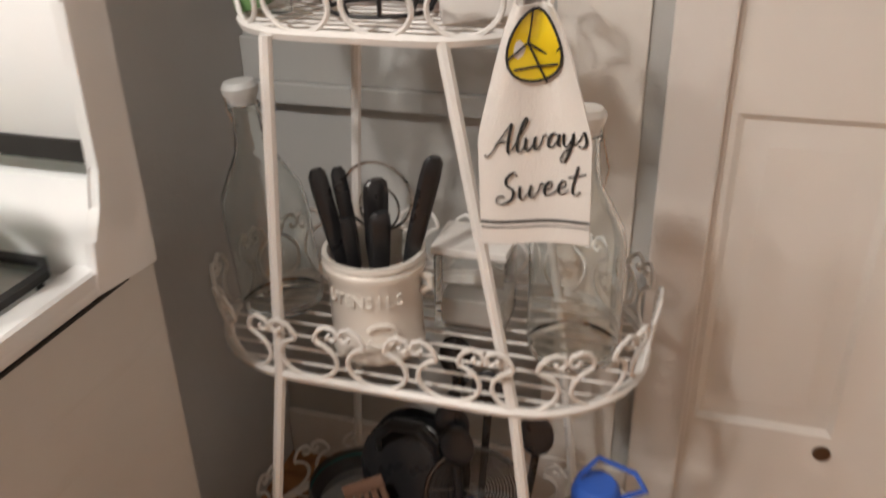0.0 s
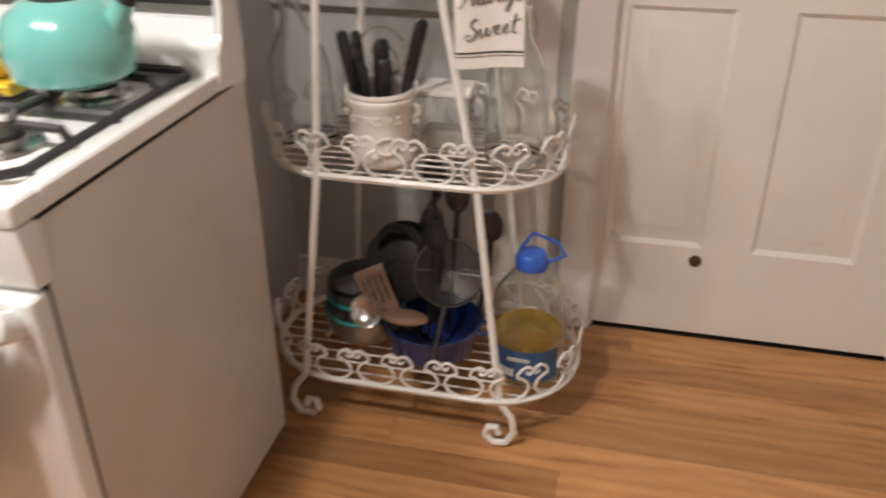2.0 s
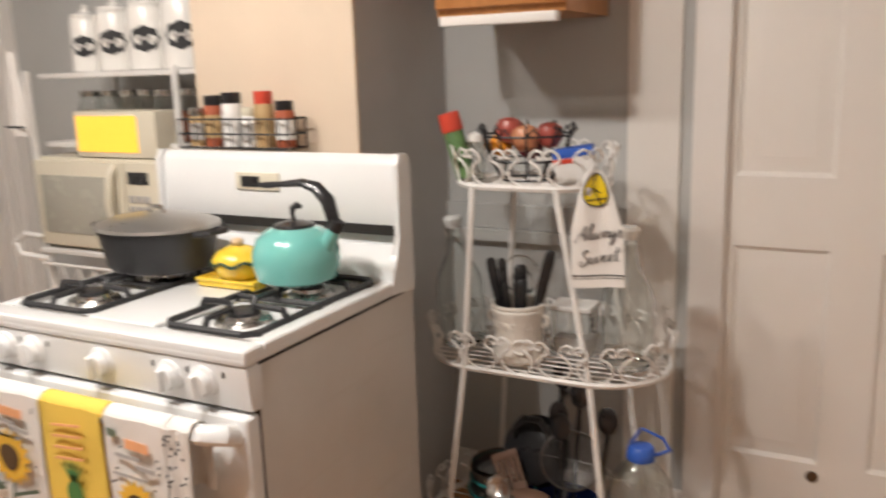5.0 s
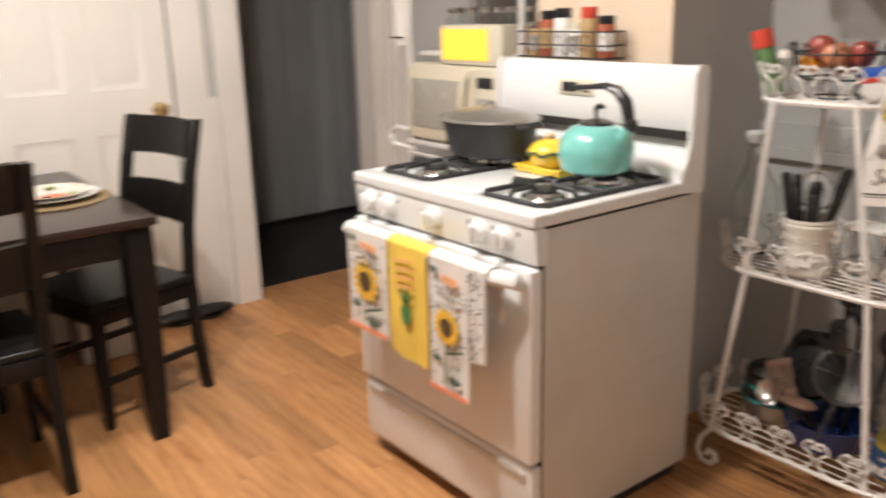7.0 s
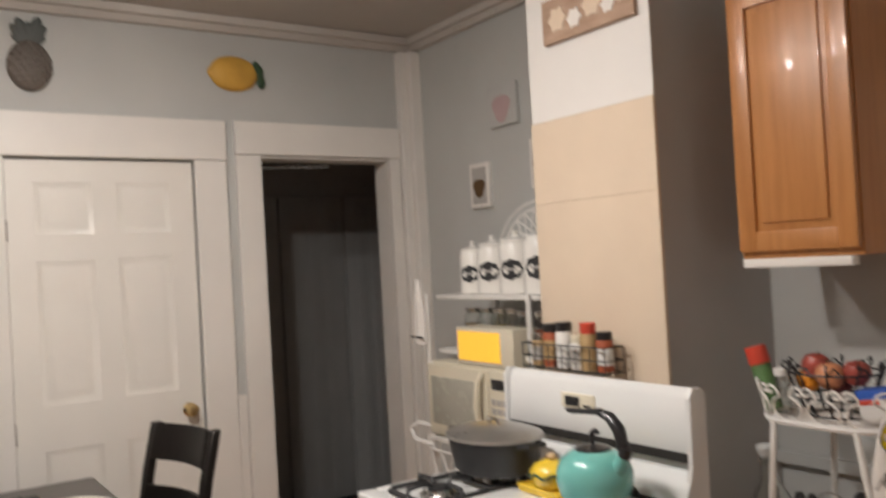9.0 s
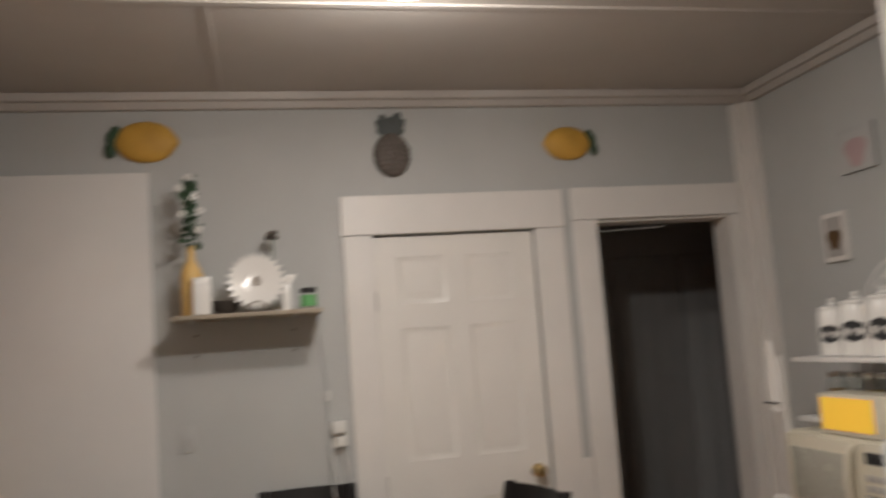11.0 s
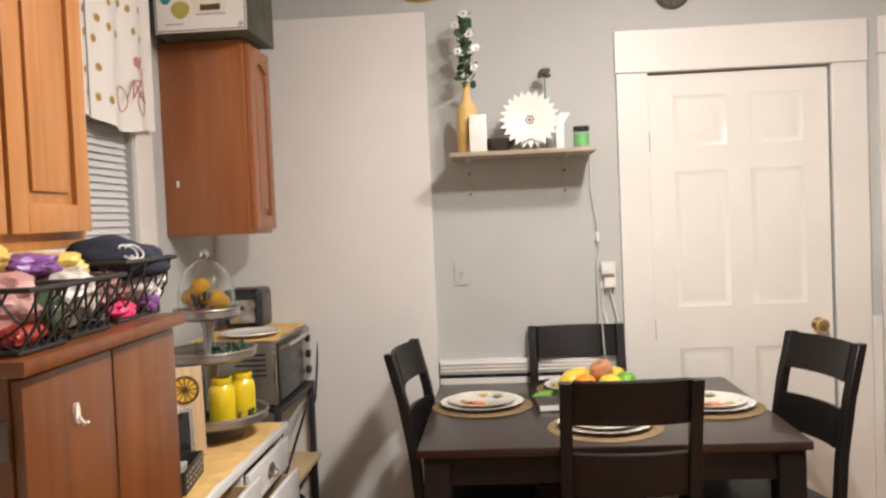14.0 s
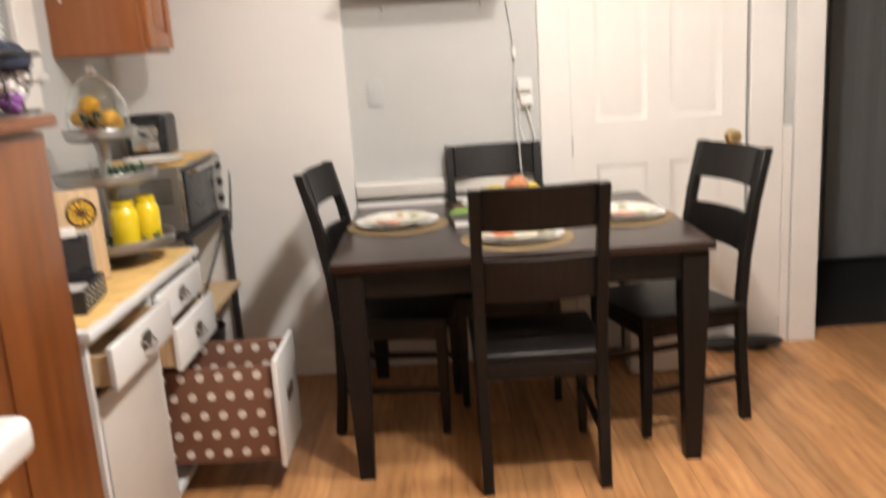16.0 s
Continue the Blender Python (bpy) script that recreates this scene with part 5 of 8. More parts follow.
M["amber"] = paint("mustard_glass", (0.70, 0.46, 0.16), 0.5, 0.1, 0.1, 60)
part("bottle", lathe([(0, 0), (0.043, 0), (0.046, 0.01), (0.046, 0.165), (0.036, 0.20), (0.017, 0.235), (0.015, 0.29), (0.017, 0.295)], 22), "amber", gv)
part("stem", tube([(0, 0, 0.27), (0.004, 0.004, 0.42), (0.0, 0.012, 0.60)], 0.004, 5), "leaf", gv)
random.seed(3)
for i in range(46):
    z = 0.30 + 0.29 * (i / 46) + random.uniform(-0.01, 0.01)
    a = i * 2.4
    r = random.uniform(0.015, 0.042) * (1.15 - 0.6 * (z - 0.3) / 0.3)
    lf = ball((0, 0, 0), random.uniform(0.018, 0.028), squash=(1.0, 0.72, 0.13), u=8, v=5, m=pose(0, 0, 0, random.uniform(-60, 60), random.uniform(-60, 60), random.uniform(0, 360)))
    bmesh.ops.translate(lf, vec=(r * math.cos(a), r * math.sin(a), z), verts=lf.verts)
    part("leaf", lf, "leaf", gv)
for dy, z in ((0.035, 0.36), (-0.03, 0.43), (0.02, 0.50), (-0.038, 0.54), (0.045, 0.44), (0.0, 0.585)):
    fb = bmesh.new()
    for k in range(6):
        ball((0.02 + 0.008 * math.cos(k), dy + 0.012 * math.cos(k * 1.05), z + 0.010 * math.sin(k * 1.05)), 0.009, bm=fb, squash=(0.8, 1, 0.7), u=7, v=5)
    part("blossom", fb, "white_china", gv, "small white blossom")
mc = thing("milk_carton_vase", "white ceramic vase shaped like a milk carton", "vase", pose(WEST + 0.245, -0.535, SZ) @ Matrix.Diagonal((1.15, 1.15, 1.12, 1)))
part("body", box(-0.028, 0.028, -0.031, 0.031, 0, 0.105, 0.003), "white_china", mc)
part("gable", prism([(-0.031, 0.105), (0.031, 0.105), (0.031, 0.118), (0.031, 0.138), (-0.031, 0.138), (-0.031, 0.118)], -0.014, 0.014, m=Matrix(((0, 0, 1, 0), (1, 0, 0, 0), (0, 1, 0, 0), (0, 0, 0, 1))), bevel=0.003), "white_china", mc)
M["dark_bowl"] = paint("dark_bowl", (0.055, 0.046, 0.04), 0.4, 0.15, 0.1, 60)
gb = solid("trinket_bowl", lathe([(0, 0), (0.03, 0), (0.05, 0.02), (0.062, 0.05), (0.058, 0.052), (0.045, 0.022), (0, 0.008)], 22), "dark_bowl", "small dark bowl on the shelf", "bowl", pose(WEST + 0.16, -0.452, SZ) @ Matrix.Diagonal((1.15, 1.15, 1.1, 1)))
pl = thing("display_plate", "white scalloped sunburst plate standing on a wire easel", "plate", pose(WEST + 0.215, -0.318, SZ + 0.002))
k = 24
b = bmesh.new()
rings = []
for r, y in ((0.0, 0.022), (0.035, 0.022), (0.070, 0.012), (0.100, 0.002)):
    rings.append([b.verts.new((y, r * math.cos(math.pi * i / k), r * math.sin(math.pi * i / k))) for i in range(2 * k)] if r else [b.verts.new((y, 0, 0))])
rings.append([b.verts.new((-0.002, (0.102 if i % 2 else 0.128) * math.cos(math.pi * i / k), (0.102 if i % 2 else 0.128) * math.sin(math.pi * i / k))) for i in range(2 * k)])
for i in range(2 * k):
    b.faces.new((rings[0][0], rings[1][i], rings[1][(i + 1) % (2 * k)]))
for a, c in zip(rings[1:], rings[2:]):
    for i in range(2 * k):
        b.faces.new((a[i], a[(i + 1) % (2 * k)], c[(i + 1) % (2 * k)], c[i]))
bmesh.ops.scale(b, vec=(-1, 1, 1), verts=b.verts)
bmesh.ops.recalc_face_normals(b, faces=b.faces)
bmesh.ops.solidify(b, geom=b.faces[:], thickness=0.003)
bmesh.ops.transform(b, matrix=pose(0.0, 0, 0.128, 0, -10), verts=b.verts)
part("plate", b, "white_china", pl)
em = part("emblem", tube([(-0.012, 0.017 * math.cos(radians(a)), 0.128 + 0.017 * math.sin(radians(a))) for a in range(0, 360, 20)], 0.0022, 5, True), "bronze", pl, "dark lemon-slice emblem")
for a in (0, 45, 90, 135):
    part("spoke", tube([(-0.012, 0.015 * math.cos(radians(a)), 0.128 + 0.015 * math.sin(radians(a))), (-0.012, -0.015 * math.cos(radians(a)), 0.128 - 0.015 * math.sin(radians(a)))], 0.0016, 4), "bronze", em)
part("easel", tube([(0.025, -0.045, 0.006), (0.03, -0.03, 0.03), (0.02, 0.0, 0.045), (0.03, 0.03, 0.03), (0.025, 0.045, 0.006)], 0.0022, 5), "bronze", pl)
bv = thing("bud_vase", "slim clear bud vase with one dark rose", "vase", pose(WEST + 0.11, -0.245, SZ))
part("glass", lathe(walled([(0, 0), (0.018, 0), (0.02, 0.02), (0.012, 0.09), (0.010, 0.20), (0.013, 0.21)]), 16), "glass", bv)
part("stem", tube([(0, 0, 0.02), (0.002, 0.002, 0.30), (0, 0, 0.335)], 0.0025, 5), "leaf", bv)
fb = bmesh.new()
for i in range(9):
    ball((0.014 * math.cos(i * 0.9), 0.016 * math.sin(i * 0.9), 0.335 + 0.012 * math.sin(i * 2.1)), 0.015, bm=fb, squash=(1, 1, 0.7), u=8, v=6)
part("bloom", fb, "pine_brown", bv, "dark dried bloom")
ca = thing("paper_holder", "white upright carton with an open flared top", "carton", pose(WEST + 0.20, -0.19, SZ))
part("body", box(-0.02, 0.02, -0.022, 0.012, 0, 0.105, 0.002), "white_china", ca)
part("flap", prism([(-0.022, 0.105), (0.012, 0.105), (0.042, 0.150), (-0.006, 0.150)], -0.019, 0.019, m=Matrix(((0, 0, 1, 0), (1, 0, 0, 0), (0, 1, 0, 0), (0, 0, 0, 1)))), "white_china", ca)
M["lime"] = paint("lime_label", (0.14, 0.40, 0.14), 0.5, 0.08, 0.05, 60)
gc = thing("jar_candle", "glass jar candle with a bright green label", "candle", pose(WEST + 0.20, -0.105, SZ))
part("wax", lathe([(0, 0.003), (0.029, 0.003), (0.029, 0.06), (0, 0.06)], 18), "ceramic", gc)
part("label", lathe([(0.0335, 0.012), (0.0335, 0.060)], 20), "lime", gc)
part("glass", lathe(walled([(0, 0), (0.031, 0), (0.033, 0.006), (0.033, 0.075)]), 20), "glass", gc)
part("lid", lathe([(0.034, 0.072), (0.034, 0.09), (0, 0.092)], 20), "black_gloss", gc)

# switch, outlet, cords
sw = thing("light_switch", "white toggle light switch plate on the wall", "light switch", pose(WEST, -0.638, 1.25))
part("plate", box(0.001, 0.007, -0.034, 0.034, -0.056, 0.056, 0.003), "plate_grey", sw)
part("toggle", box(0.006, 0.018, -0.005, 0.005, -0.002, 0.014, 0.002), "plate_grey", sw)
ol = thing("wall_outlet", "white wall outlet with a stacked plug-in adapter", "outlet", pose(WEST, 0.008, 1.215))
part("plate", box(0.001, 0.007, -0.036, 0.036, -0.057, 0.057, 0.003), "white_china", ol)
ad = part("adapter", box(0.007, 0.05, -0.032, 0.030, 0.008, 0.062, 0.006), "white_china", ol)
part("plug", box(0.007, 0.042, -0.020, 0.028, -0.052, -0.006, 0.005), "white_china", ol)


def cord(name, pts, label, mat="white_wire", r=0.003):
    return solid(name, tube(pts, r, 6), mat, label, "cord")


X = WEST + 0.012
cord("power_cord", [(X, -0.052, 1.748), (X, -0.056, 1.60), (X, -0.035, 1.45), (X, -0.028, 1.36), (X, -0.040, 1.25), (X + 0.02, -0.038, 1.12), (-1.955, -0.034, 1.03), (-1.925, -0.033, 0.93), (-1.885, -0.030, 0.83), (-1.84, -0.035, 0.774), (-1.78, -0.05, 0.769)], "thin pale cord hanging from the shelf on to the table", "plate_grey")
solid("cord_switch", box(X - 0.008, X + 0.010, -0.040, -0.024, 1.365, 1.41, 0.004), "white_china", "small inline switch on the hanging cord", "switch")
cord("power_cord", [(WEST + 0.03, 0.01, 1.165), (X + 0.01, 0.03, 1.09), (X, 0.055, 0.95), (X, 0.060, 0.5), (X, 0.05, 0.25)], "thin white cord running down from the outlet")
cord("power_cord", [(WEST + 0.03, -0.015, 1.165), (X + 0.015, -0.022, 1.08), (X + 0.03, 0.005, 0.98), (X + 0.02, 0.03, 0.90), (X, 0.04, 0.5), (X, 0.02, 0.2)], "looped white cord from the outlet", r=0.0022)

# finned heater cover below the shelf
bh = thing("baseboard_heater", "white ribbed wall heater cover behind the table", "heater", pose(WEST, 0, 0))
part("cover", box(0.001, 0.055, -0.752, 0.05, 0.80, 0.862, 0.004), "trim", bh)
for i in range(3):
    part("rib", box(0.054, 0.062, -0.75, 0.048, 0.812 + i * 0.016, 0.820 + i * 0.016, 0.002), "trim", bh)
# near-black strip that stands in for the shade under the cover
part("shadow_gap", box(0.001, 0.045, -0.75, 0.048, 0.782, 0.80), "dark_gap", bh)
part("lower_panel", box(0.001, 0.05, -0.752, 0.05, 0.20, 0.782, 0.004), "trim", bh)

# ---- on the plant stand ----
Z1, Z2, Z3 = 0.130, 0.627, 1.105
uk = thing("utensil_crock", "cream ceramic utensil crock with raised lettering", "crock", pose(0.462, 1.80, Z2))
part("pot", lathe([(0, 0), (0.066, 0), (0.070, 0.006), (0.070, 0.012), (0.067, 0.02), (0.069, 0.125), (0.075, 0.135), (0.075, 0.144), (0.071, 0.148), (0.075, 0.153), (0.074, 0.160), (0.067, 0.160), (0.063, 0.150), (0.062, 0.01), (0, 0.008)], 36), "ceramic", uk)
WORD = "UTENSILS"
for i, ch in enumerate(WORD):
    th = (i - 3.5) * 0.215 + 0.12
    letters(ch, 0.026, uk, "ceramic", pose(0.0692 * math.sin(th), -0.0692 * math.cos(th), 0.098, 0, 0, 0) @ Matrix.Rotation(th, 4, "Z") @ pose(0, 0, 0, 90), depth=0.0022, name="raised_letter")
sw_ = [(0.022 * math.cos(radians(a)), 0.052 + 0.018 * math.sin(radians(a))) for a in range(-150, 151, 20)]
part("raised_scroll", tube([(0.0705 * math.sin(0.45 + x / 0.07), -0.0705 * math.cos(0.45 + x / 0.07), z) for x, z in sw_], 0.004, 6), "ceramic", uk)
for s in (-1, 1):
    part("ear", tube([(s * 0.070, 0, 0.128), (s * 0.083, 0, 0.122), (s * 0.084, 0, 0.108), (s * 0.070, 0, 0.098)], 0.006, 8), "ceramic", uk)


def handle_tool(name, label, x, y, top, lean, width, mat="black_gloss", thick=0.010):
    b0 = Vector((0.462 + x * 0.5, 1.80 + y * 0.5, Z2 + 0.012))
    tip = Vector((0.462 + x + lean[0], 1.80 + y + lean[1], Z2 + top))
    t = thing(name, label, "utensil", pose(*b0), "utensils in the crock")
    d = tip - b0
    part("shaft", tube([(0, 0, 0), d * 0.45], 0.003, 6), "steel", t)
    part("grip", tube([d * 0.42, d * 0.6, d * 0.9, d * 0.97, d], [width * 0.35, width * 0.5, width * 0.55, width * 0.5, width * 0.3], 10, flat=0.6), mat, t)
    return t


handle_tool("serving_tongs", "black-gripped tongs standing in the crock", -0.045, -0.010, 0.275, (-0.030, 0), 0.026)
handle_tool("serving_tongs", "black-gripped tongs standing in the crock", -0.032, 0.015, 0.27, (-0.022, 0), 0.022)
handle_tool("ladle", "black-handled ladle standing in the crock", -0.004, 0.012, 0.255, (0.004, 0.01), 0.036)
handle_tool("spatula", "black-handled spatula standing in the crock", 0.015, -0.02, 0.225, (0.006, 0), 0.030)
handle_tool("peeler", "short black-handled peeler in the crock", -0.022, -0.03, 0.215, (-0.004, 0), 0.020)
handle_tool("knife", "black-handled knife leaning out of the crock", 0.040, 0.0, 0.305, (0.055, 0.0), 0.030)
mk = thing("masher", "wire masher with a round steel loop in the crock", "utensil", pose(0.462, 1.825, Z2 + 0.012), "utensils in the crock")
part("loop", tube([(0.052 * math.cos(radians(a)), 0.0, 0.215 + 0.052 * math.sin(radians(a))) for a in range(0, 360, 15)], 0.0024, 6, True), "steel", mk)
part("inner_loop", tube([(0.03 * math.cos(radians(a)), 0.006, 0.195 + 0.034 * math.sin(radians(a))) for a in range(0, 360, 20)], 0.002, 6, True), "steel", mk)
part("stem", tube([(0, 0, 0), (0, 0, 0.165)], 0.003, 6), "steel", mk)


def swing_bottle(x, y, label, tilt=0, cap="white_china"):
    t = thing("swing_top_bottle", label, "bottle", pose(x, y, Z2, 0, tilt, 0), "swing-top bottles on the stand")
    part("glass", lathe([(0, 0.004), (0.056, 0), (0.064, 0.006), (0.067, 0.02), (0.067, 0.17), (0.062, 0.20), (0.044, 0.235), (0.027, 0.265), (0.022, 0.295), (0.020, 0.325), (0.024, 0.33), (0.024, 0.336), (0.017, 0.336), (0.018, 0.295), (0.023, 0.265), (0.040, 0.233), (0.058, 0.198), (0.063, 0.17), (0.063, 0.02), (0.0, 0.012)], 28), "glass", t)
    st_ = part("stopper", lathe([(0, 0.337), (0.020, 0.337), (0.022, 0.345), (0.026, 0.352), (0.027, 0.362), (0.022, 0.370), (0, 0.372)], 22), cap, t, "ceramic stopper")
    part("bail", tube([(-0.021, 0, 0.30), (-0.026, -0.004, 0.325), (-0.024, -0.006, 0.350), (0, -0.008, 0.358), (0.024, -0.006, 0.350), (0.026, -0.004, 0.325), (0.034, 0, 0.29), (0.030, 0, 0.262), (0.018, 0, 0.285)], 0.0014, 5), "steel", t)
    return t


swing_bottle(0.745, 1.850, "tall clear glass bottle with a white swing stopper")
swing_bottle(0.272, 1.865, "clear glass bottle with a grey swing stopper", -5, "plate_grey")
gl = thing("napkin_box", "clear plastic holder with a white lid beside the crock", "holder", pose(0.585, 1.905, Z2))
part("box", box(-0.055, 0.055, -0.045, 0.045, 0, 0.125, 0.004), "glass", gl)
part("lid", box(-0.058, 0.058, -0.048, 0.048, 0.126, 0.140, 0.004), "paper_white", gl)
part("contents", box(-0.045, 0.045, -0.035, 0.035, 0.006, 0.05, 0.004), "paper_white", gl)

# towel with lettering, hung from the top basket
hw = thing("lemon_towel", "white cotton towel with a printed lemon and black script", "towel", pose(0, 0, 0))
tx = 0.706


def hang(u, v):
    s = 0.30 + 0.70 * min(1.0, (1 - v) * 1.9) ** 0.8
    x = tx + (u - 0.5) * 0.130 * s + 0.006 * (1 - v)
    y = 1.704 - 0.012 * math.sin(math.pi * 2.0 * u + 0.6) * (0.35 + 0.65 * v) - 0.010 * v
    return (x, y, 0.872 + 0.282 * v + 0.012 * (u - 0.5) * (1 - v))


part("cloth", sheet(22, 22, hang, thick=0.002), "cloth_white", hw)


def on_towel(pts, mat, lift=0.0035, name="print"):
    b = bmesh.new()
    vs = []
    for u, v in pts:
        p = hang(u, v)
        vs.append(b.verts.new((p[0], p[1] - lift, p[2])))
    c = hang(sum(p[0] for p in pts) / len(pts), sum(p[1] for p in pts) / len(pts))
    cv = b.verts.new((c[0], c[1] - lift - 0.001, c[2]))
    for i in range(len(vs)):
        b.faces.new((vs[i], vs[(i + 1) % len(vs)], cv))
    return part(name, b, mat, hw)


on_towel([(0.5 + 0.36 * math.cos(a), 0.845 + 0.135 * math.sin(a)) for a in [2 * math.pi * i / 24 for i in range(24)]], "bright_yellow", 0.0045, "lemon_print")
for pts in ([(0.5 + 0.37 * math.cos(a), 0.845 + 0.138 * math.sin(a)) for a in [2 * math.pi * i / 22 for i in range(22)]],):
    part("lemon_outline", tube([(hang(u, v)[0], hang(u, v)[1] - 0.0055, hang(u, v)[2]) for u, v in pts], 0.0016, 5, True), "ink", hw)
for ln in ([(0.16, 0.80), (0.4, 0.86), (0.7, 0.80), (0.85, 0.84)], [(0.4, 0.86), (0.45, 0.98)], [(0.4, 0.86), (0.62, 0.70)], [(0.26, 0.76), (0.5, 0.765), (0.78, 0.775)]):
    part("lemon_outline", tube([(hang(u, v)[0], hang(u, v)[1] - 0.0058, hang(u, v)[2]) for u, v in ln], 0.0013, 5), "ink", hw)
for v0, v1 in ((0.100, 0.112), (0.078, 0.083)):
    b = sheet(22, 1, lambda u, v: (hang(u, v0 + (v1 - v0) * v)[0], hang(u, v0 + (v1 - v0) * v)[1] - 0.0032, hang(u, v0 + (v1 - v0) * v)[2]))
    part("stripe", b, "ink", hw)
# brush script: each word is one run of pen strokes
ALWAYS = [[(0.0, 0.02), (0.10, -0.02), (0.28, 0.30), (0.50, 0.86), (0.58, 1.0), (0.60, 0.55), (0.62, 0.10), (0.70, 0.0)], [(0.26, 0.38), (0.45, 0.44), (0.66, 0.40)],
          [(0.72, 0.10), (0.86, 0.50), (1.0, 1.0), (0.94, 1.10), (0.86, 0.8), (0.84, 0.2), (0.94, 0.0), (1.04, 0.2)],
          [(1.04, 0.44), (1.06, 0.12), (1.14, 0.0), (1.24, 0.16), (1.28, 0.42), (1.28, 0.12), (1.36, 0.0), (1.46, 0.22), (1.48, 0.44), (1.56, 0.42)],
          [(1.86, 0.38), (1.74, 0.46), (1.64, 0.28), (1.66, 0.06), (1.76, 0.0), (1.86, 0.22), (1.90, 0.42), (1.90, 0.10), (1.98, 0.02)],
          [(2.02, 0.44), (2.04, 0.14), (2.12, 0.02), (2.22, 0.14), (2.30, 0.46), (2.26, -0.1), (2.16, -0.50), (2.04, -0.46), (2.08, -0.22), (2.30, 0.02), (2.46, 0.22)],
          [(2.46, 0.20), (2.60, 0.50), (2.66, 0.30), (2.66, 0.08), (2.56, -0.02), (2.46, 0.06)]]
SWEET = [[(0.50, 0.86), (0.40, 1.0), (0.24, 0.84), (0.26, 0.60), (0.46, 0.36), (0.44, 0.06), (0.20, -0.08), (0.04, 0.06), (0.10, 0.22), (0.26, 0.16)],
         [(0.62, 0.46), (0.64, 0.12), (0.74, 0.0), (0.86, 0.20), (0.90, 0.44), (0.90, 0.12), (1.0, 0.0), (1.12, 0.24), (1.14, 0.46), (1.24, 0.42)],
         [(1.24, 0.20), (1.42, 0.28), (1.44, 0.44), (1.34, 0.48), (1.26, 0.26), (1.34, 0.02), (1.52, 0.10), (1.66, 0.22), (1.80, 0.30), (1.80, 0.44), (1.70, 0.48), (1.62, 0.26), (1.72, 0.02), (1.92, 0.16)],
         [(2.06, 1.0), (2.02, 0.5), (2.02, 0.12), (2.12, 0.0), (2.24, 0.12)], [(1.84, 0.62), (2.04, 0.66), (2.30, 0.74)]]


def smooth(pts, k=4):
    """Catmull-Rom through the points."""
    out = []
    p = [pts[0]] + pts + [pts[-1]]
    for i in range(1, len(p) - 2):
        for j in range(k):
            t = j / k
            out.append(tuple(0.5 * (2 * p[i][a] + (p[i + 1][a] - p[i - 1][a]) * t + (2 * p[i - 1][a] - 5 * p[i][a] + 4 * p[i + 1][a] - p[i + 2][a]) * t * t + (3 * p[i][a] - p[i - 1][a] - 3 * p[i + 1][a] + p[i + 2][a]) * t ** 3) for a in (0, 1)))
    return out + [pts[-1]]


def script(strokes, wide, u0, u1, v0, size, rise):
    for s in strokes:
        q = []
        for a, c in smooth(s):
            u = u0 + (u1 - u0) * (a + 0.12 * c) / wide
            v = v0 + size * c + rise * (u - 0.5)
            x, y, z = hang(u, v)
            q.append((x, y - 0.0042, z))
        w = [0.0008 + 0.0010 * max(0, -(q[min(i + 1, len(q) - 1)][2] - q[i][2]) / (1e-6 + (Vector(q[min(i + 1, len(q) - 1)]) - Vector(q[i])).length)) for i in range(len(q))]
        part("script", tube(q, w, 5), "ink", hw)


script(ALWAYS, 2.7, 0.06, 0.95, 0.425, 0.125, 0.05)
script(SWEET, 2.3, 0.14, 0.92, 0.215, 0.125, 0.05)

# top basket: fruit bowl, can, packet
fbw = thing("fruit_basket", "black scrolled wire fruit basket on the top tier", "basket", pose(0.468, 1.86, Z3 + 0.004))
w = bmesh.new()
for r, z in ((0.06, 0.0), (0.085, 0.05), (0.105, 0.115)):
    tube([(r * 1.15 * math.cos(radians(a)), r * math.sin(radians(a)), z) for a in range(0, 360, 15)], 0.003, 5, True, bm=w)
for a in range(0, 360, 36):
    c, s = math.cos(radians(a)), math.sin(radians(a))
    tube([(0.069 * c, 0.06 * s, 0), (0.098 * c, 0.085 * s, 0.05), (0.121 * c, 0.105 * s, 0.115), (0.137 * c, 0.118 * s, 0.132), (0.130 * c, 0.112 * s, 0.144), (0.120 * c, 0.102 * s, 0.134)], 0.0032, 5, bm=w)
    tube([(0.121 * c, 0.105 * s, 0.115), (0.12 * math.cos(radians(a + 9)), 0.105 * math.sin(radians(a + 9)), 0.135), (0.12 * math.cos(radians(a + 15)), 0.105 * math.sin(radians(a + 15)), 0.12)], 0.003, 5, bm=w)
part("wire", w, "black_iron", fbw)
M["apple_red"] = paint("apple_skin", (0.30, 0.06, 0.045), 0.3, 0.35, 0.05, 30, blotch=18)
M["apple_peach"] = paint("peach_skin", (0.52, 0.22, 0.11), 0.35, 0.3, 0.05, 30, blotch=18)
M["orange_skin"] = paint("orange_skin", (0.80, 0.30, 0.02), 0.4, 0.08, 0.4, 260)
M["lime_skin"] = paint("lime_skin", (0.16, 0.38, 0.03), 0.35, 0.15, 0.2, 100)
M["banana"] = paint("banana_skin", (0.78, 0.58, 0.06), 0.45, 0.12, 0.1, 40)
M["plum"] = paint("plum_skin", (0.14, 0.02, 0.03), 0.35, 0.2, 0.1, 40)


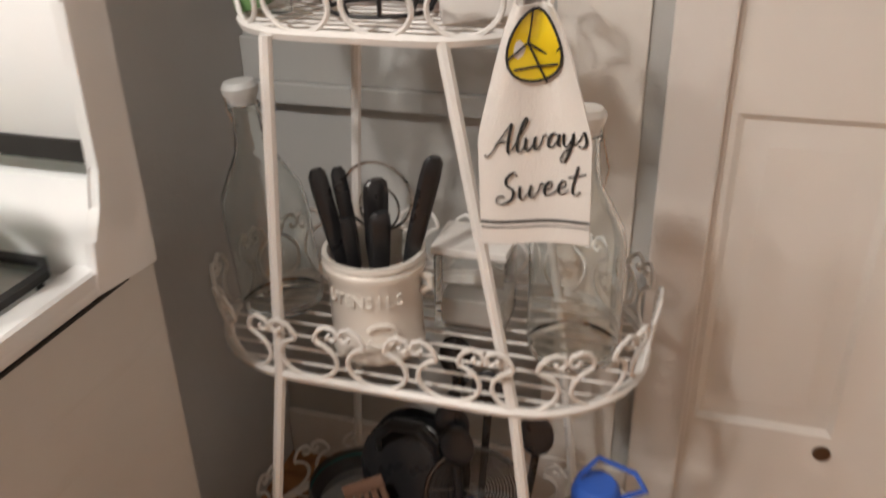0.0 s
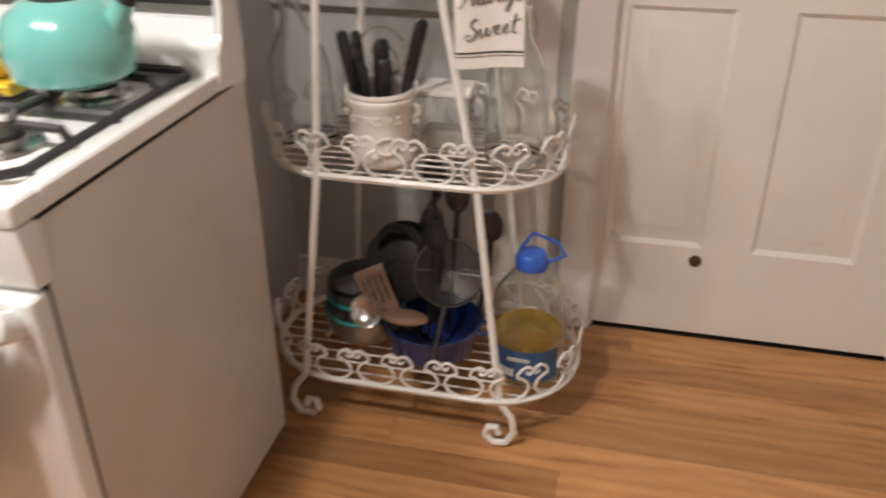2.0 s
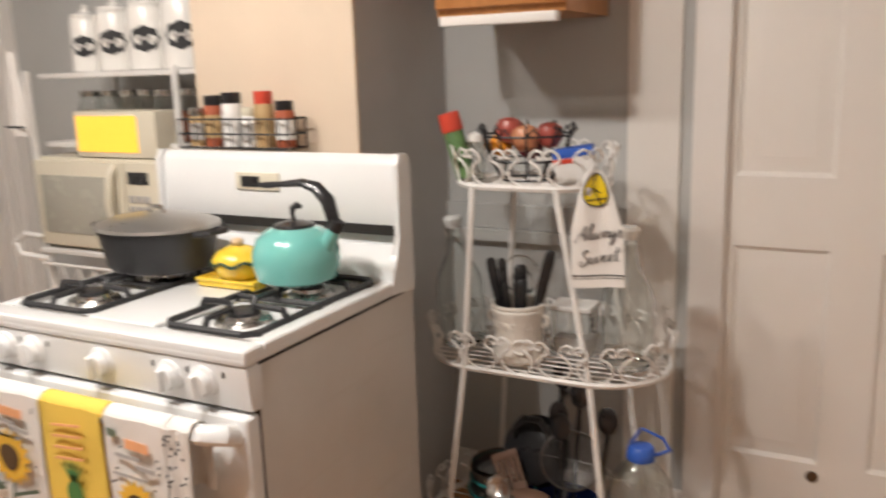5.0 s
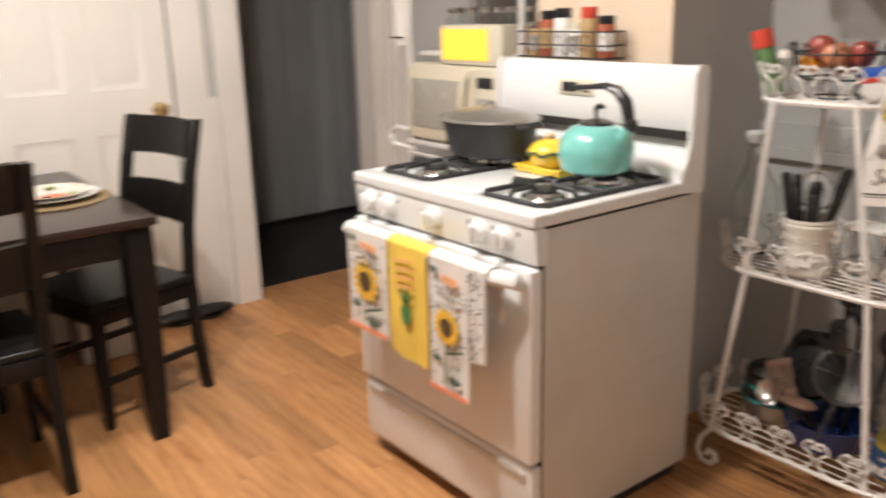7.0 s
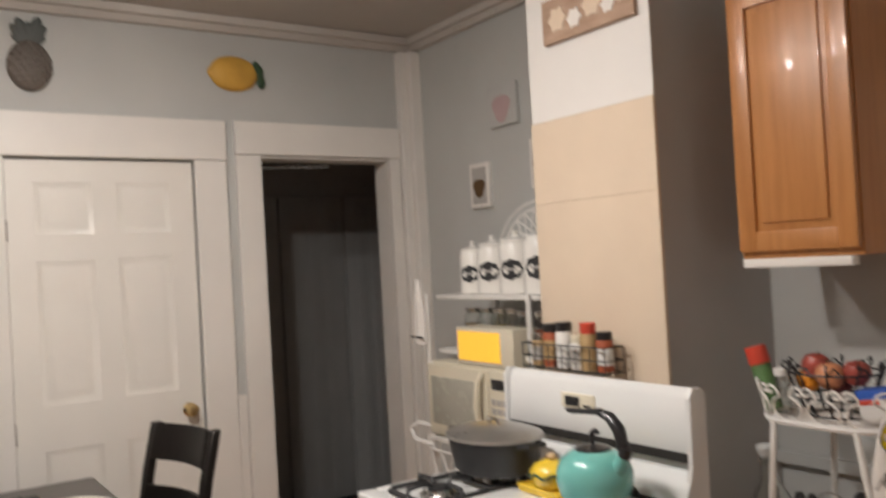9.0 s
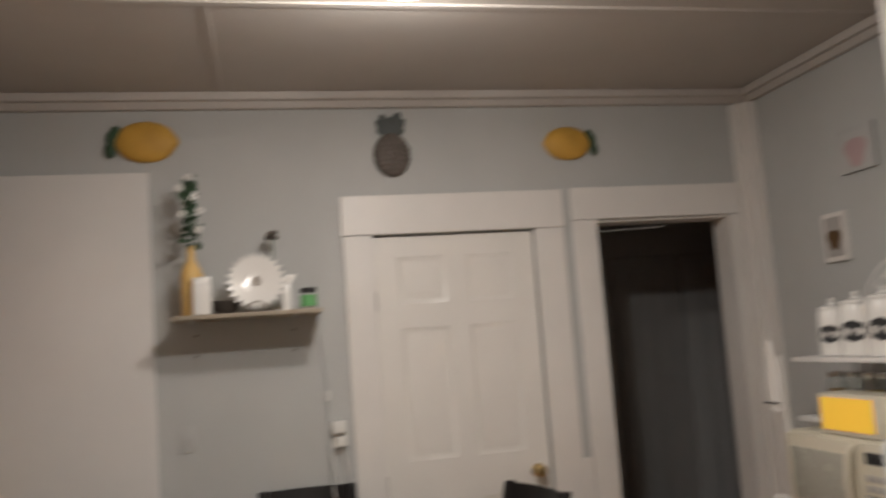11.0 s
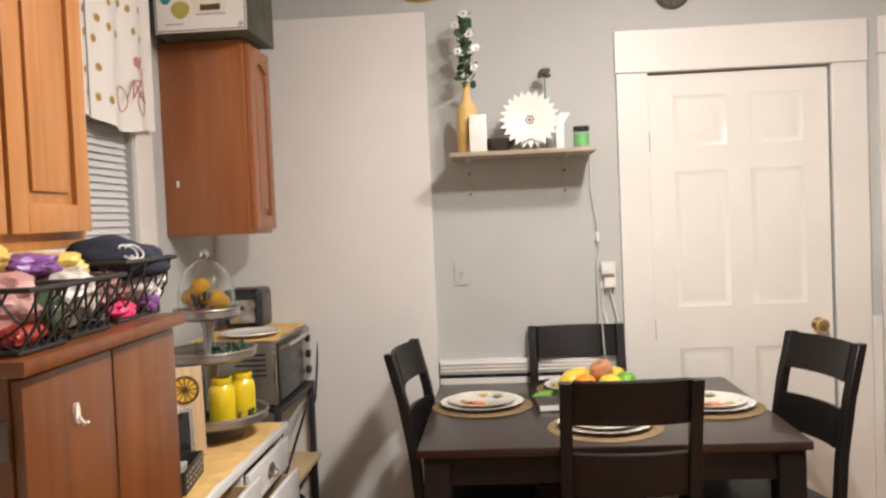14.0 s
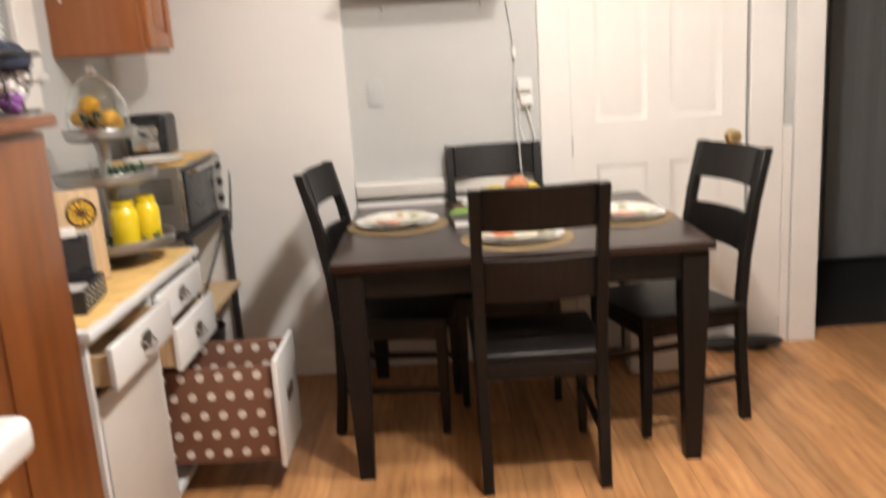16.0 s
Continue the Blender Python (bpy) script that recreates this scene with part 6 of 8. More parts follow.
def apple(x, y, z, r, mat, name="apple", label="red apple in the wire basket", grp="fruit in the basket"):
    t = thing(name, label, "fruit", pose(x, y, z, random.uniform(-25, 25), random.uniform(-25, 25), 0), grp)
    part("flesh", lathe([(0, -0.78 * r), (0.30 * r, -0.90 * r), (0.70 * r, -0.70 * r), (0.98 * r, -0.1 * r), (1.0 * r, 0.25 * r), (0.80 * r, 0.70 * r), (0.42 * r, 0.90 * r), (0.14 * r, 0.82 * r), (0, 0.70 * r)], 20), mat, t)
    part("stalk", tube([(0, 0, 0.68 * r), (0.05 * r, 0, 1.12 * r)], 0.0018, 5), "seed", t)
    return t


apple(0.425, 1.845, Z3 + 0.130, 0.037, "apple_red")
apple(0.482, 1.815, Z3 + 0.112, 0.037, "apple_peach", label="peach-coloured apple in the wire basket")
apple(0.535, 1.85, Z3 + 0.118, 0.035, "apple_red", label="dark red apple in the wire basket")
apple(0.395, 1.86, Z3 + 0.090, 0.032, "orange_skin", label="orange apple in the wire basket")
apple(0.470, 1.88, Z3 + 0.085, 0.035, "plum", label="dark plum-coloured apple in the wire basket")
M["can_green"] = paint("green_label", (0.10, 0.20, 0.07), 0.4, 0.3, 0.1, 60, blotch=25)
sc_ = thing("seasoning_shaker", "green seasoning shaker with a red cap leaning in the basket", "shaker", pose(0.305, 1.825, Z3 + 0.006, 4, -14, 0))
part("body", lathe([(0, 0), (0.026, 0), (0.027, 0.125), (0.024, 0.132)], 20), "can_green", sc_)
part("cap", lathe([(0.029, 0.128), (0.030, 0.132), (0.029, 0.178), (0, 0.180)], 20), "red", sc_)
sh2 = thing("salt_shaker", "small clear shaker with a white top in the basket", "shaker", pose(0.350, 1.80, Z3 + 0.006))
part("body", lathe(walled([(0, 0), (0.02, 0), (0.022, 0.09), (0.019, 0.10)]), 16), "glass", sh2)
part("cap", lathe([(0.021, 0.10), (0.021, 0.118), (0, 0.126)], 16), "white_china", sh2)
pk = thing("tea_box", "clear-lidded packet with blue and red print in the basket", "packet", pose(0.615, 1.835, Z3 + 0.006, 0, -8, 12))
part("body", box(-0.05, 0.05, -0.035, 0.035, 0, 0.085, 0.005), "paper_white", pk)
part("band", box(-0.051, 0.051, -0.036, 0.036, 0.062, 0.086, 0.004), "blue_plastic", pk)
part("stripe", box(-0.0515, 0.0, -0.0365, 0.0365, 0.05, 0.062), "red", pk)

# bottom basket
oj = thing("oil_jug", "clear plastic cooking oil jug with a blue cap and handle", "jug", pose(0.802, 1.785, Z1) @ Matrix.Diagonal((1.20, 1.20, 0.93, 1)))
M["oil"] = glass("cooking_oil", (0.90, 0.66, 0.10), 0.02, 1.46)
M["oil"].node_tree.nodes["Principled BSDF"].inputs["Transmission Weight"].default_value = 0.8
part("oil", lathe([(0, 0.004), (0.062, 0.004), (0.066, 0.012), (0.066, 0.122), (0, 0.122)], 24), "oil", oj)
prof = [(0, 0.0), (0.064, 0), (0.070, 0.008), (0.070, 0.19), (0.066, 0.225)]
for i in range(4):
    prof += [(0.062 - i * 0.008, 0.235 + i * 0.014), (0.058 - i * 0.008, 0.241 + i * 0.014)]
prof += [(0.026, 0.295), (0.022, 0.305), (0.022, 0.315)]
prof += [(max(0.0, r_ - 0.0018), z_ + (0.0018 if z_ < 0.001 else 0.0)) for r_, z_ in reversed(prof)]
part("bottle", lathe(prof, 28), "glass", oj)
cp_ = part("cap", lathe([(0.030, 0.298), (0.031, 0.302), (0.029, 0.328), (0.024, 0.336), (0, 0.338)], 20), "blue_plastic", oj)
part("carry_handle", tube([(-0.028, 0, 0.312), (-0.020, 0.002, 0.345), (0.0, 0.003, 0.385), (0.045, 0.004, 0.365), (0.06, 0.003, 0.335), (0.028, 0, 0.312)], 0.004, 6), "blue_plastic", cp_)
M["jug_label"] = paint("blue_paper_label", (0.025, 0.085, 0.21), 0.5, 0.45, 0.05, 60, blotch=14)
lb_ = part("label", sheet(14, 1, lambda u, v: (0.0712 * math.cos(radians(-165 + 135 * u)), 0.0712 * math.sin(radians(-165 + 135 * u)), 0.022 + 0.088 * v)), "jug_label", oj)
for i in range(5):
    th = -0.75 + 0.12 * i
    part("print_bar", merge(None, box(-0.0035, 0.0035, -0.0735, -0.0718, 0.035, 0.056), Matrix.Rotation(th, 4, "Z")), "paper_white", lb_)
part("print_bar", merge(None, box(-0.022, 0.022, -0.0735, -0.0718, 0.082, 0.092), Matrix.Rotation(-0.1, 4, "Z")), "grey_ink", lb_)

bp = thing("blue_pot", "deep blue enamelled pot full of kitchen tools", "pot", pose(0.565, 1.82, Z1) @ Matrix.Diagonal((1.06, 1.04, 0.85, 1)))
part("body", lathe([(0, 0), (0.085, 0), (0.098, 0.01), (0.112, 0.085), (0.116, 0.098), (0.110, 0.098), (0.092, 0.012), (0, 0.008)], 32), "blue", bp)
for s in (-1, 1):
    part("side_handle", tube([(s * 0.108, -0.03, 0.085), (s * 0.138, -0.022, 0.088), (s * 0.138, 0.022, 0.088), (s * 0.108, 0.03, 0.085)], 0.006, 6), "blue", bp)
M["teal_band"] = paint("teal_rubber", (0.02, 0.24, 0.24), 0.5, 0.1, 0.05, 40)
M["brown_nylon"] = paint("brown_nylon", (0.17, 0.095, 0.062), 0.5, 0.2, 0.1, 60)
sp_ = thing("steel_pot", "steel bowl with teal rims stacked on the lower tier", "bowl", pose(0.385, 1.85, Z1))
part("bowl", lathe([(0, 0), (0.07, 0), (0.092, 0.03), (0.098, 0.075), (0.094, 0.075), (0.08, 0.03), (0, 0.006)], 28), "galvanised", sp_)
part("rim", tube([(0.097 * math.cos(radians(a)), 0.097 * math.sin(radians(a)), 0.076) for a in range(0, 360, 12)], 0.005, 6, True), "teal_band", sp_)
part("upper_bowl", lathe([(0.07, 0.078), (0.088, 0.11), (0.090, 0.145), (0.086, 0.145)], 28), "dark_bowl", sp_)
part("upper_rim", tube([(0.090 * math.cos(radians(a)), 0.090 * math.sin(radians(a)), 0.115) for a in range(0, 360, 12)], 0.0045, 6, True), "teal_band", sp_)
part("lid", lathe([(0.092, 0.146), (0.088, 0.158), (0, 0.172)], 24), "glass", sp_)


def tool(name, label, base, tip, head, mat="black_gloss"):
    t = thing(name, label, "utensil", pose(*base), "tools in the blue pot")
    d = Vector(tip) - Vector(base)
    part("handle", tube([(0, 0, 0), d * 0.5, d], [0.006, 0.007, 0.008], 8, flat=0.6), "black_gloss", t)
    part("head", head, mat, t)
    return t


# slotted turner
hd_ = bmesh.new()
for i in range(5):
    box(-0.036 + i * 0.0155, -0.026 + i * 0.0155, -0.0015, 0.0015, 0.0, 0.075, bm=hd_)
box(-0.038, 0.038, -0.0015, 0.0015, 0.070, 0.092, 0.001, bm=hd_)
box(-0.038, 0.038, -0.0015, 0.0015, -0.022, 0.004, 0.001, bm=hd_)
merge(None, hd_, pose(-0.105, -0.045, 0.115, -25, -25, 12))
tool("slotted_turner", "brown nylon slotted turner leaning out of the pot", (0.565, 1.80, Z1 + 0.03), (0.478, 1.765, Z1 + 0.13), hd_, "brown_nylon")
hd_ = ball((-0.018, -0.085, 0.085), 0.055, squash=(1, 0.55, 0.25), u=18, v=10)
tool("nylon_spoon", "tan perforated nylon spoon resting on the pot's rim", (0.545, 1.80, Z1 + 0.06), (0.535, 1.74, Z1 + 0.125), hd_, "brown_nylon")
hd_ = lathe([(0, 0), (0.02, 0.002), (0.034, 0.010), (0.040, 0.020)], 20, m=pose(-0.11, -0.04, 0.078, 65, -10, 0))
tool("steel_ladle", "shiny steel ladle lying across the pot's rim", (0.54, 1.79, Z1 + 0.05), (0.452, 1.755, Z1 + 0.12), hd_, "steel")
# frying pan standing on edge
fp_ = thing("frying_pan", "small black frying pan standing upright in the pot", "pan", pose(0.495, 1.90, Z1 + 0.19, 72, 0, -12))
part("pan", lathe([(0, 0), (0.075, 0), (0.098, 0.03), (0.101, 0.03), (0.078, -0.004), (0, -0.004)], 30), "black_gloss", fp_)
part("handle", tube([(0.02, 0.09, 0.025), (0.05, 0.14, 0.05), (0.075, 0.19, 0.055)], [0.009, 0.011, 0.013], 8, flat=0.6), "black_gloss", fp_)
# strainer of many steel rings
M["wire_dark"] = paint("dull_dark_wire", (0.045, 0.043, 0.042), 0.4, 0.2, 0.1, 80, metal=0.6)
st_ = thing("wire_strainer", "round steel wire strainer leaning over the blue pot", "strainer", pose(0.612, 1.795, Z1 + 0.228, 66, 8, 14))
part("rim", tube([(0.080 * math.cos(radians(a)), 0.078 * math.sin(radians(a)), 0) for a in range(0, 360, 12)], 0.0035, 6, True), "dark_steel", st_)
w = bmesh.new()
for i in range(1, 15):
    r = 0.078 * i / 15
    tube([(r * math.cos(radians(a)), r * math.sin(radians(a)), -0.034 * (1 - (r / 0.078) ** 2)) for a in range(0, 360, 18)], 0.0017, 4, True, bm=w)
part("mesh", w, "wire_dark", st_)
part("cross_wire", tube([(-0.078, 0, 0), (0, 0, -0.034), (0.078, 0, 0)], 0.002, 5), "dark_steel", st_)
part("handle", tube([(0, -0.078, 0), (-0.01, -0.16, 0.01), (-0.02, -0.22, 0.02)], 0.006, 8), "black_gloss", st_)
for (x, y, zz, dx) in ((0.62, 1.87, 0.42, 0.02), (0.575, 1.90, 0.455, 0.005), (0.69, 1.86, 0.36, 0.03), (0.61, 1.83, 0.335, -0.01), (0.575, 1.85, 0.36, 0.012)):
    hd_ = ball((dx, 0.005, zz - 0.05), 0.034, squash=(0.85, 0.25, 1.2), u=14, v=9)
    tool("black_spoon", "black nylon cooking spoon standing in the pot", (x - 0.02, y - 0.03, Z1 + 0.03), (x - 0.02 + dx, y - 0.025, Z1 + zz - 0.06), hd_)
lp_ = thing("casserole_lid", "black lid with a broad loop handle standing in the pot", "lid", pose(0.478, 1.845, Z1 + 0.205, 70, 0, -8))
part("lid_disc", lathe([(0, 0.012), (0.05, 0.010), (0.088, 0.0), (0.092, -0.003), (0.085, -0.005), (0, 0.004)], 30), "black_gloss", lp_)
part("loop_handle", tube([(-0.055, 0.03, 0.008), (-0.050, 0.06, 0.030), (-0.02, 0.092, 0.042), (0.03, 0.096, 0.042), (0.055, 0.07, 0.030), (0.06, 0.03, 0.008)], [0.009, 0.011, 0.012, 0.012, 0.011, 0.009], 10, flat=0.6), "black_gloss", lp_)
tg = thing("steel_scoop", "steel scoop on the lower tier of the stand", "scoop", pose(0.30, 1.79, Z1 + 0.004, 0, -18, 30))
part("handle", tube([(0, 0, 0.006), (0.06, 0, 0.03), (0.13, 0, 0.05)], [0.008, 0.007, 0.006], 6, flat=0.4), "steel", tg)

# ---- on the table ----
M["mat_weave"] = paint("woven_mat", (0.21, 0.145, 0.07), 0.85, 0.25, 0.8, 260, blotch=120)
M["melamine"] = paint("plate_glaze", (0.74, 0.70, 0.62), 0.25, 0.04, 0.03, 30, coat=0.4)
M["flower_red"] = paint("printed_flower", (0.62, 0.16, 0.05), 0.3, 0.35, 0.02, 40, blotch=40)
M["flower_green"] = paint("printed_leaf", (0.25, 0.30, 0.06), 0.3, 0.3, 0.02, 40, blotch=40)


def setting(x, y, turn):
    mt = solid("placemat", lathe([(0, 0), (0.192, 0), (0.195, 0.002), (0.192, 0.004), (0, 0.004)], 40), "mat_weave", "round brown woven placemat on the table", "placemat", pose(x, y, TZ), "placemats")
    ch = bmesh.new()
    k = 80
    rings = []
    for r, z in ((0.0, 0.004), (0.10, 0.004), (0.125, 0.010), (0.158, 0.016), (0.160, 0.018), (0.125, 0.013), (0.10, 0.008), (0, 0.008)):
        if r < 1e-6:
            rings.append([ch.verts.new((0, 0, z))])
        else:
            rings.append([ch.verts.new((r * (1 + (0.022 if r > 0.15 else 0) * math.cos(20 * 2 * math.pi * i / k)) * math.cos(2 * math.pi * i / k), r * (1 + (0.022 if r > 0.15 else 0) * math.cos(20 * 2 * math.pi * i / k)) * math.sin(2 * math.pi * i / k), z)) for i in range(k)])
    for a, c in zip(rings, rings[1:]):
        for i in range(k):
            j = (i + 1) % k
            if len(a) == 1:
                ch.faces.new((a[0], c[i], c[j]))
            elif len(c) == 1:
                ch.faces.new((a[i], a[j], c[0]))
            else:
                ch.faces.new((a[i], a[j], c[j], c[i]))
    solid("charger_plate", ch, "white_china", "white plate with a scalloped rim on a placemat", "plate", pose(x, y, TZ + 0.004), "charger plates")
    dp = thing("dinner_plate", "cream dinner plate printed with orange flowers", "plate", pose(x, y, TZ + 0.0135, 0, 0, turn), "dinner plates")
    part("plate", lathe([(0, 0.002), (0.085, 0.002), (0.102, 0.010), (0.132, 0.016), (0.134, 0.018), (0.102, 0.013), (0.085, 0.006), (0, 0.006)], 40), "melamine", dp)
    for i, (px, py, r, mt_) in enumerate(((0.0, -0.045, 0.042, "flower_red"), (0.035, -0.075, 0.03, "flower_red"), (-0.035, -0.06, 0.03, "flower_red"), (0.065, -0.03, 0.022, "flower_green"), (-0.07, -0.03, 0.02, "flower_green"), (0.02, 0.085, 0.022, "flower_green"), (-0.04, 0.08, 0.018, "petal"))):
        part("printed_flower", prism(petals(px, py, r, 7), 0.0062 if px * px + py * py < 0.007 else 0.0125, 0.0072 if px * px + py * py < 0.007 else 0.0140), mt_, dp)


setting(-1.525, -0.555, 60)
setting(-1.155, -0.130, 0)
setting(-1.415, 0.285, 90)
setting(-1.80, -0.14, 180)
fd = thing("fruit_bowl", "shallow green-gold bowl in the middle of the table", "bowl", pose(-1.60, -0.095, TZ))
M["gold_glaze"] = paint("olive_glaze", (0.42, 0.36, 0.08), 0.3, 0.15, 0.05, 40)
part("bowl", lathe([(0, 0), (0.06, 0), (0.065, 0.008), (0.13, 0.035), (0.178, 0.055), (0.173, 0.057), (0.125, 0.04), (0.06, 0.014), (0, 0.012)], 36), "gold_glaze", fd)
for nm, lab, x, y, z, r, mt_ in (("lemon", "yellow lemon in the fruit bowl", -0.05, -0.07, 0.062, 0.038, "banana"), ("orange", "orange in the fruit bowl", 0.075, -0.055, 0.066, 0.040, "orange_skin"), ("lemon", "yellow lemon in the fruit bowl", 0.085, 0.025, 0.064, 0.040, "banana"), ("lime", "green lime in the fruit bowl", 0.04, 0.085, 0.068, 0.036, "lime_skin"), ("apple", "red apple atop the fruit bowl", -0.005, 0.010, 0.098, 0.040, "apple_peach"), ("lemon", "yellow lemon in the fruit bowl", -0.06, 0.065, 0.066, 0.036, "banana"), ("lemon", "yellow lemon in the fruit bowl", 0.01, -0.10, 0.066, 0.034, "banana")):
    x, y, z, r = x * 1.14, y * 1.14, z * 1.08, r * 1.16
    if nm == "lemon":
        t = solid(nm, lathe([(0, -1.25 * r), (0.16 * r, -1.18 * r), (0.55 * r, -0.92 * r), (0.92 * r, -0.4 * r), (0.97 * r, 0.2 * r), (0.7 * r, 0.8 * r), (0.2 * r, 1.15 * r), (0, 1.22 * r)], 18), mt_, lab, "fruit", pose(-1.60 + x, -0.095 + y, TZ + z, 80, 0, random.uniform(0, 360)), "fruit in the bowl")
    elif nm == "apple":
        apple(-1.60 + x, -0.095 + y, TZ + z, r, mt_, "apple", lab, "fruit in the bowl")
    else:
        t = solid(nm, ball((0, 0, 0), r, squash=(1, 1, 0.95), u=18, v=12), mt_, lab, "fruit", pose(-1.60 + x, -0.095 + y, TZ + z), "fruit in the bowl")
bn_ = thing("banana", "yellow banana lying along the fruit bowl", "fruit", pose(-1.66, -0.165, TZ + 0.075) @ Matrix.Diagonal((0.8, 0.8, 0.8, 1)), "fruit in the bowl")
part("banana_body", tube([(0.07 * math.cos(radians(a)) - 0.02, 0.09 * math.sin(radians(a)), 0.012 * math.cos(radians(a * 2))) for a in range(100, 261, 20)], [0.005, 0.013, 0.018, 0.019, 0.019, 0.018, 0.015, 0.010, 0.004], 10), "banana", bn_)
M["cloth_green"] = paint("lime_cloth", (0.17, 0.36, 0.06), 0.8, 0.15, 0.4, 200)
solid("green_coaster", sheet(12, 12, lambda u, v: (-1.72 + 0.15 * u + 0.02 * math.sin(6 * v), -0.345 + 0.13 * v + 0.015 * math.sin(7 * u), TZ + 0.006 + 0.010 * abs(math.sin(5 * u + 4 * v))), thick=0.003), "cloth_green", "crumpled lime green napkin beside the fruit bowl", "napkin")
bk_ = thing("table_runner", "small dark book with pale pages on the table", "book", pose(-1.475, -0.292, TZ, 0, 0, 4))
part("cover", box(-0.075, 0.075, -0.055, 0.055, 0.0, 0.028, 0.003), "dark_bowl", bk_)
part("pages", box(-0.070, 0.077, -0.052, 0.052, 0.004, 0.024), "paper_white", bk_)

# ---- floor by the panel door ----
M["shoe"] = paint("black_leather", (0.016, 0.014, 0.014), 0.5, 0.2, 0.3, 80)
sho = thing("shoe_pair", "black shoes standing by the panel door", "shoes", pose(-1.98, 0.97, 0))
for y in (-0.10, 0.04):
    s_ = part("shoe", ball((0.0, y, 0.030), 0.06, squash=(0.75, 2.2, 0.45), u=16, v=10), "shoe", sho)
    part("sole", prism(blob(0.0, y, 0.055, 20, 0.02), 0.001, 0.014), "shoe", s_)
bb_ = thing("storage_bin", "white plastic storage bin on the floor behind the table", "bin", pose(-1.86, 0.50, 0))
part("tub", box(-0.10, 0.10, -0.11, 0.11, 0, 0.42, 0.012), "white_china", bb_)
part("lid", box(-0.108, 0.108, -0.118, 0.118, 0.42, 0.45, 0.008), "white_china", bb_)

# ================= south side =================
# valance
va = thing("window_valance", "white cotton valance with brown sunflowers and a bicycle print", "curtain", pose(0, 0, 0))
VY = SOUTH + 0.055


def val(u, v):
    x = -0.30 - 0.98 * u
    y = VY + 0.012 * math.sin(u * 2 * math.pi * 5) * (1 - 0.5 * v)
    low = 1.845 + 0.012 * math.cos(u * 2 * math.pi * 2)
    return (x, y, low + (2.50 - low) * v)


part("cloth", sheet(70, 14, val, thick=0.002), "cloth_white", va)
part("rod", tube([(-0.28, VY, 2.49), (-1.32, VY, 2.49)], 0.008, 8), "trim", va)
M["print_brown"] = paint("printed_brown", (0.36, 0.22, 0.09), 0.9, 0.2, 0.2, 300)
M["print_gold"] = paint("printed_gold", (0.55, 0.34, 0.10), 0.9, 0.2, 0.2, 300)
M["print_pink"] = paint("printed_rose", (0.50, 0.22, 0.20), 0.9, 0.2, 0.2, 300)
random.seed(21)


def on_val(u, v, r, mat, k=8):
    b = bmesh.new()
    c = val(u, v)
    cv = b.verts.new((c[0], c[1] + 0.0045, c[2]))
    vs = []
    for i in range(k):
        a = 2 * math.pi * i / k
        du, dv = r * math.cos(a) / 0.98, r * math.sin(a) / 0.65
        p = val(min(1, max(0, u + du)), min(1, max(0, v + dv)))
        vs.append(b.verts.new((p[0], p[1] + 0.0040, p[2])))
    for i in range(k):
        b.faces.new((cv, vs[i], vs[(i + 1) % k]))
    return part("print", b, mat, va)


for i in range(11):
    for j in range(7):
        u, v = 0.06 + 0.085 * i + random.uniform(-0.02, 0.02), 0.10 + 0.13 * j + random.uniform(-0.03, 0.03)
        if 0.66 < u < 0.95 and v < 0.42:
            continue
        on_val(u, v, 0.014, "print_gold", 9)
        on_val(u, v, 0.008, "print_brown", 7).location.y = 0.0008
part("seam", tube([(val(0.50, v / 10)[0], val(0.50, v / 10)[1] + 0.005, val(0.50, v / 10)[2]) for v in range(11)], 0.0016, 4), "ink", va)
for cx_ in (0.74, 0.88):
    part("bicycle_wheel", tube([(val(cx_ + 0.045 * math.cos(radians(a)), 0.15)[0], val(cx_ + 0.045 * math.cos(radians(a)), 0.15)[1] + 0.005, 1.94 + 0.042 * math.sin(radians(a))) for a in range(0, 360, 24)], 0.0016, 4, True), "print_pink", va)
for a, c in (((0.74, 1.94), (0.80, 2.01)), ((0.80, 2.01), (0.88, 1.94)), ((0.80, 2.01), (0.865, 2.015)), ((0.865, 2.015), (0.88, 1.94)), ((0.79, 1.945), (0.80, 2.01)), ((0.79, 1.945), (0.865, 2.015)), ((0.865, 2.015), (0.87, 2.06))):
    part("bicycle_frame", tube([(val(a[0], 0.2)[0], VY + 0.018, a[1]), (val(c[0], 0.2)[0], VY + 0.018, c[1])], 0.0022, 4), "print_pink", va)
for uu, zz in ((0.86, 2.075), (0.84, 2.085), (0.88, 2.088)):
    on_val(uu, (zz - 1.85) / 0.65, 0.018, "print_pink", 8)

# cooker carton on the corner cabinet
cb_ = thing("cooker_carton", "white cardboard carton with a printed pot, on the cabinet", "carton", pose(0, 0, 2.218))
M["carton_green"] = paint("carton_side", (0.065, 0.068, 0.048), 0.6, 0.45, 0.05, 40, blotch=14)
part("carton", box(-1.70, -1.342, -1.70, -1.352, 0, 0.235, 0.003), "carton_green", cb_)
fx = -1.3395
part("front_face", box(-1.342, fx, -1.698, -1.354, 0.003, 0.232), "paper_white", cb_)


def on_carton(pts, mat, lift=0.0):
    return part("print", prism([(y, z) for y, z in pts], 0, 0.001, m=Matrix(((0, 0, 1, fx + lift), (1, 0, 0, 0), (0, 1, 0, 0), (0, 0, 0, 1)))), mat, cb_)


def rect(y0, y1, z0, z1):
    return [(y0, z0), (y1, z0), (y1, z1), (y0, z1)]


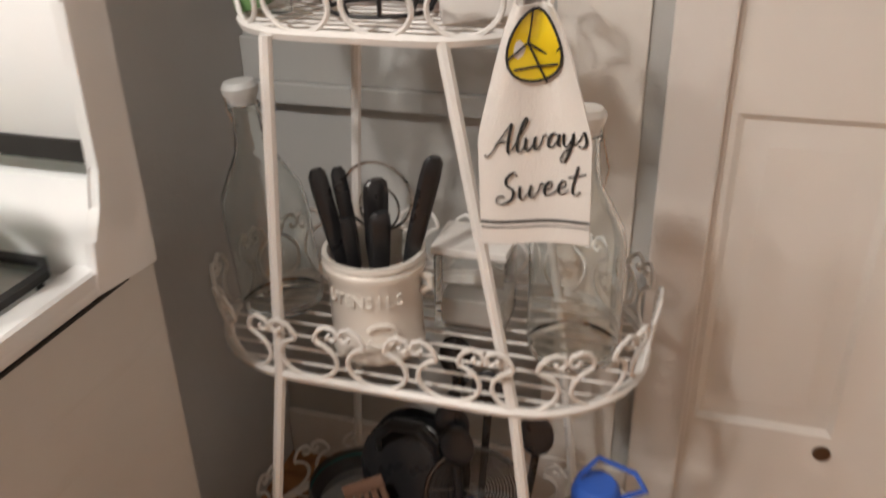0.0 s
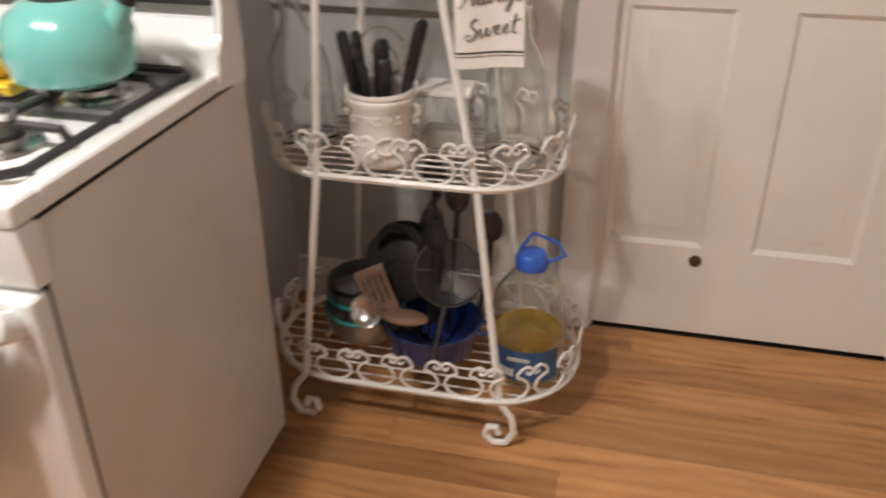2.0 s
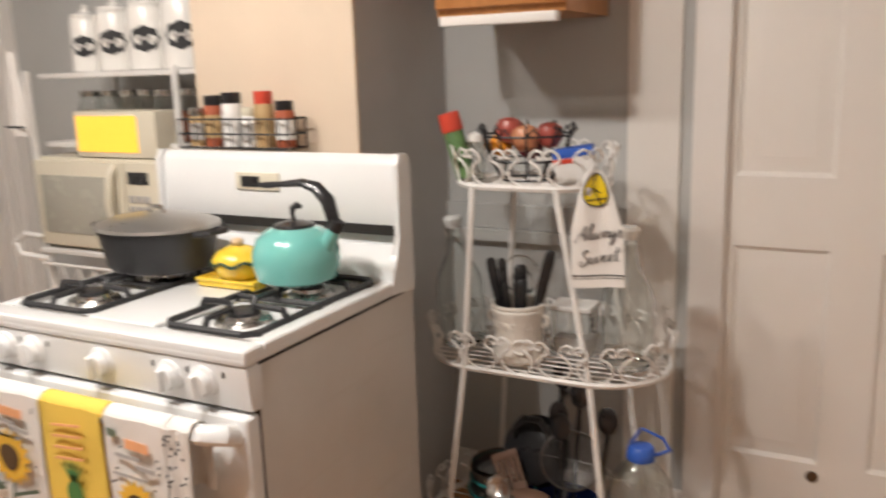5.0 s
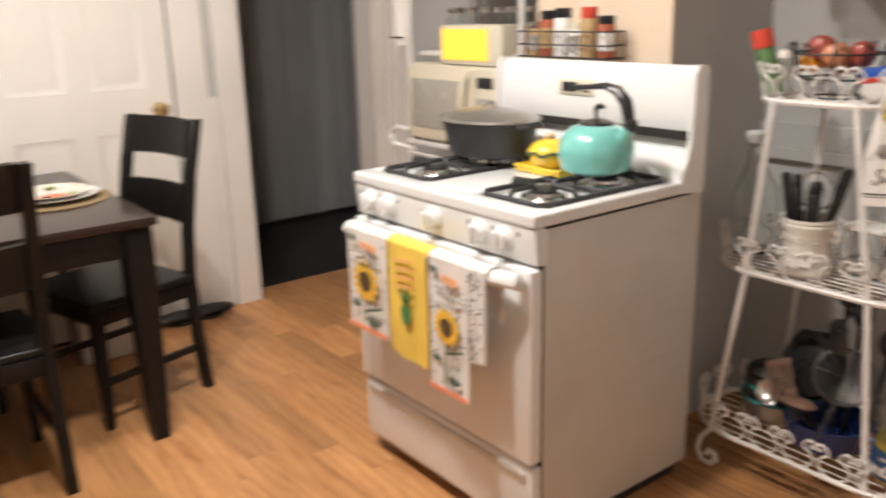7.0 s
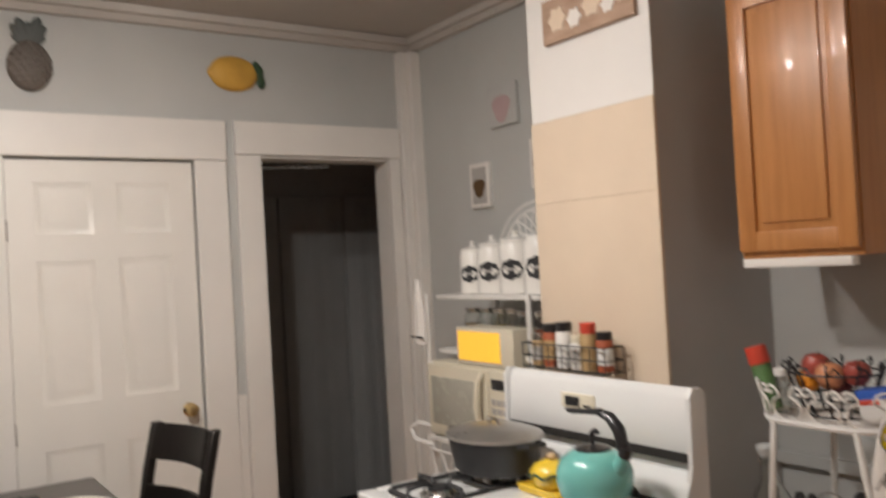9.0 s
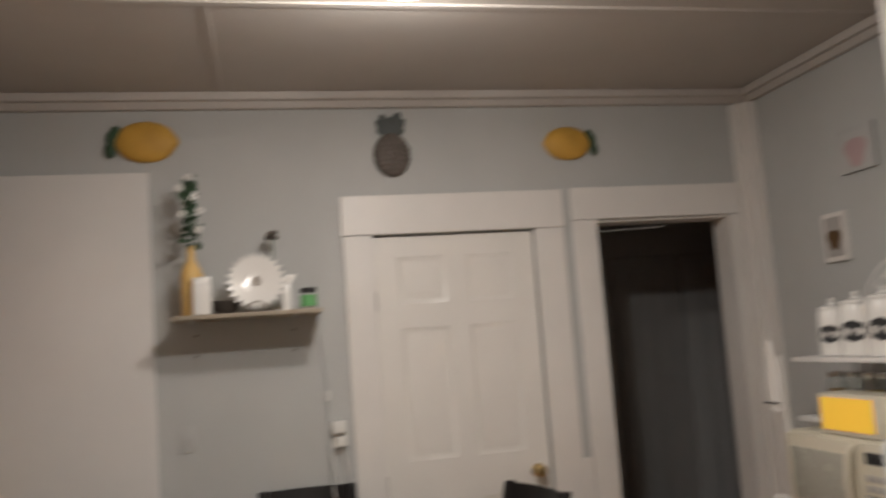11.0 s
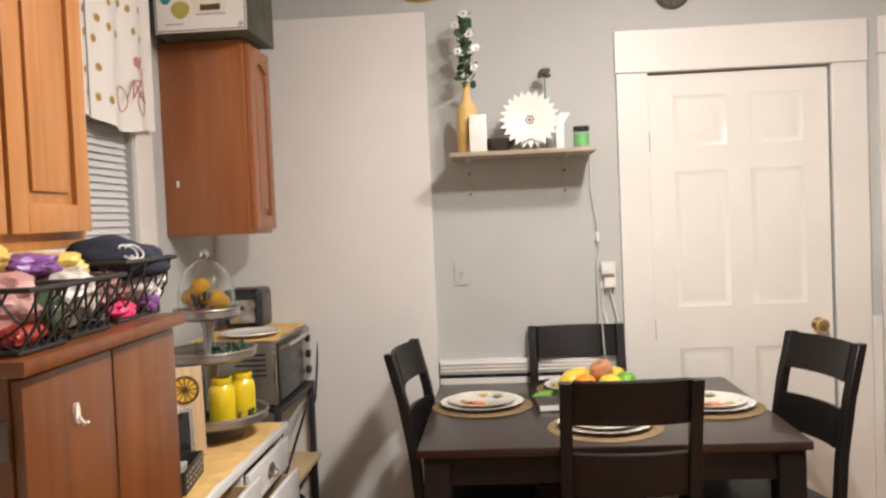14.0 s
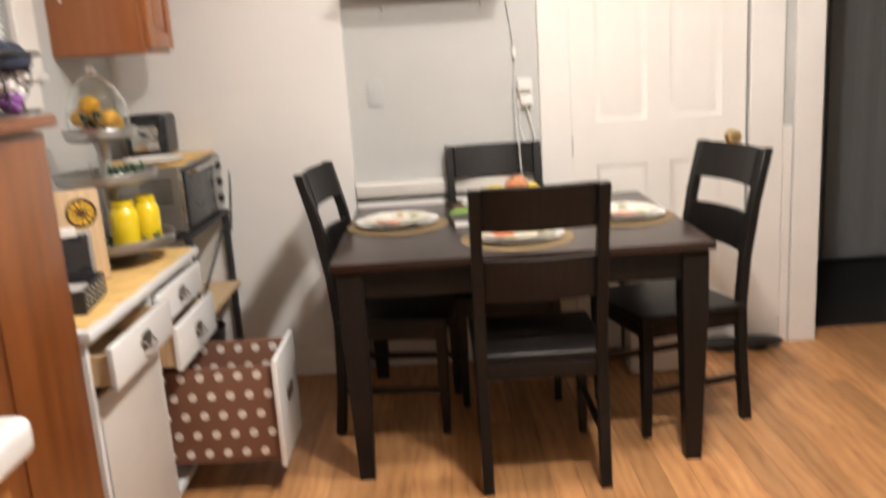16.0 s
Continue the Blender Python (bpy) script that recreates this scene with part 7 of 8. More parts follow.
for r_ in (rect(-1.694, -1.358, 0.008, 0.011), rect(-1.694, -1.358, 0.224, 0.227), rect(-1.694, -1.691, 0.008, 0.227), rect(-1.361, -1.358, 0.008, 0.227)):
    on_carton(r_, "ink")
for i in range(11):
    on_carton(rect(-1.680 + i * 0.020, -1.664 + i * 0.020, 0.194, 0.213), "ink")
on_carton([(-1.575, 0.155), (-1.40, 0.155), (-1.425, 0.172), (-1.475, 0.180), (-1.50, 0.180), (-1.55, 0.172)], "seed", 0.0002)
on_carton(rect(-1.495, -1.480, 0.180, 0.192), "seed", 0.0002)
on_carton([(-1.57, 0.150), (-1.405, 0.150), (-1.425, 0.085), (-1.445, 0.070), (-1.53, 0.070), (-1.55, 0.085)], "melamine", 0.0002)
on_carton(rect(-1.525, -1.450, 0.078, 0.100), "seed", 0.0006)
on_carton(rect(-1.545, -1.430, 0.062, 0.068), "grey_ink", 0.0002)
on_carton(rect(-1.585, -1.570, 0.138, 0.145), "seed", 0.0002)
on_carton(rect(-1.405, -1.390, 0.138, 0.145), "seed", 0.0002)
on_carton(blob(-1.60, 0.085, 0.032, 16, 0.08, 1.1), "gold_glaze", 0.0002)
on_carton(blob(-1.655, 0.125, 0.018, 14, 0.05, 1.1), "teal_band", 0.0002)
on_carton(rect(-1.66, -1.59, 0.030, 0.036), "grey_ink")
on_carton(rect(-1.385, -1.365, 0.016, 0.032), "grey_ink")
solid("round_tin", lathe([(0, 0), (0.10, 0), (0.102, 0.03), (0.09, 0.045), (0, 0.05)], 28), "black_gloss", "dark round tray lying on top of the carton", "tray", pose(-1.56, -1.53, 2.456))


# ---- wire baskets on the tall cabinet ----
def wire_basket(cx, cy, w, d, h, label):
    t = thing("wire_basket", label, "basket", pose(cx, cy, 1.322), "wire baskets on the cabinet")

    def edge(s, z):
        k = 0.80 + 0.20 * z / h
        P = [(-w / 2, -d / 2), (w / 2, -d / 2), (w / 2, d / 2), (-w / 2, d / 2)]
        i = int(s) % 4
        f = s - int(s)
        a, c = P[i], P[(i + 1) % 4]
        return ((a[0] + (c[0] - a[0]) * f) * k, (a[1] + (c[1] - a[1]) * f) * k, z)
    for z, r in ((0.004, 0.004), (h, 0.0045)):
        part("rim", tube([edge(i / 8, z) for i in range(32)], r, 6, True), "black_iron", t)
    for i in range(16):
        s = i / 4
        for sg_ in (1, -1):
            part("wire", tube([edge((s + sg_ * 0.40 * math.sin(q / 6 * 1.5)) % 4, 0.004 + (h - 0.004) * q / 6) for q in range(7)], 0.0022, 4), "black_iron", t)
    for i in range(5):
        y = -d * 0.32 + d * 0.16 * i
        part("base_wire", tube([(-w * 0.4, y, 0.004), (w * 0.4, y, 0.004)], 0.002, 4), "black_iron", t)
    return t


wire_basket(0.03, -1.340, 0.245, 0.34, 0.118, "black diamond-wire basket holding a cap and packets")
wire_basket(0.446, -1.305, 0.165, 0.33, 0.098, "black diamond-wire basket heaped with snack bags")
wire_basket(0.268, -1.315, 0.165, 0.32, 0.098, "small black diamond-wire basket of foil packets")
random.seed(8)
M["bag_clear"] = paint("crinkled_film", (0.55, 0.50, 0.46), 0.2, 0.4, 0.8, 70, blotch=30)
M["bag_yellow"] = paint("yellow_packet", (0.70, 0.52, 0.14), 0.3, 0.3, 0.6, 60, blotch=25)
M["bag_purple"] = paint("purple_packet", (0.20, 0.07, 0.27), 0.3, 0.3, 0.6, 60, blotch=25)
M["bag_pink"] = paint("pink_packet", (0.80, 0.05, 0.16), 0.35, 0.15, 0.4, 60, blotch=25)
M["bag_rose"] = paint("rose_packet", (0.45, 0.24, 0.22), 0.4, 0.3, 0.5, 60, blotch=25)
M["bag_white"] = paint("white_packet", (0.72, 0.69, 0.68), 0.35, 0.12, 0.6, 60, blotch=25)
M["bag_red"] = paint("red_packet", (0.42, 0.04, 0.03), 0.35, 0.3, 0.5, 60, blotch=25)


def packet(x, y, z, s, mat, label, turn=0, tilt=0):
    b = bmesh.new()
    bmesh.ops.create_icosphere(b, subdivisions=4, radius=1)
    seed_ = Vector((x * 9, y * 7, z * 5))
    for v in b.verts:
        c = v.co.copy()
        big_ = max(abs(c.x), abs(c.y))
        q = c * (1 + 0.22 * (1 / max(0.62, c.length_squared ** 0.5 * max(big_, abs(c.z))) - 1))
        fold = noise.noise(c * 1.6 + seed_) * 0.26 - 0.20 * abs(noise.noise(c * 2.9 + seed_ * 1.7)) - 0.13 * abs(noise.noise(c * 6.5 + seed_ * 2.3)) + 0.05 * noise.noise(c * 13 + seed_)
        q *= 1.10 + fold
        q.z *= 1 - 0.35 * max(0.0, abs(c.x) - 0.55) / 0.45
        v.co = Vector((q.x * s[0], q.y * s[1], q.z * s[2]))
    return solid("snack_packet", b, mat, label, "packet", pose(x, y, z, tilt, 0, turn), "packets in the wire baskets")


M["bag_green"] = paint("dark_green_packet", (0.05, 0.09, 0.04), 0.3, 0.3, 0.4, 60, blotch=25)
packet(0.42, -1.305, 1.388, (0.080, 0.105, 0.055), "bag_rose", "crinkled rose-coloured snack packet in the basket")
packet(0.255, -1.25, 1.388, (0.065, 0.060, 0.052), "bag_clear", "clear crinkled bag in the basket")
packet(0.44, -1.210, 1.345, (0.050, 0.022, 0.018), "bag_red", "red packet low in the basket")
packet(0.365, -1.215, 1.372, (0.032, 0.026, 0.034), "bag_green", "dark green packet in the basket")
packet(0.40, -1.33, 1.452, (0.095, 0.070, 0.026), "bag_yellow", "yellow foil packet heaped on the basket", 20, 12)
packet(0.315, -1.27, 1.448, (0.058, 0.042, 0.020), "bag_purple", "purple foil packet heaped on the basket", -20)
packet(0.22, -1.31, 1.440, (0.050, 0.085, 0.028), "bag_yellow", "yellow foil packet heaped on the basket", 40)
packet(0.30, -1.39, 1.478, (0.052, 0.045, 0.026), "bag_red", "dark red packet on top of the basket", 10)
packet(0.46, -1.40, 1.440, (0.050, 0.060, 0.045), "bag_clear", "clear crinkled bag in the basket", 15)
packet(0.085, -1.31, 1.385, (0.060, 0.095, 0.045), "bag_rose", "crumpled rose-brown bag in the basket")
packet(-0.015, -1.25, 1.392, (0.050, 0.070, 0.042), "bag_white", "white crumpled packet in the basket", 25)
packet(0.09, -1.213, 1.345, (0.045, 0.020, 0.016), "bag_pink", "bright pink packet low in the basket")
packet(-0.02, -1.205, 1.348, (0.026, 0.018, 0.020), "bag_purple", "small purple packet in the basket")
nc = thing("knit_cap", "folded navy blue cap with a pale crest on the basket", "cap", pose(-0.008, -1.265, 1.420, 0, 0, -6) @ Matrix.Diagonal((0.86, 0.86, 0.95, 1)))
for nm_, c_, r_, q_ in (("crown", (0.030, 0.0, 0.026), 0.108, (1.0, 0.92, 0.46)), ("fold", (-0.062, 0.0, 0.016), 0.092, (0.98, 0.98, 0.44)), ("brim", (-0.020, 0.060, 0.004), 0.070, (1.25, 0.8, 0.34))):
    b = bmesh.new()
    bmesh.ops.create_icosphere(b, subdivisions=4, radius=r_)
    for v in b.verts:
        v.co *= 1 + 0.13 * noise.noise(v.co * 13 + Vector(c_) * 20) + 0.035 * noise.noise(v.co * 42)
        v.co = Vector((v.co.x * q_[0] + c_[0], v.co.y * q_[1] + c_[1], v.co.z * q_[2] + c_[2]))
    part(nm_, b, "navy", nc)
for o_ in (0.0, 0.014):
    part("crest", tube([(0.072 + o_ + 0.017 * math.cos(radians(a)), 0.093 - 0.55 * (o_ + 0.017 * math.cos(radians(a))) - 0.012 * math.sin(radians(a)), 0.040 + 0.015 * math.sin(radians(a))) for a in range(30, 331, 20)], 0.0024, 5), "paper_white", nc, "pale embroidered crest")

# ---- white dresser ----
dr = thing("white_dresser", "white painted kitchen dresser with its drawers pulled open", "dresser", pose(0, 0, 0))
DX0, DX1, DF = -1.25, -0.31, -1.275
part("top", box(DX0 - 0.012, DX1 + 0.012, SOUTH, DF + 0.022, 0.762, 0.788, 0.005), "enamel", dr)
part("carcass_side", box(DX1 - 0.02, DX1, SOUTH + 0.01, DF, 0.0, 0.762, 0.002), "enamel", dr)
part("carcass_side", box(DX0, DX0 + 0.02, SOUTH + 0.01, DF, 0.0, 0.762, 0.002), "enamel", dr)
part("divider", box(-0.80, -0.78, SOUTH + 0.01, DF, 0.0, 0.762, 0.002), "enamel", dr)
part("back_panel", box(DX0 + 0.02, DX1 - 0.02, SOUTH + 0.005, SOUTH + 0.015, 0.05, 0.76), "enamel", dr)
part("rail", box(DX0 + 0.02, DX1 - 0.02, DF - 0.02, DF, 0.742, 0.762, 0.002), "enamel", dr)
# side enamel again, its shade-darkened colour greyer than the drawers' white
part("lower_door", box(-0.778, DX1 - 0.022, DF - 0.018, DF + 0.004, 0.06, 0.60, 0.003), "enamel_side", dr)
part("bottom", box(DX0 + 0.02, DX1 - 0.02, SOUTH + 0.01, DF - 0.02, 0.04, 0.058), "enamel", dr)


def drawer(x0, x1, z0, z1, out, depth=0.36, side="light_wood", face="enamel", pulls=1):
    yf = DF + out
    d_ = part("drawer_front", box(x0, x1, yf, yf + 0.018, z0, z1, 0.006), face, dr)
    for a, c in ((x0 + 0.012, x0 + 0.024), (x1 - 0.024, x1 - 0.012)):
        part("drawer_side", box(a, c, yf - depth, yf, z0 + 0.012, z1 - 0.022), side, d_)
    part("drawer_back", box(x0 + 0.024, x1 - 0.024, yf - depth, yf - depth + 0.012, z0 + 0.012, z1 - 0.022), side, d_)
    part("drawer_floor", box(x0 + 0.024, x1 - 0.024, yf - depth, yf, z0 + 0.014, z0 + 0.022), side, d_)
    cx, cz = (x0 + x1) / 2, (z0 + z1) / 2
    pl_ = prism([(cx - 0.045, cz), (cx - 0.03, cz + 0.022), (cx, cz + 0.026), (cx + 0.03, cz + 0.022), (cx + 0.045, cz), (cx + 0.03, cz - 0.02), (cx, cz - 0.026), (cx - 0.03, cz - 0.02)], 0, 0.003, m=Matrix(((1, 0, 0, 0), (0, 0, -1, yf + 0.021), (0, 1, 0, 0), (0, 0, 0, 1))), bevel=0.001)
    hp = part("pull_plate", pl_, "pewter", d_, "worn pewter drawer pull")
    part("bail", tube([(cx - 0.028, yf + 0.022, cz + 0.004), (cx - 0.03, yf + 0.036, cz - 0.012), (cx, yf + 0.040, cz - 0.018), (cx + 0.03, yf + 0.036, cz - 0.012), (cx + 0.028, yf + 0.022, cz + 0.004)], 0.004, 6), "pewter", hp)
    return d_


drawer(-0.775, -0.315, 0.625, 0.738, 0.045)
drawer(-1.245, -0.785, 0.632, 0.738, 0.006)
drawer(-1.245, -0.815, 0.485, 0.625, 0.040)
# deep bin drawer lined with dotted paper
M["kraft"] = paint("brown_dotted_paper", (0.19, 0.085, 0.05), 0.7, 0.08, 0.1, 80)
M["dot"] = paint("cream_dot", (0.74, 0.69, 0.63), 0.7, 0.03, 0.1, 80)
BX0, BX1, BY0, BY1, BZ0, BZ1 = -1.215, -0.925, -1.42, -0.965, 0.115, 0.445
db = part("bin_drawer", box(BX0, BX1, BY0, BY1, BZ0, BZ0 + 0.012), "kraft", dr, "deep drawer covered in brown polka-dot paper")
for q in ((BX0, BX0 + 0.012, BY0, BY1), (BX1 - 0.012, BX1, BY0, BY1), (BX0 + 0.012, BX1 - 0.012, BY0, BY0 + 0.012)):
    part("bin_side", box(q[0], q[1], q[2], q[3], BZ0, BZ1, 0.001), "kraft", db)
part("bin_front", box(BX0 - 0.02, BX1 + 0.02, BY1, BY1 + 0.018, BZ0 - 0.02, BZ1 + 0.02, 0.005), "enamel", db, "white drawer front")
part("pull_plate", box(BX0 + 0.10, BX1 - 0.10, BY1 + 0.018, BY1 + 0.024, 0.28, 0.32, 0.002), "bronze", db)
for i in range(8):
    for j in range(5):
        y, z = BY0 + 0.03 + i * 0.062 + (j % 2) * 0.031, BZ0 + 0.035 + j * 0.067
        if y < BY1 - 0.02:
            part("dot", lathe([(0, 0.0008), (0.0145, 0.0008), (0.0145, 0)], 14, m=pose(BX1, y, z, 0, 90)), "dot", db)
            part("dot", lathe([(0, 0.0008), (0.0145, 0.0008), (0.0145, 0)], 14, m=pose(BX0 + 0.012, y, z, 0, 90)), "dot", db)
    if i < 5:
        part("dot", lathe([(0, 0.0008), (0.0145, 0.0008), (0.0145, 0)], 14, m=pose(BX0 + 0.04 + i * 0.055, BY0 + 0.012, BZ1 - 0.04 - (i % 2) * 0.05, -90)), "dot", db)
for i in range(5):
    packet(BX0 + 0.08 + 0.035 * i, -1.30 + 0.07 * (i % 3), 0.30 + 0.02 * (i % 2), (0.05, 0.06, 0.06), ("bag_clear", "bag_rose", "bag_white")[i % 3], "crumpled packet inside the polka-dot drawer")

# cloth on the dresser
M["butter_cloth"] = paint("mustard_cloth_pattern", (0.72, 0.47, 0.17), 0.9, 0.14, 0.4, 200, blotch=16)
solid("dresser_cloth", sheet(40, 10, lambda u, v: (DX0 + 0.02 + (DX1 - DX0 - 0.04) * u, SOUTH + 0.02 + (DF + 0.008 - SOUTH - 0.02) * v + 0.004 * math.sin(u * 31) * v, 0.7895 + 0.003 * abs(math.sin(u * 23 + v * 5))), thick=0.002), "butter_cloth", "mustard patterned cloth covering the dresser top", "cloth")

# three-tier tray
TXC, TYC = -1.055, -1.455
tt = thing("tiered_tray", "galvanised three-tier tray with beaded rims on the dresser", "tiered tray", pose(TXC, TYC, 0.794))
for z, r in ((0.050, 0.185), (0.262, 0.155), (0.400, 0.108)):
    part("tray", lathe([(0, z), (r * 0.9, z), (r, z + 0.010), (r, z + 0.034), (r * 0.985, z + 0.034), (r * 0.97, z + 0.010), (0, z + 0.004)], 40), "galvanised", tt)
    part("rim", tube([(r * math.cos(radians(a)), r * math.sin(radians(a)), z + 0.034) for a in range(0, 360, 10)], 0.005, 6, True), "galvanised", tt)
part("foot", lathe([(0, 0), (0.10, 0), (0.105, 0.01), (0.06, 0.03), (0.04, 0.055)], 28), "galvanised", tt)
part("stem", lathe([(0.03, 0.059), (0.022, 0.10), (0.016, 0.16), (0.026, 0.23), (0.032, 0.262), (0.02, 0.28), (0.018, 0.36), (0.028, 0.400)], 20), "galvanised", tt)
cloche_z = 0.794 + 0.405
gc_ = thing("glass_cloche", "clear glass dome over lemons on the top tray", "cloche", pose(TXC, TYC, cloche_z))
part("dome", lathe([(0, 0.200), (0.014, 0.1982), (0.039, 0.1832), (0.0685, 0.1535), (0.0882, 0.1095), (0.0932, 0.06), (0.0902, 0.004), (0.092, 0.004), (0.095, 0.06), (0.090, 0.11), (0.070, 0.155), (0.040, 0.185), (0.015, 0.20), (0, 0.202)], 30), "glass", gc_)
part("knob", ball((0, 0, 0.214), 0.014), "glass", gc_)
M["kumquat"] = paint("deep_yellow_peel", (0.82, 0.42, 0.02), 0.4, 0.10, 0.4, 220)
M["rose_petal"] = paint("faded_rose_silk", (0.42, 0.09, 0.13), 0.7, 0.25, 0.3, 90, blotch=30)
for x, y, z in ((0.02, -0.045, 0.072), (0.035, -0.008, 0.105), (0.030, 0.045, 0.062), (-0.03, -0.03, 0.040), (-0.03, 0.035, 0.045)):
    solid("faux_orange", ball((0, 0, 0), 0.030, squash=(1, 1.16, 1), u=16, v=11), "kumquat", "small deep-yellow orange under the glass dome", "fruit", pose(TXC + x, TYC + y, cloche_z + z, 20, 0, 40), "oranges under the dome")
b = bmesh.new()
for i in range(14):
    ball((random.uniform(-0.024, 0.024), random.uniform(-0.03, 0.03), random.uniform(-0.024, 0.024)), 0.017, bm=b, squash=(1, 0.7, 0.2), u=8, v=5, m=pose(0, 0, 0, random.uniform(0, 180), random.uniform(0, 180), 0))
solid("faux_leaves", b, "leaf", "dark green leaves among the oranges", "foliage", pose(TXC + 0.055, TYC + 0.005, cloche_z + 0.060))
b = bmesh.new()
for i in range(18):
    a_ = i * 2.4
    ball((0.010 * (i % 3) * math.cos(a_), 0.013 * (i % 3 + 0.4) * math.sin(a_), 0.004 * (2 - i % 3)), 0.014, bm=b, squash=(1, 0.8, 0.35), u=8, v=5, m=pose(0, 0, 0, random.uniform(0, 60), random.uniform(0, 60), 0))
solid("silk_rose", b, "rose_petal", "faded rose-pink silk flower under the dome", "flower", pose(TXC + 0.068, TYC - 0.005, cloche_z + 0.022))
for x, y in ((0.055, 0.055), (-0.035, 0.095)):
    yj = thing("yellow_jar", "bright yellow painted mason jar on the tiered tray", "jar", pose(TXC + x, TYC + y, 0.794 + 0.057), "yellow jars on the tray")
    part("jar", lathe([(0, 0), (0.040, 0), (0.044, 0.008), (0.044, 0.105), (0.040, 0.122), (0.032, 0.130), (0.031, 0.133)], 24), "bright_yellow", yj)
    part("neck_ring", lathe([(0.034, 0.133), (0.035, 0.136), (0.035, 0.152), (0.030, 0.153)], 24), "bright_yellow", yj)
for x, y, z, s in ((0.09, -0.02, 0.08, 0.03), (0.0, 0.12, 0.075, 0.028), (0.08, 0.05, 0.300, 0.028), (0.02, 0.09, 0.300, 0.032), (-0.05, 0.08, 0.300, 0.028)):
    b = bmesh.new()
    for i in range(16):
        ball((random.uniform(-s, s), random.uniform(-s, s), random.uniform(-s * 0.6, s * 0.6)), s * 0.42, bm=b, squash=(1, 0.6, 0.25), u=7, v=5, m=pose(0, 0, 0, random.uniform(0, 180), random.uniform(0, 180), 0))
    solid("faux_greenery", b, "leaf", "small tuft of dark green leaves on the tray", "foliage", pose(TXC + x, TYC + y, 0.794 + z), "greenery on the tray")
sj_ = thing("glass_mug", "small clear glass jar on the middle tray", "jar", pose(TXC + 0.07, TYC + 0.01, 0.794 + 0.267))
part("glass", lathe([(0, 0.002), (0.028, 0), (0.03, 0.07), (0.028, 0.07), (0.026, 0.006), (0, 0.006)], 18), "glass", sj_)

# board, tablet and wire tray on the dresser
cbd = thing("lemon_board", "pale wooden board with a stencilled lemon slice", "board", pose(-0.775, -1.515, 0.795, 0, 0, -62) @ pose(0, 0, 0, 7))
part("board", box(-0.13, 0.13, -0.009, 0.009, 0, 0.275, 0.003), "light_wood", cbd)
em_ = part("slice_ring", tube([(-0.076 + 0.04 * math.cos(radians(a)), 0.0105, 0.205 + 0.04 * math.sin(radians(a))) for a in range(0, 360, 15)], 0.004, 5, True), "seed", cbd, "stencilled dark lemon slice")
part("slice_fill", lathe([(0, 0.001), (0.037, 0.001), (0.037, 0)], 20, m=pose(-0.076, 0.009, 0.205, -90)), "petal", em_)
for a in range(0, 180, 30):
    part("segment", tube([(-0.076 + 0.036 * math.cos(radians(a)), 0.0112, 0.205 + 0.036 * math.sin(radians(a))), (-0.076 - 0.036 * math.cos(radians(a)), 0.0112, 0.205 - 0.036 * math.sin(radians(a)))], 0.0022, 4), "seed", em_)
ct_ = thing("letter_tray", "black perforated metal tray with papers on the dresser", "tray", pose(-0.535, -1.45, 0.793, 0, 0, 8))
for q in ((-0.11, -0.105, -0.12, 0.12), (0.105, 0.11, -0.12, 0.12), (-0.105, 0.105, 0.115, 0.12), (-0.105, 0.105, -0.12, -0.115)):
    part("side", box(q[0], q[1], q[2], q[3], 0.003, 0.062, 0.001), "black_iron", ct_)
part("base", box(-0.11, 0.11, -0.12, 0.12, 0, 0.004), "black_iron", ct_)
for i in range(6):
    for j in range(3):
        part("hole", lathe([(0, 0.0008), (0.0042, 0.0008), (0.0042, 0)], 8, m=pose(-0.085 + 0.034 * i, 0.12, 0.016 + 0.016 * j, -90)), "melamine", ct_)
part("paper", box(-0.09, 0.08, -0.08, 0.08, 0.010, 0.04, 0.003), "grey_ink", ct_)
tb_ = thing("framed_chalkboard", "small black framed board leaning behind the tray", "board", pose(-0.700, -1.490, 0.795, 0, 0, -62) @ pose(0, 0, 0, 9))
part("frame", box(-0.10, 0.10, -0.008, 0.008, 0, 0.165, 0.003), "steel", tb_)
part("panel", box(-0.088, 0.088, 0.0075, 0.0095, 0.012, 0.153), "black_gloss", tb_)
part("clip", box(-0.06, 0.02, 0.006, 0.014, 0.150, 0.180, 0.002), "paper_white", tb_)

# ---- black cart with the toaster oven ----
ct = thing("metal_cart", "black steel kitchen cart with a wooden lower board", "cart", pose(0, 0, 0))
for x in (-1.43, -1.985):
    for y in (-1.68, -1.335):
        part("leg", box(x - 0.013, x + 0.013, y - 0.013, y + 0.013, 0, 0.79, 0.003), "black_iron", ct)
part("shelf", box(-1.445, -2.0, -1.70, -1.32, 0.775, 0.795, 0.003), "black_iron", ct)
part("lower_board", box(-1.43, -1.985, -1.69, -1.30, 0.455, 0.475, 0.003), "light_wood", ct)
part("brace", tube([(-1.43, -1.33, 0.50), (-1.985, -1.33, 0.76)], 0.006, 6), "black_iron", ct)
to = thing("toaster_oven", "steel and black toaster oven with a glass door", "toaster oven", pose(0, 0, 0.797))
part("body", box(-1.455, -1.995, -1.69, -1.345, 0.008, 0.255, 0.010), "galvanised", to)
dd = part("door", box(-1.47, -1.86, -1.345, -1.330, 0.02, 0.245, 0.004), "black_gloss", to)
part("door_handle", tube([(-1.50, -1.33, 0.225), (-1.50, -1.300, 0.232), (-1.83, -1.300, 0.232), (-1.83, -1.33, 0.225)], 0.007, 8), "steel", dd)
pnl = part("control_panel", box(-1.865, -1.99, -1.345, -1.332, 0.02, 0.245, 0.004), "galvanised", to)
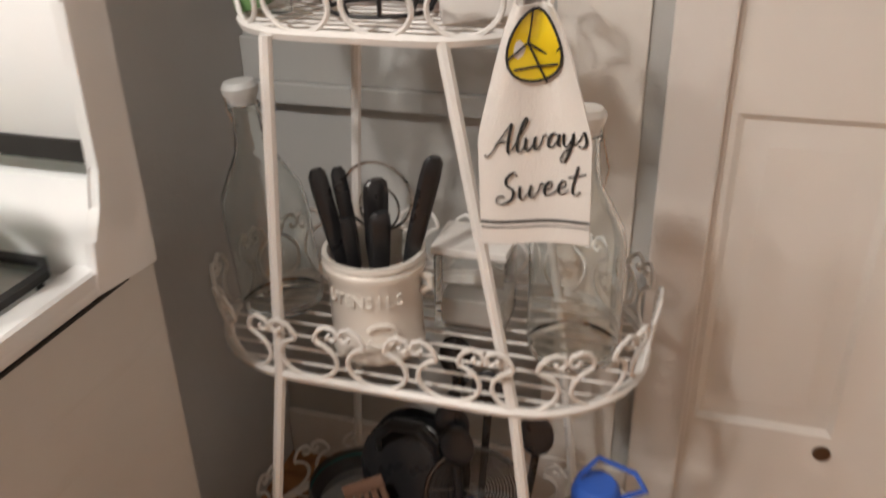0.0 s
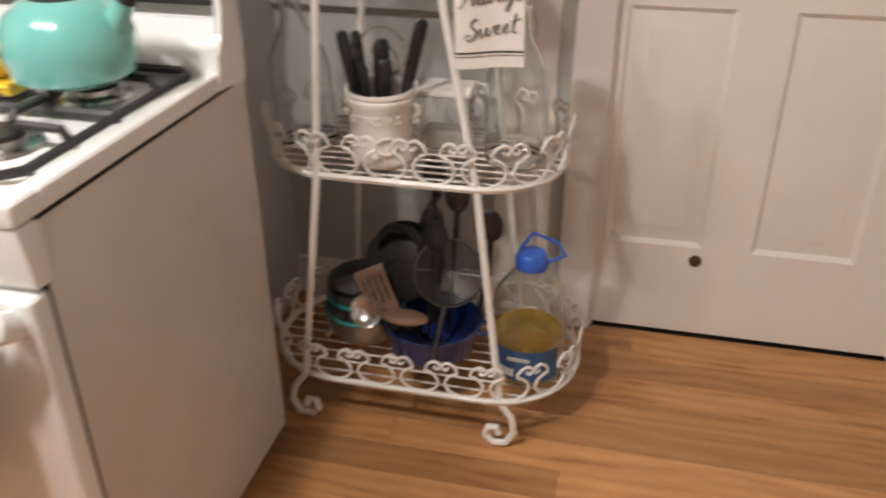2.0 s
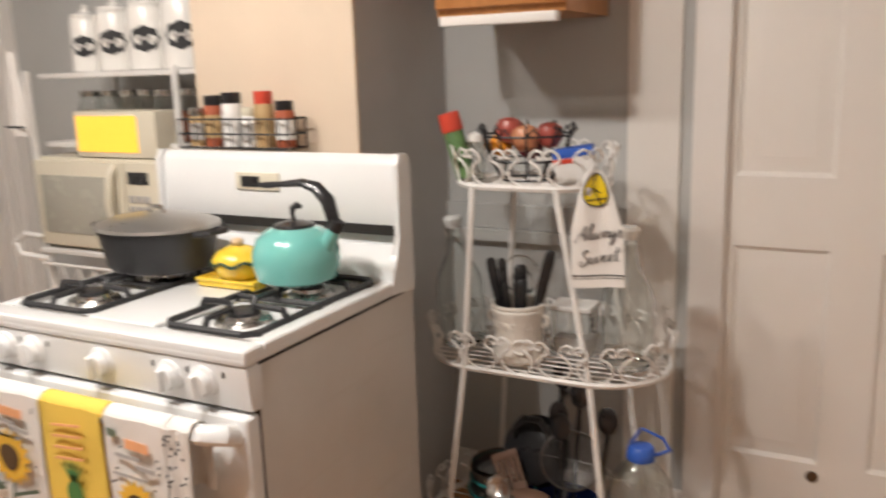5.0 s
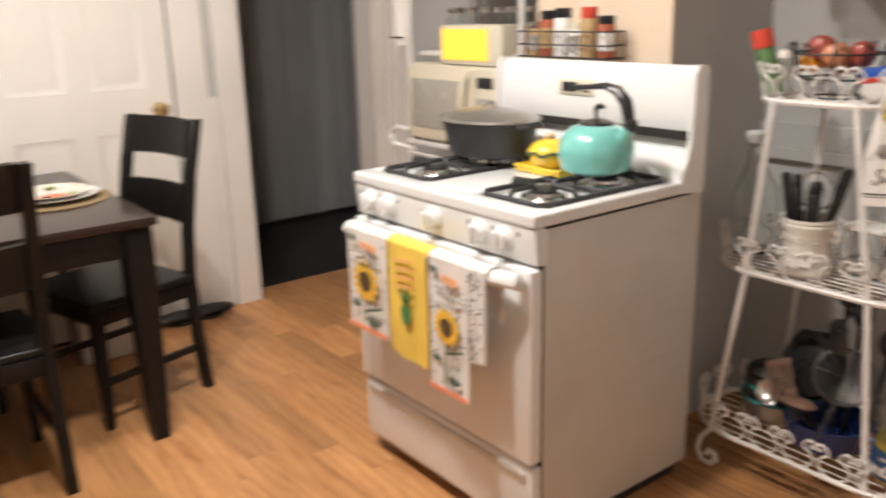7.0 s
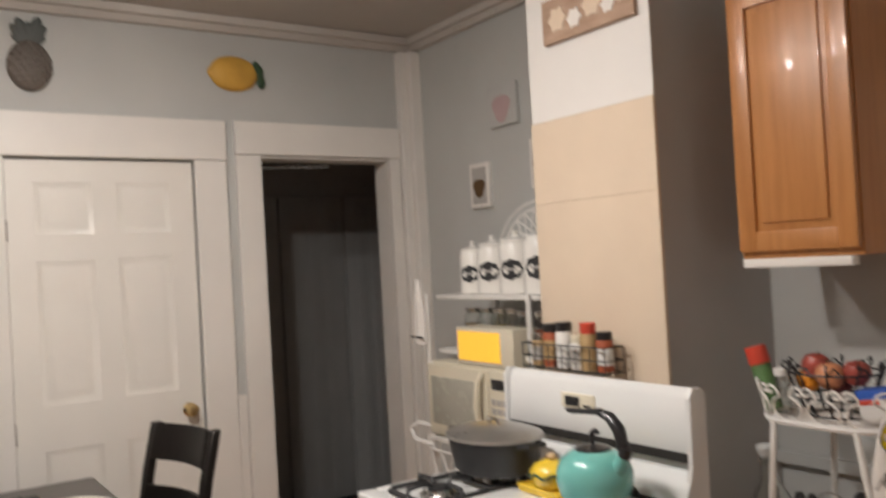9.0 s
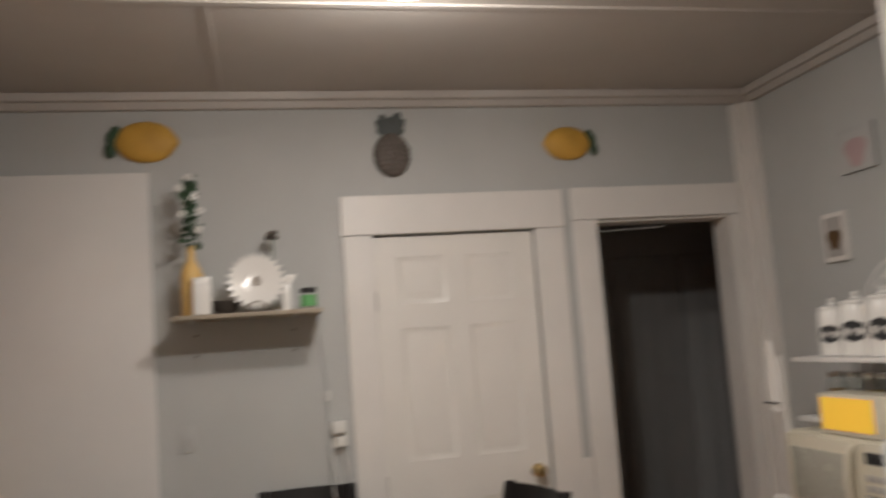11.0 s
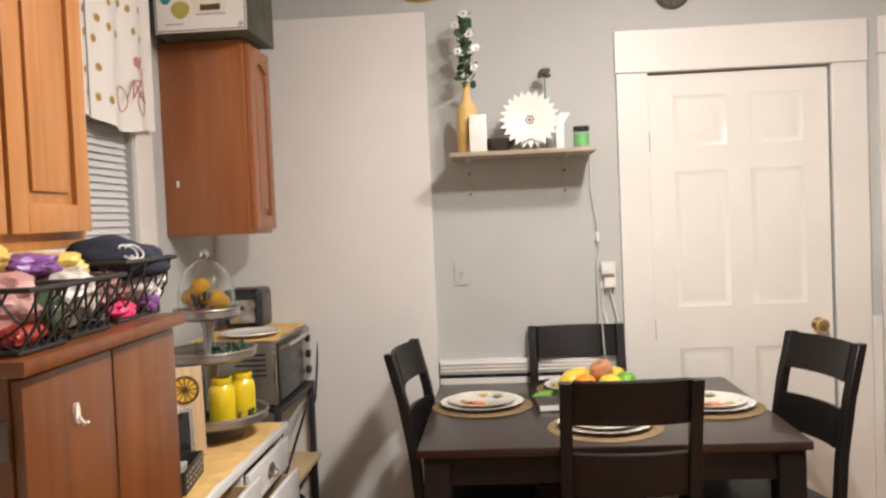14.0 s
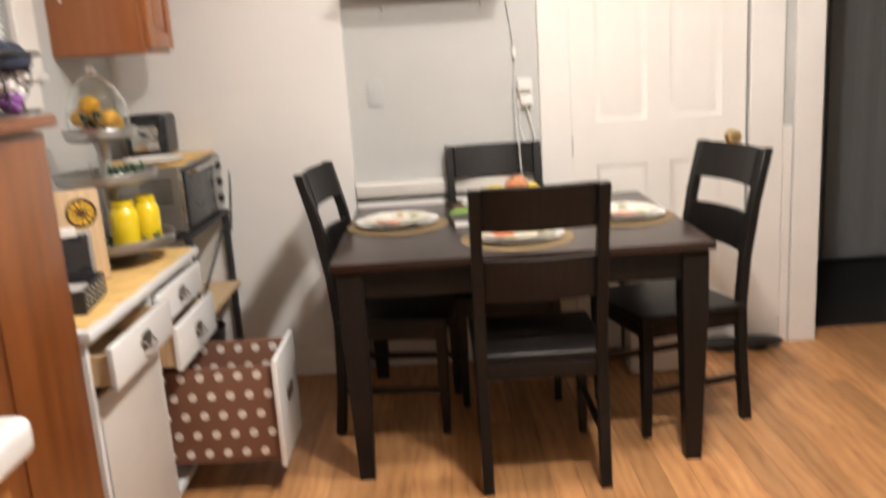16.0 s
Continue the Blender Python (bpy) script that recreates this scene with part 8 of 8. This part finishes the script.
for z in (0.06, 0.13, 0.20):
    part("dial", lathe([(0, 0), (0.018, 0), (0.016, 0.016), (0, 0.017)], 16, m=pose(-1.928, -1.332, z, -90)), "black_gloss", pnl)
for i in range(5):
    part("vent", box(-1.4565, -1.4535, -1.50, -1.38, 0.12 + i * 0.02, 0.128 + i * 0.02), "black_iron", to)
for x in (-1.48, -1.97):
    for y in (-1.67, -1.37):
        part("foot", box(x - 0.01, x + 0.01, y - 0.01, y + 0.01, -0.001, 0.01), "black_iron", to)
part("edge_strip", box(-1.452, -1.460, -1.353, -1.338, 0.008, 0.255, 0.002), "steel", to)
solid("oven_cloth", sheet(24, 12, lambda u, v: (-1.46 - 0.53 * u, -1.69 + 0.345 * v + 0.012 * math.sin(u * 17) * v, 1.0545 + 0.003 * abs(math.sin(u * 14 + v * 6)) - 0.0 * v), thick=0.002), "butter_cloth", "mustard cloth on top of the toaster oven", "cloth")
to2 = thing("toaster", "black two-slice toaster with a steel front", "toaster", pose(-1.83, -1.555, 1.061))
part("body", box(-0.085, 0.085, -0.085, 0.085, 0.004, 0.175, 0.030, seg=4), "black_gloss", to2)
part("front_plate", box(0.083, 0.089, -0.055, 0.055, 0.03, 0.13, 0.006), "steel", to2)
part("lever", box(0.088, 0.11, -0.012, 0.012, 0.09, 0.105, 0.003), "black_gloss", to2)
solid("serving_plate", lathe([(0, 0.002), (0.09, 0.002), (0.12, 0.014), (0.118, 0.018), (0.09, 0.008), (0, 0.008)], 30), "white_china", "white plate lying on the toaster oven", "plate", pose(-1.595, -1.48, 1.060))
tbn = thing("waste_bin", "tapered black plastic bin under the cart", "bin", pose(-1.64, -1.44, 0))
part("tub", lathe([(0, 0), (0.10, 0), (0.105, 0.005), (0.135, 0.36), (0.140, 0.365), (0.132, 0.366), (0.10, 0.01)], 28), "black_gloss", tbn)
cord("power_cord", [(-2.0, -1.36, 1.02), (-2.015, -1.32, 1.045), (-2.01, -1.30, 0.98), (-2.0, -1.305, 0.86), (-2.0, -1.32, 0.70)], "black cord looped at the toaster oven's side", "black_iron", 0.004)

# ---- sink unit in the corner near the tall cabinet ----
sk = thing("sink_unit", "oak base cabinet with a white enamelled sink top", "sink", pose(0, 0, 0))
part("cabinet", box(0.565, 1.55, SOUTH, -1.02, 0.08, 0.755, 0.003), "oak", sk)
for q in ((0.565, 0.585, SOUTH, -1.02), (1.53, 1.55, SOUTH, -1.02), (0.585, 1.53, -1.04, -1.02)):
    part("side_panel", box(q[0], q[1], q[2], q[3], 0.755, 0.88, 0.002), "oak", sk)
part("plinth", box(0.58, 1.55, SOUTH, -1.08, 0.0, 0.08), "dark_gap", sk)
tp = box(0.55, 0.70, SOUTH + 0.01, -0.965, 0.88, 0.94, 0.022, seg=4)
for q in ((0.66, 1.56, -1.09, -0.965), (0.66, 1.56, SOUTH + 0.01, -1.58), (1.15, 1.56, -1.60, -1.07)):
    box(q[0], q[1], q[2], q[3], 0.885, 0.938, 0.018, bm=tp, seg=3)
part("sink_top", tp, "enamel", sk)
bs_ = bmesh.new()
box(0.69, 1.16, -1.59, -1.08, 0.76, 0.775, 0.004, bm=bs_)
box(0.69, 0.705, -1.59, -1.08, 0.775, 0.925, 0.004, bm=bs_)
box(1.145, 1.16, -1.59, -1.08, 0.775, 0.925, 0.004, bm=bs_)
box(0.705, 1.145, -1.59, -1.575, 0.775, 0.925, 0.004, bm=bs_)
box(0.705, 1.145, -1.095, -1.08, 0.775, 0.925, 0.004, bm=bs_)
part("basin", bs_, "enamel", sk)
part("drain", lathe([(0, 0.777), (0.035, 0.777), (0.038, 0.779), (0, 0.782)], 20, m=pose(0.92, -1.33, 0)), "steel", sk)
for x0, x1 in ((0.58, 1.05), (1.06, 1.53)):
    part("door", box(x0, x1, -1.02, -1.0, 0.10, 0.86, 0.004), "oak", sk)

# ---- floor boards ----
random.seed(5)
fl = tagged(thing("floor", "honey oak laminate floor boards running east to west", "floor"), kind="structure")
board = {}
W_B = 0.093
count = 0
row = 0
y = SOUTH
while y < NORTH - 0.001:
    w = min(W_B, NORTH - y)
    x = WEST - 0.14 * (1.31 < y + w / 2 < 2.02) - 0.0
    first = True
    while x < EAST - 0.001:
        ln = random.choice((0.3, 0.5, 0.7, 0.9)) if first else random.choice((0.9, 1.2, 1.2))
        first = False
        ln = min(ln, EAST - x)
        key = (round(ln, 3), round(w, 4))
        if key not in board:
            b = bmesh.new()
            box(0.0003, ln - 0.0003, 0.0003, w - 0.0003, -0.009, 0.0, 0.0006, bm=b, seg=1)
            o = mesh_ob("board", b, "floor", False)
            board[key] = o.data
        else:
            o = new("board", board[key])
        o.parent, o.location = fl, (x, y, 0)
        x += ln
    y += w
    row += 1
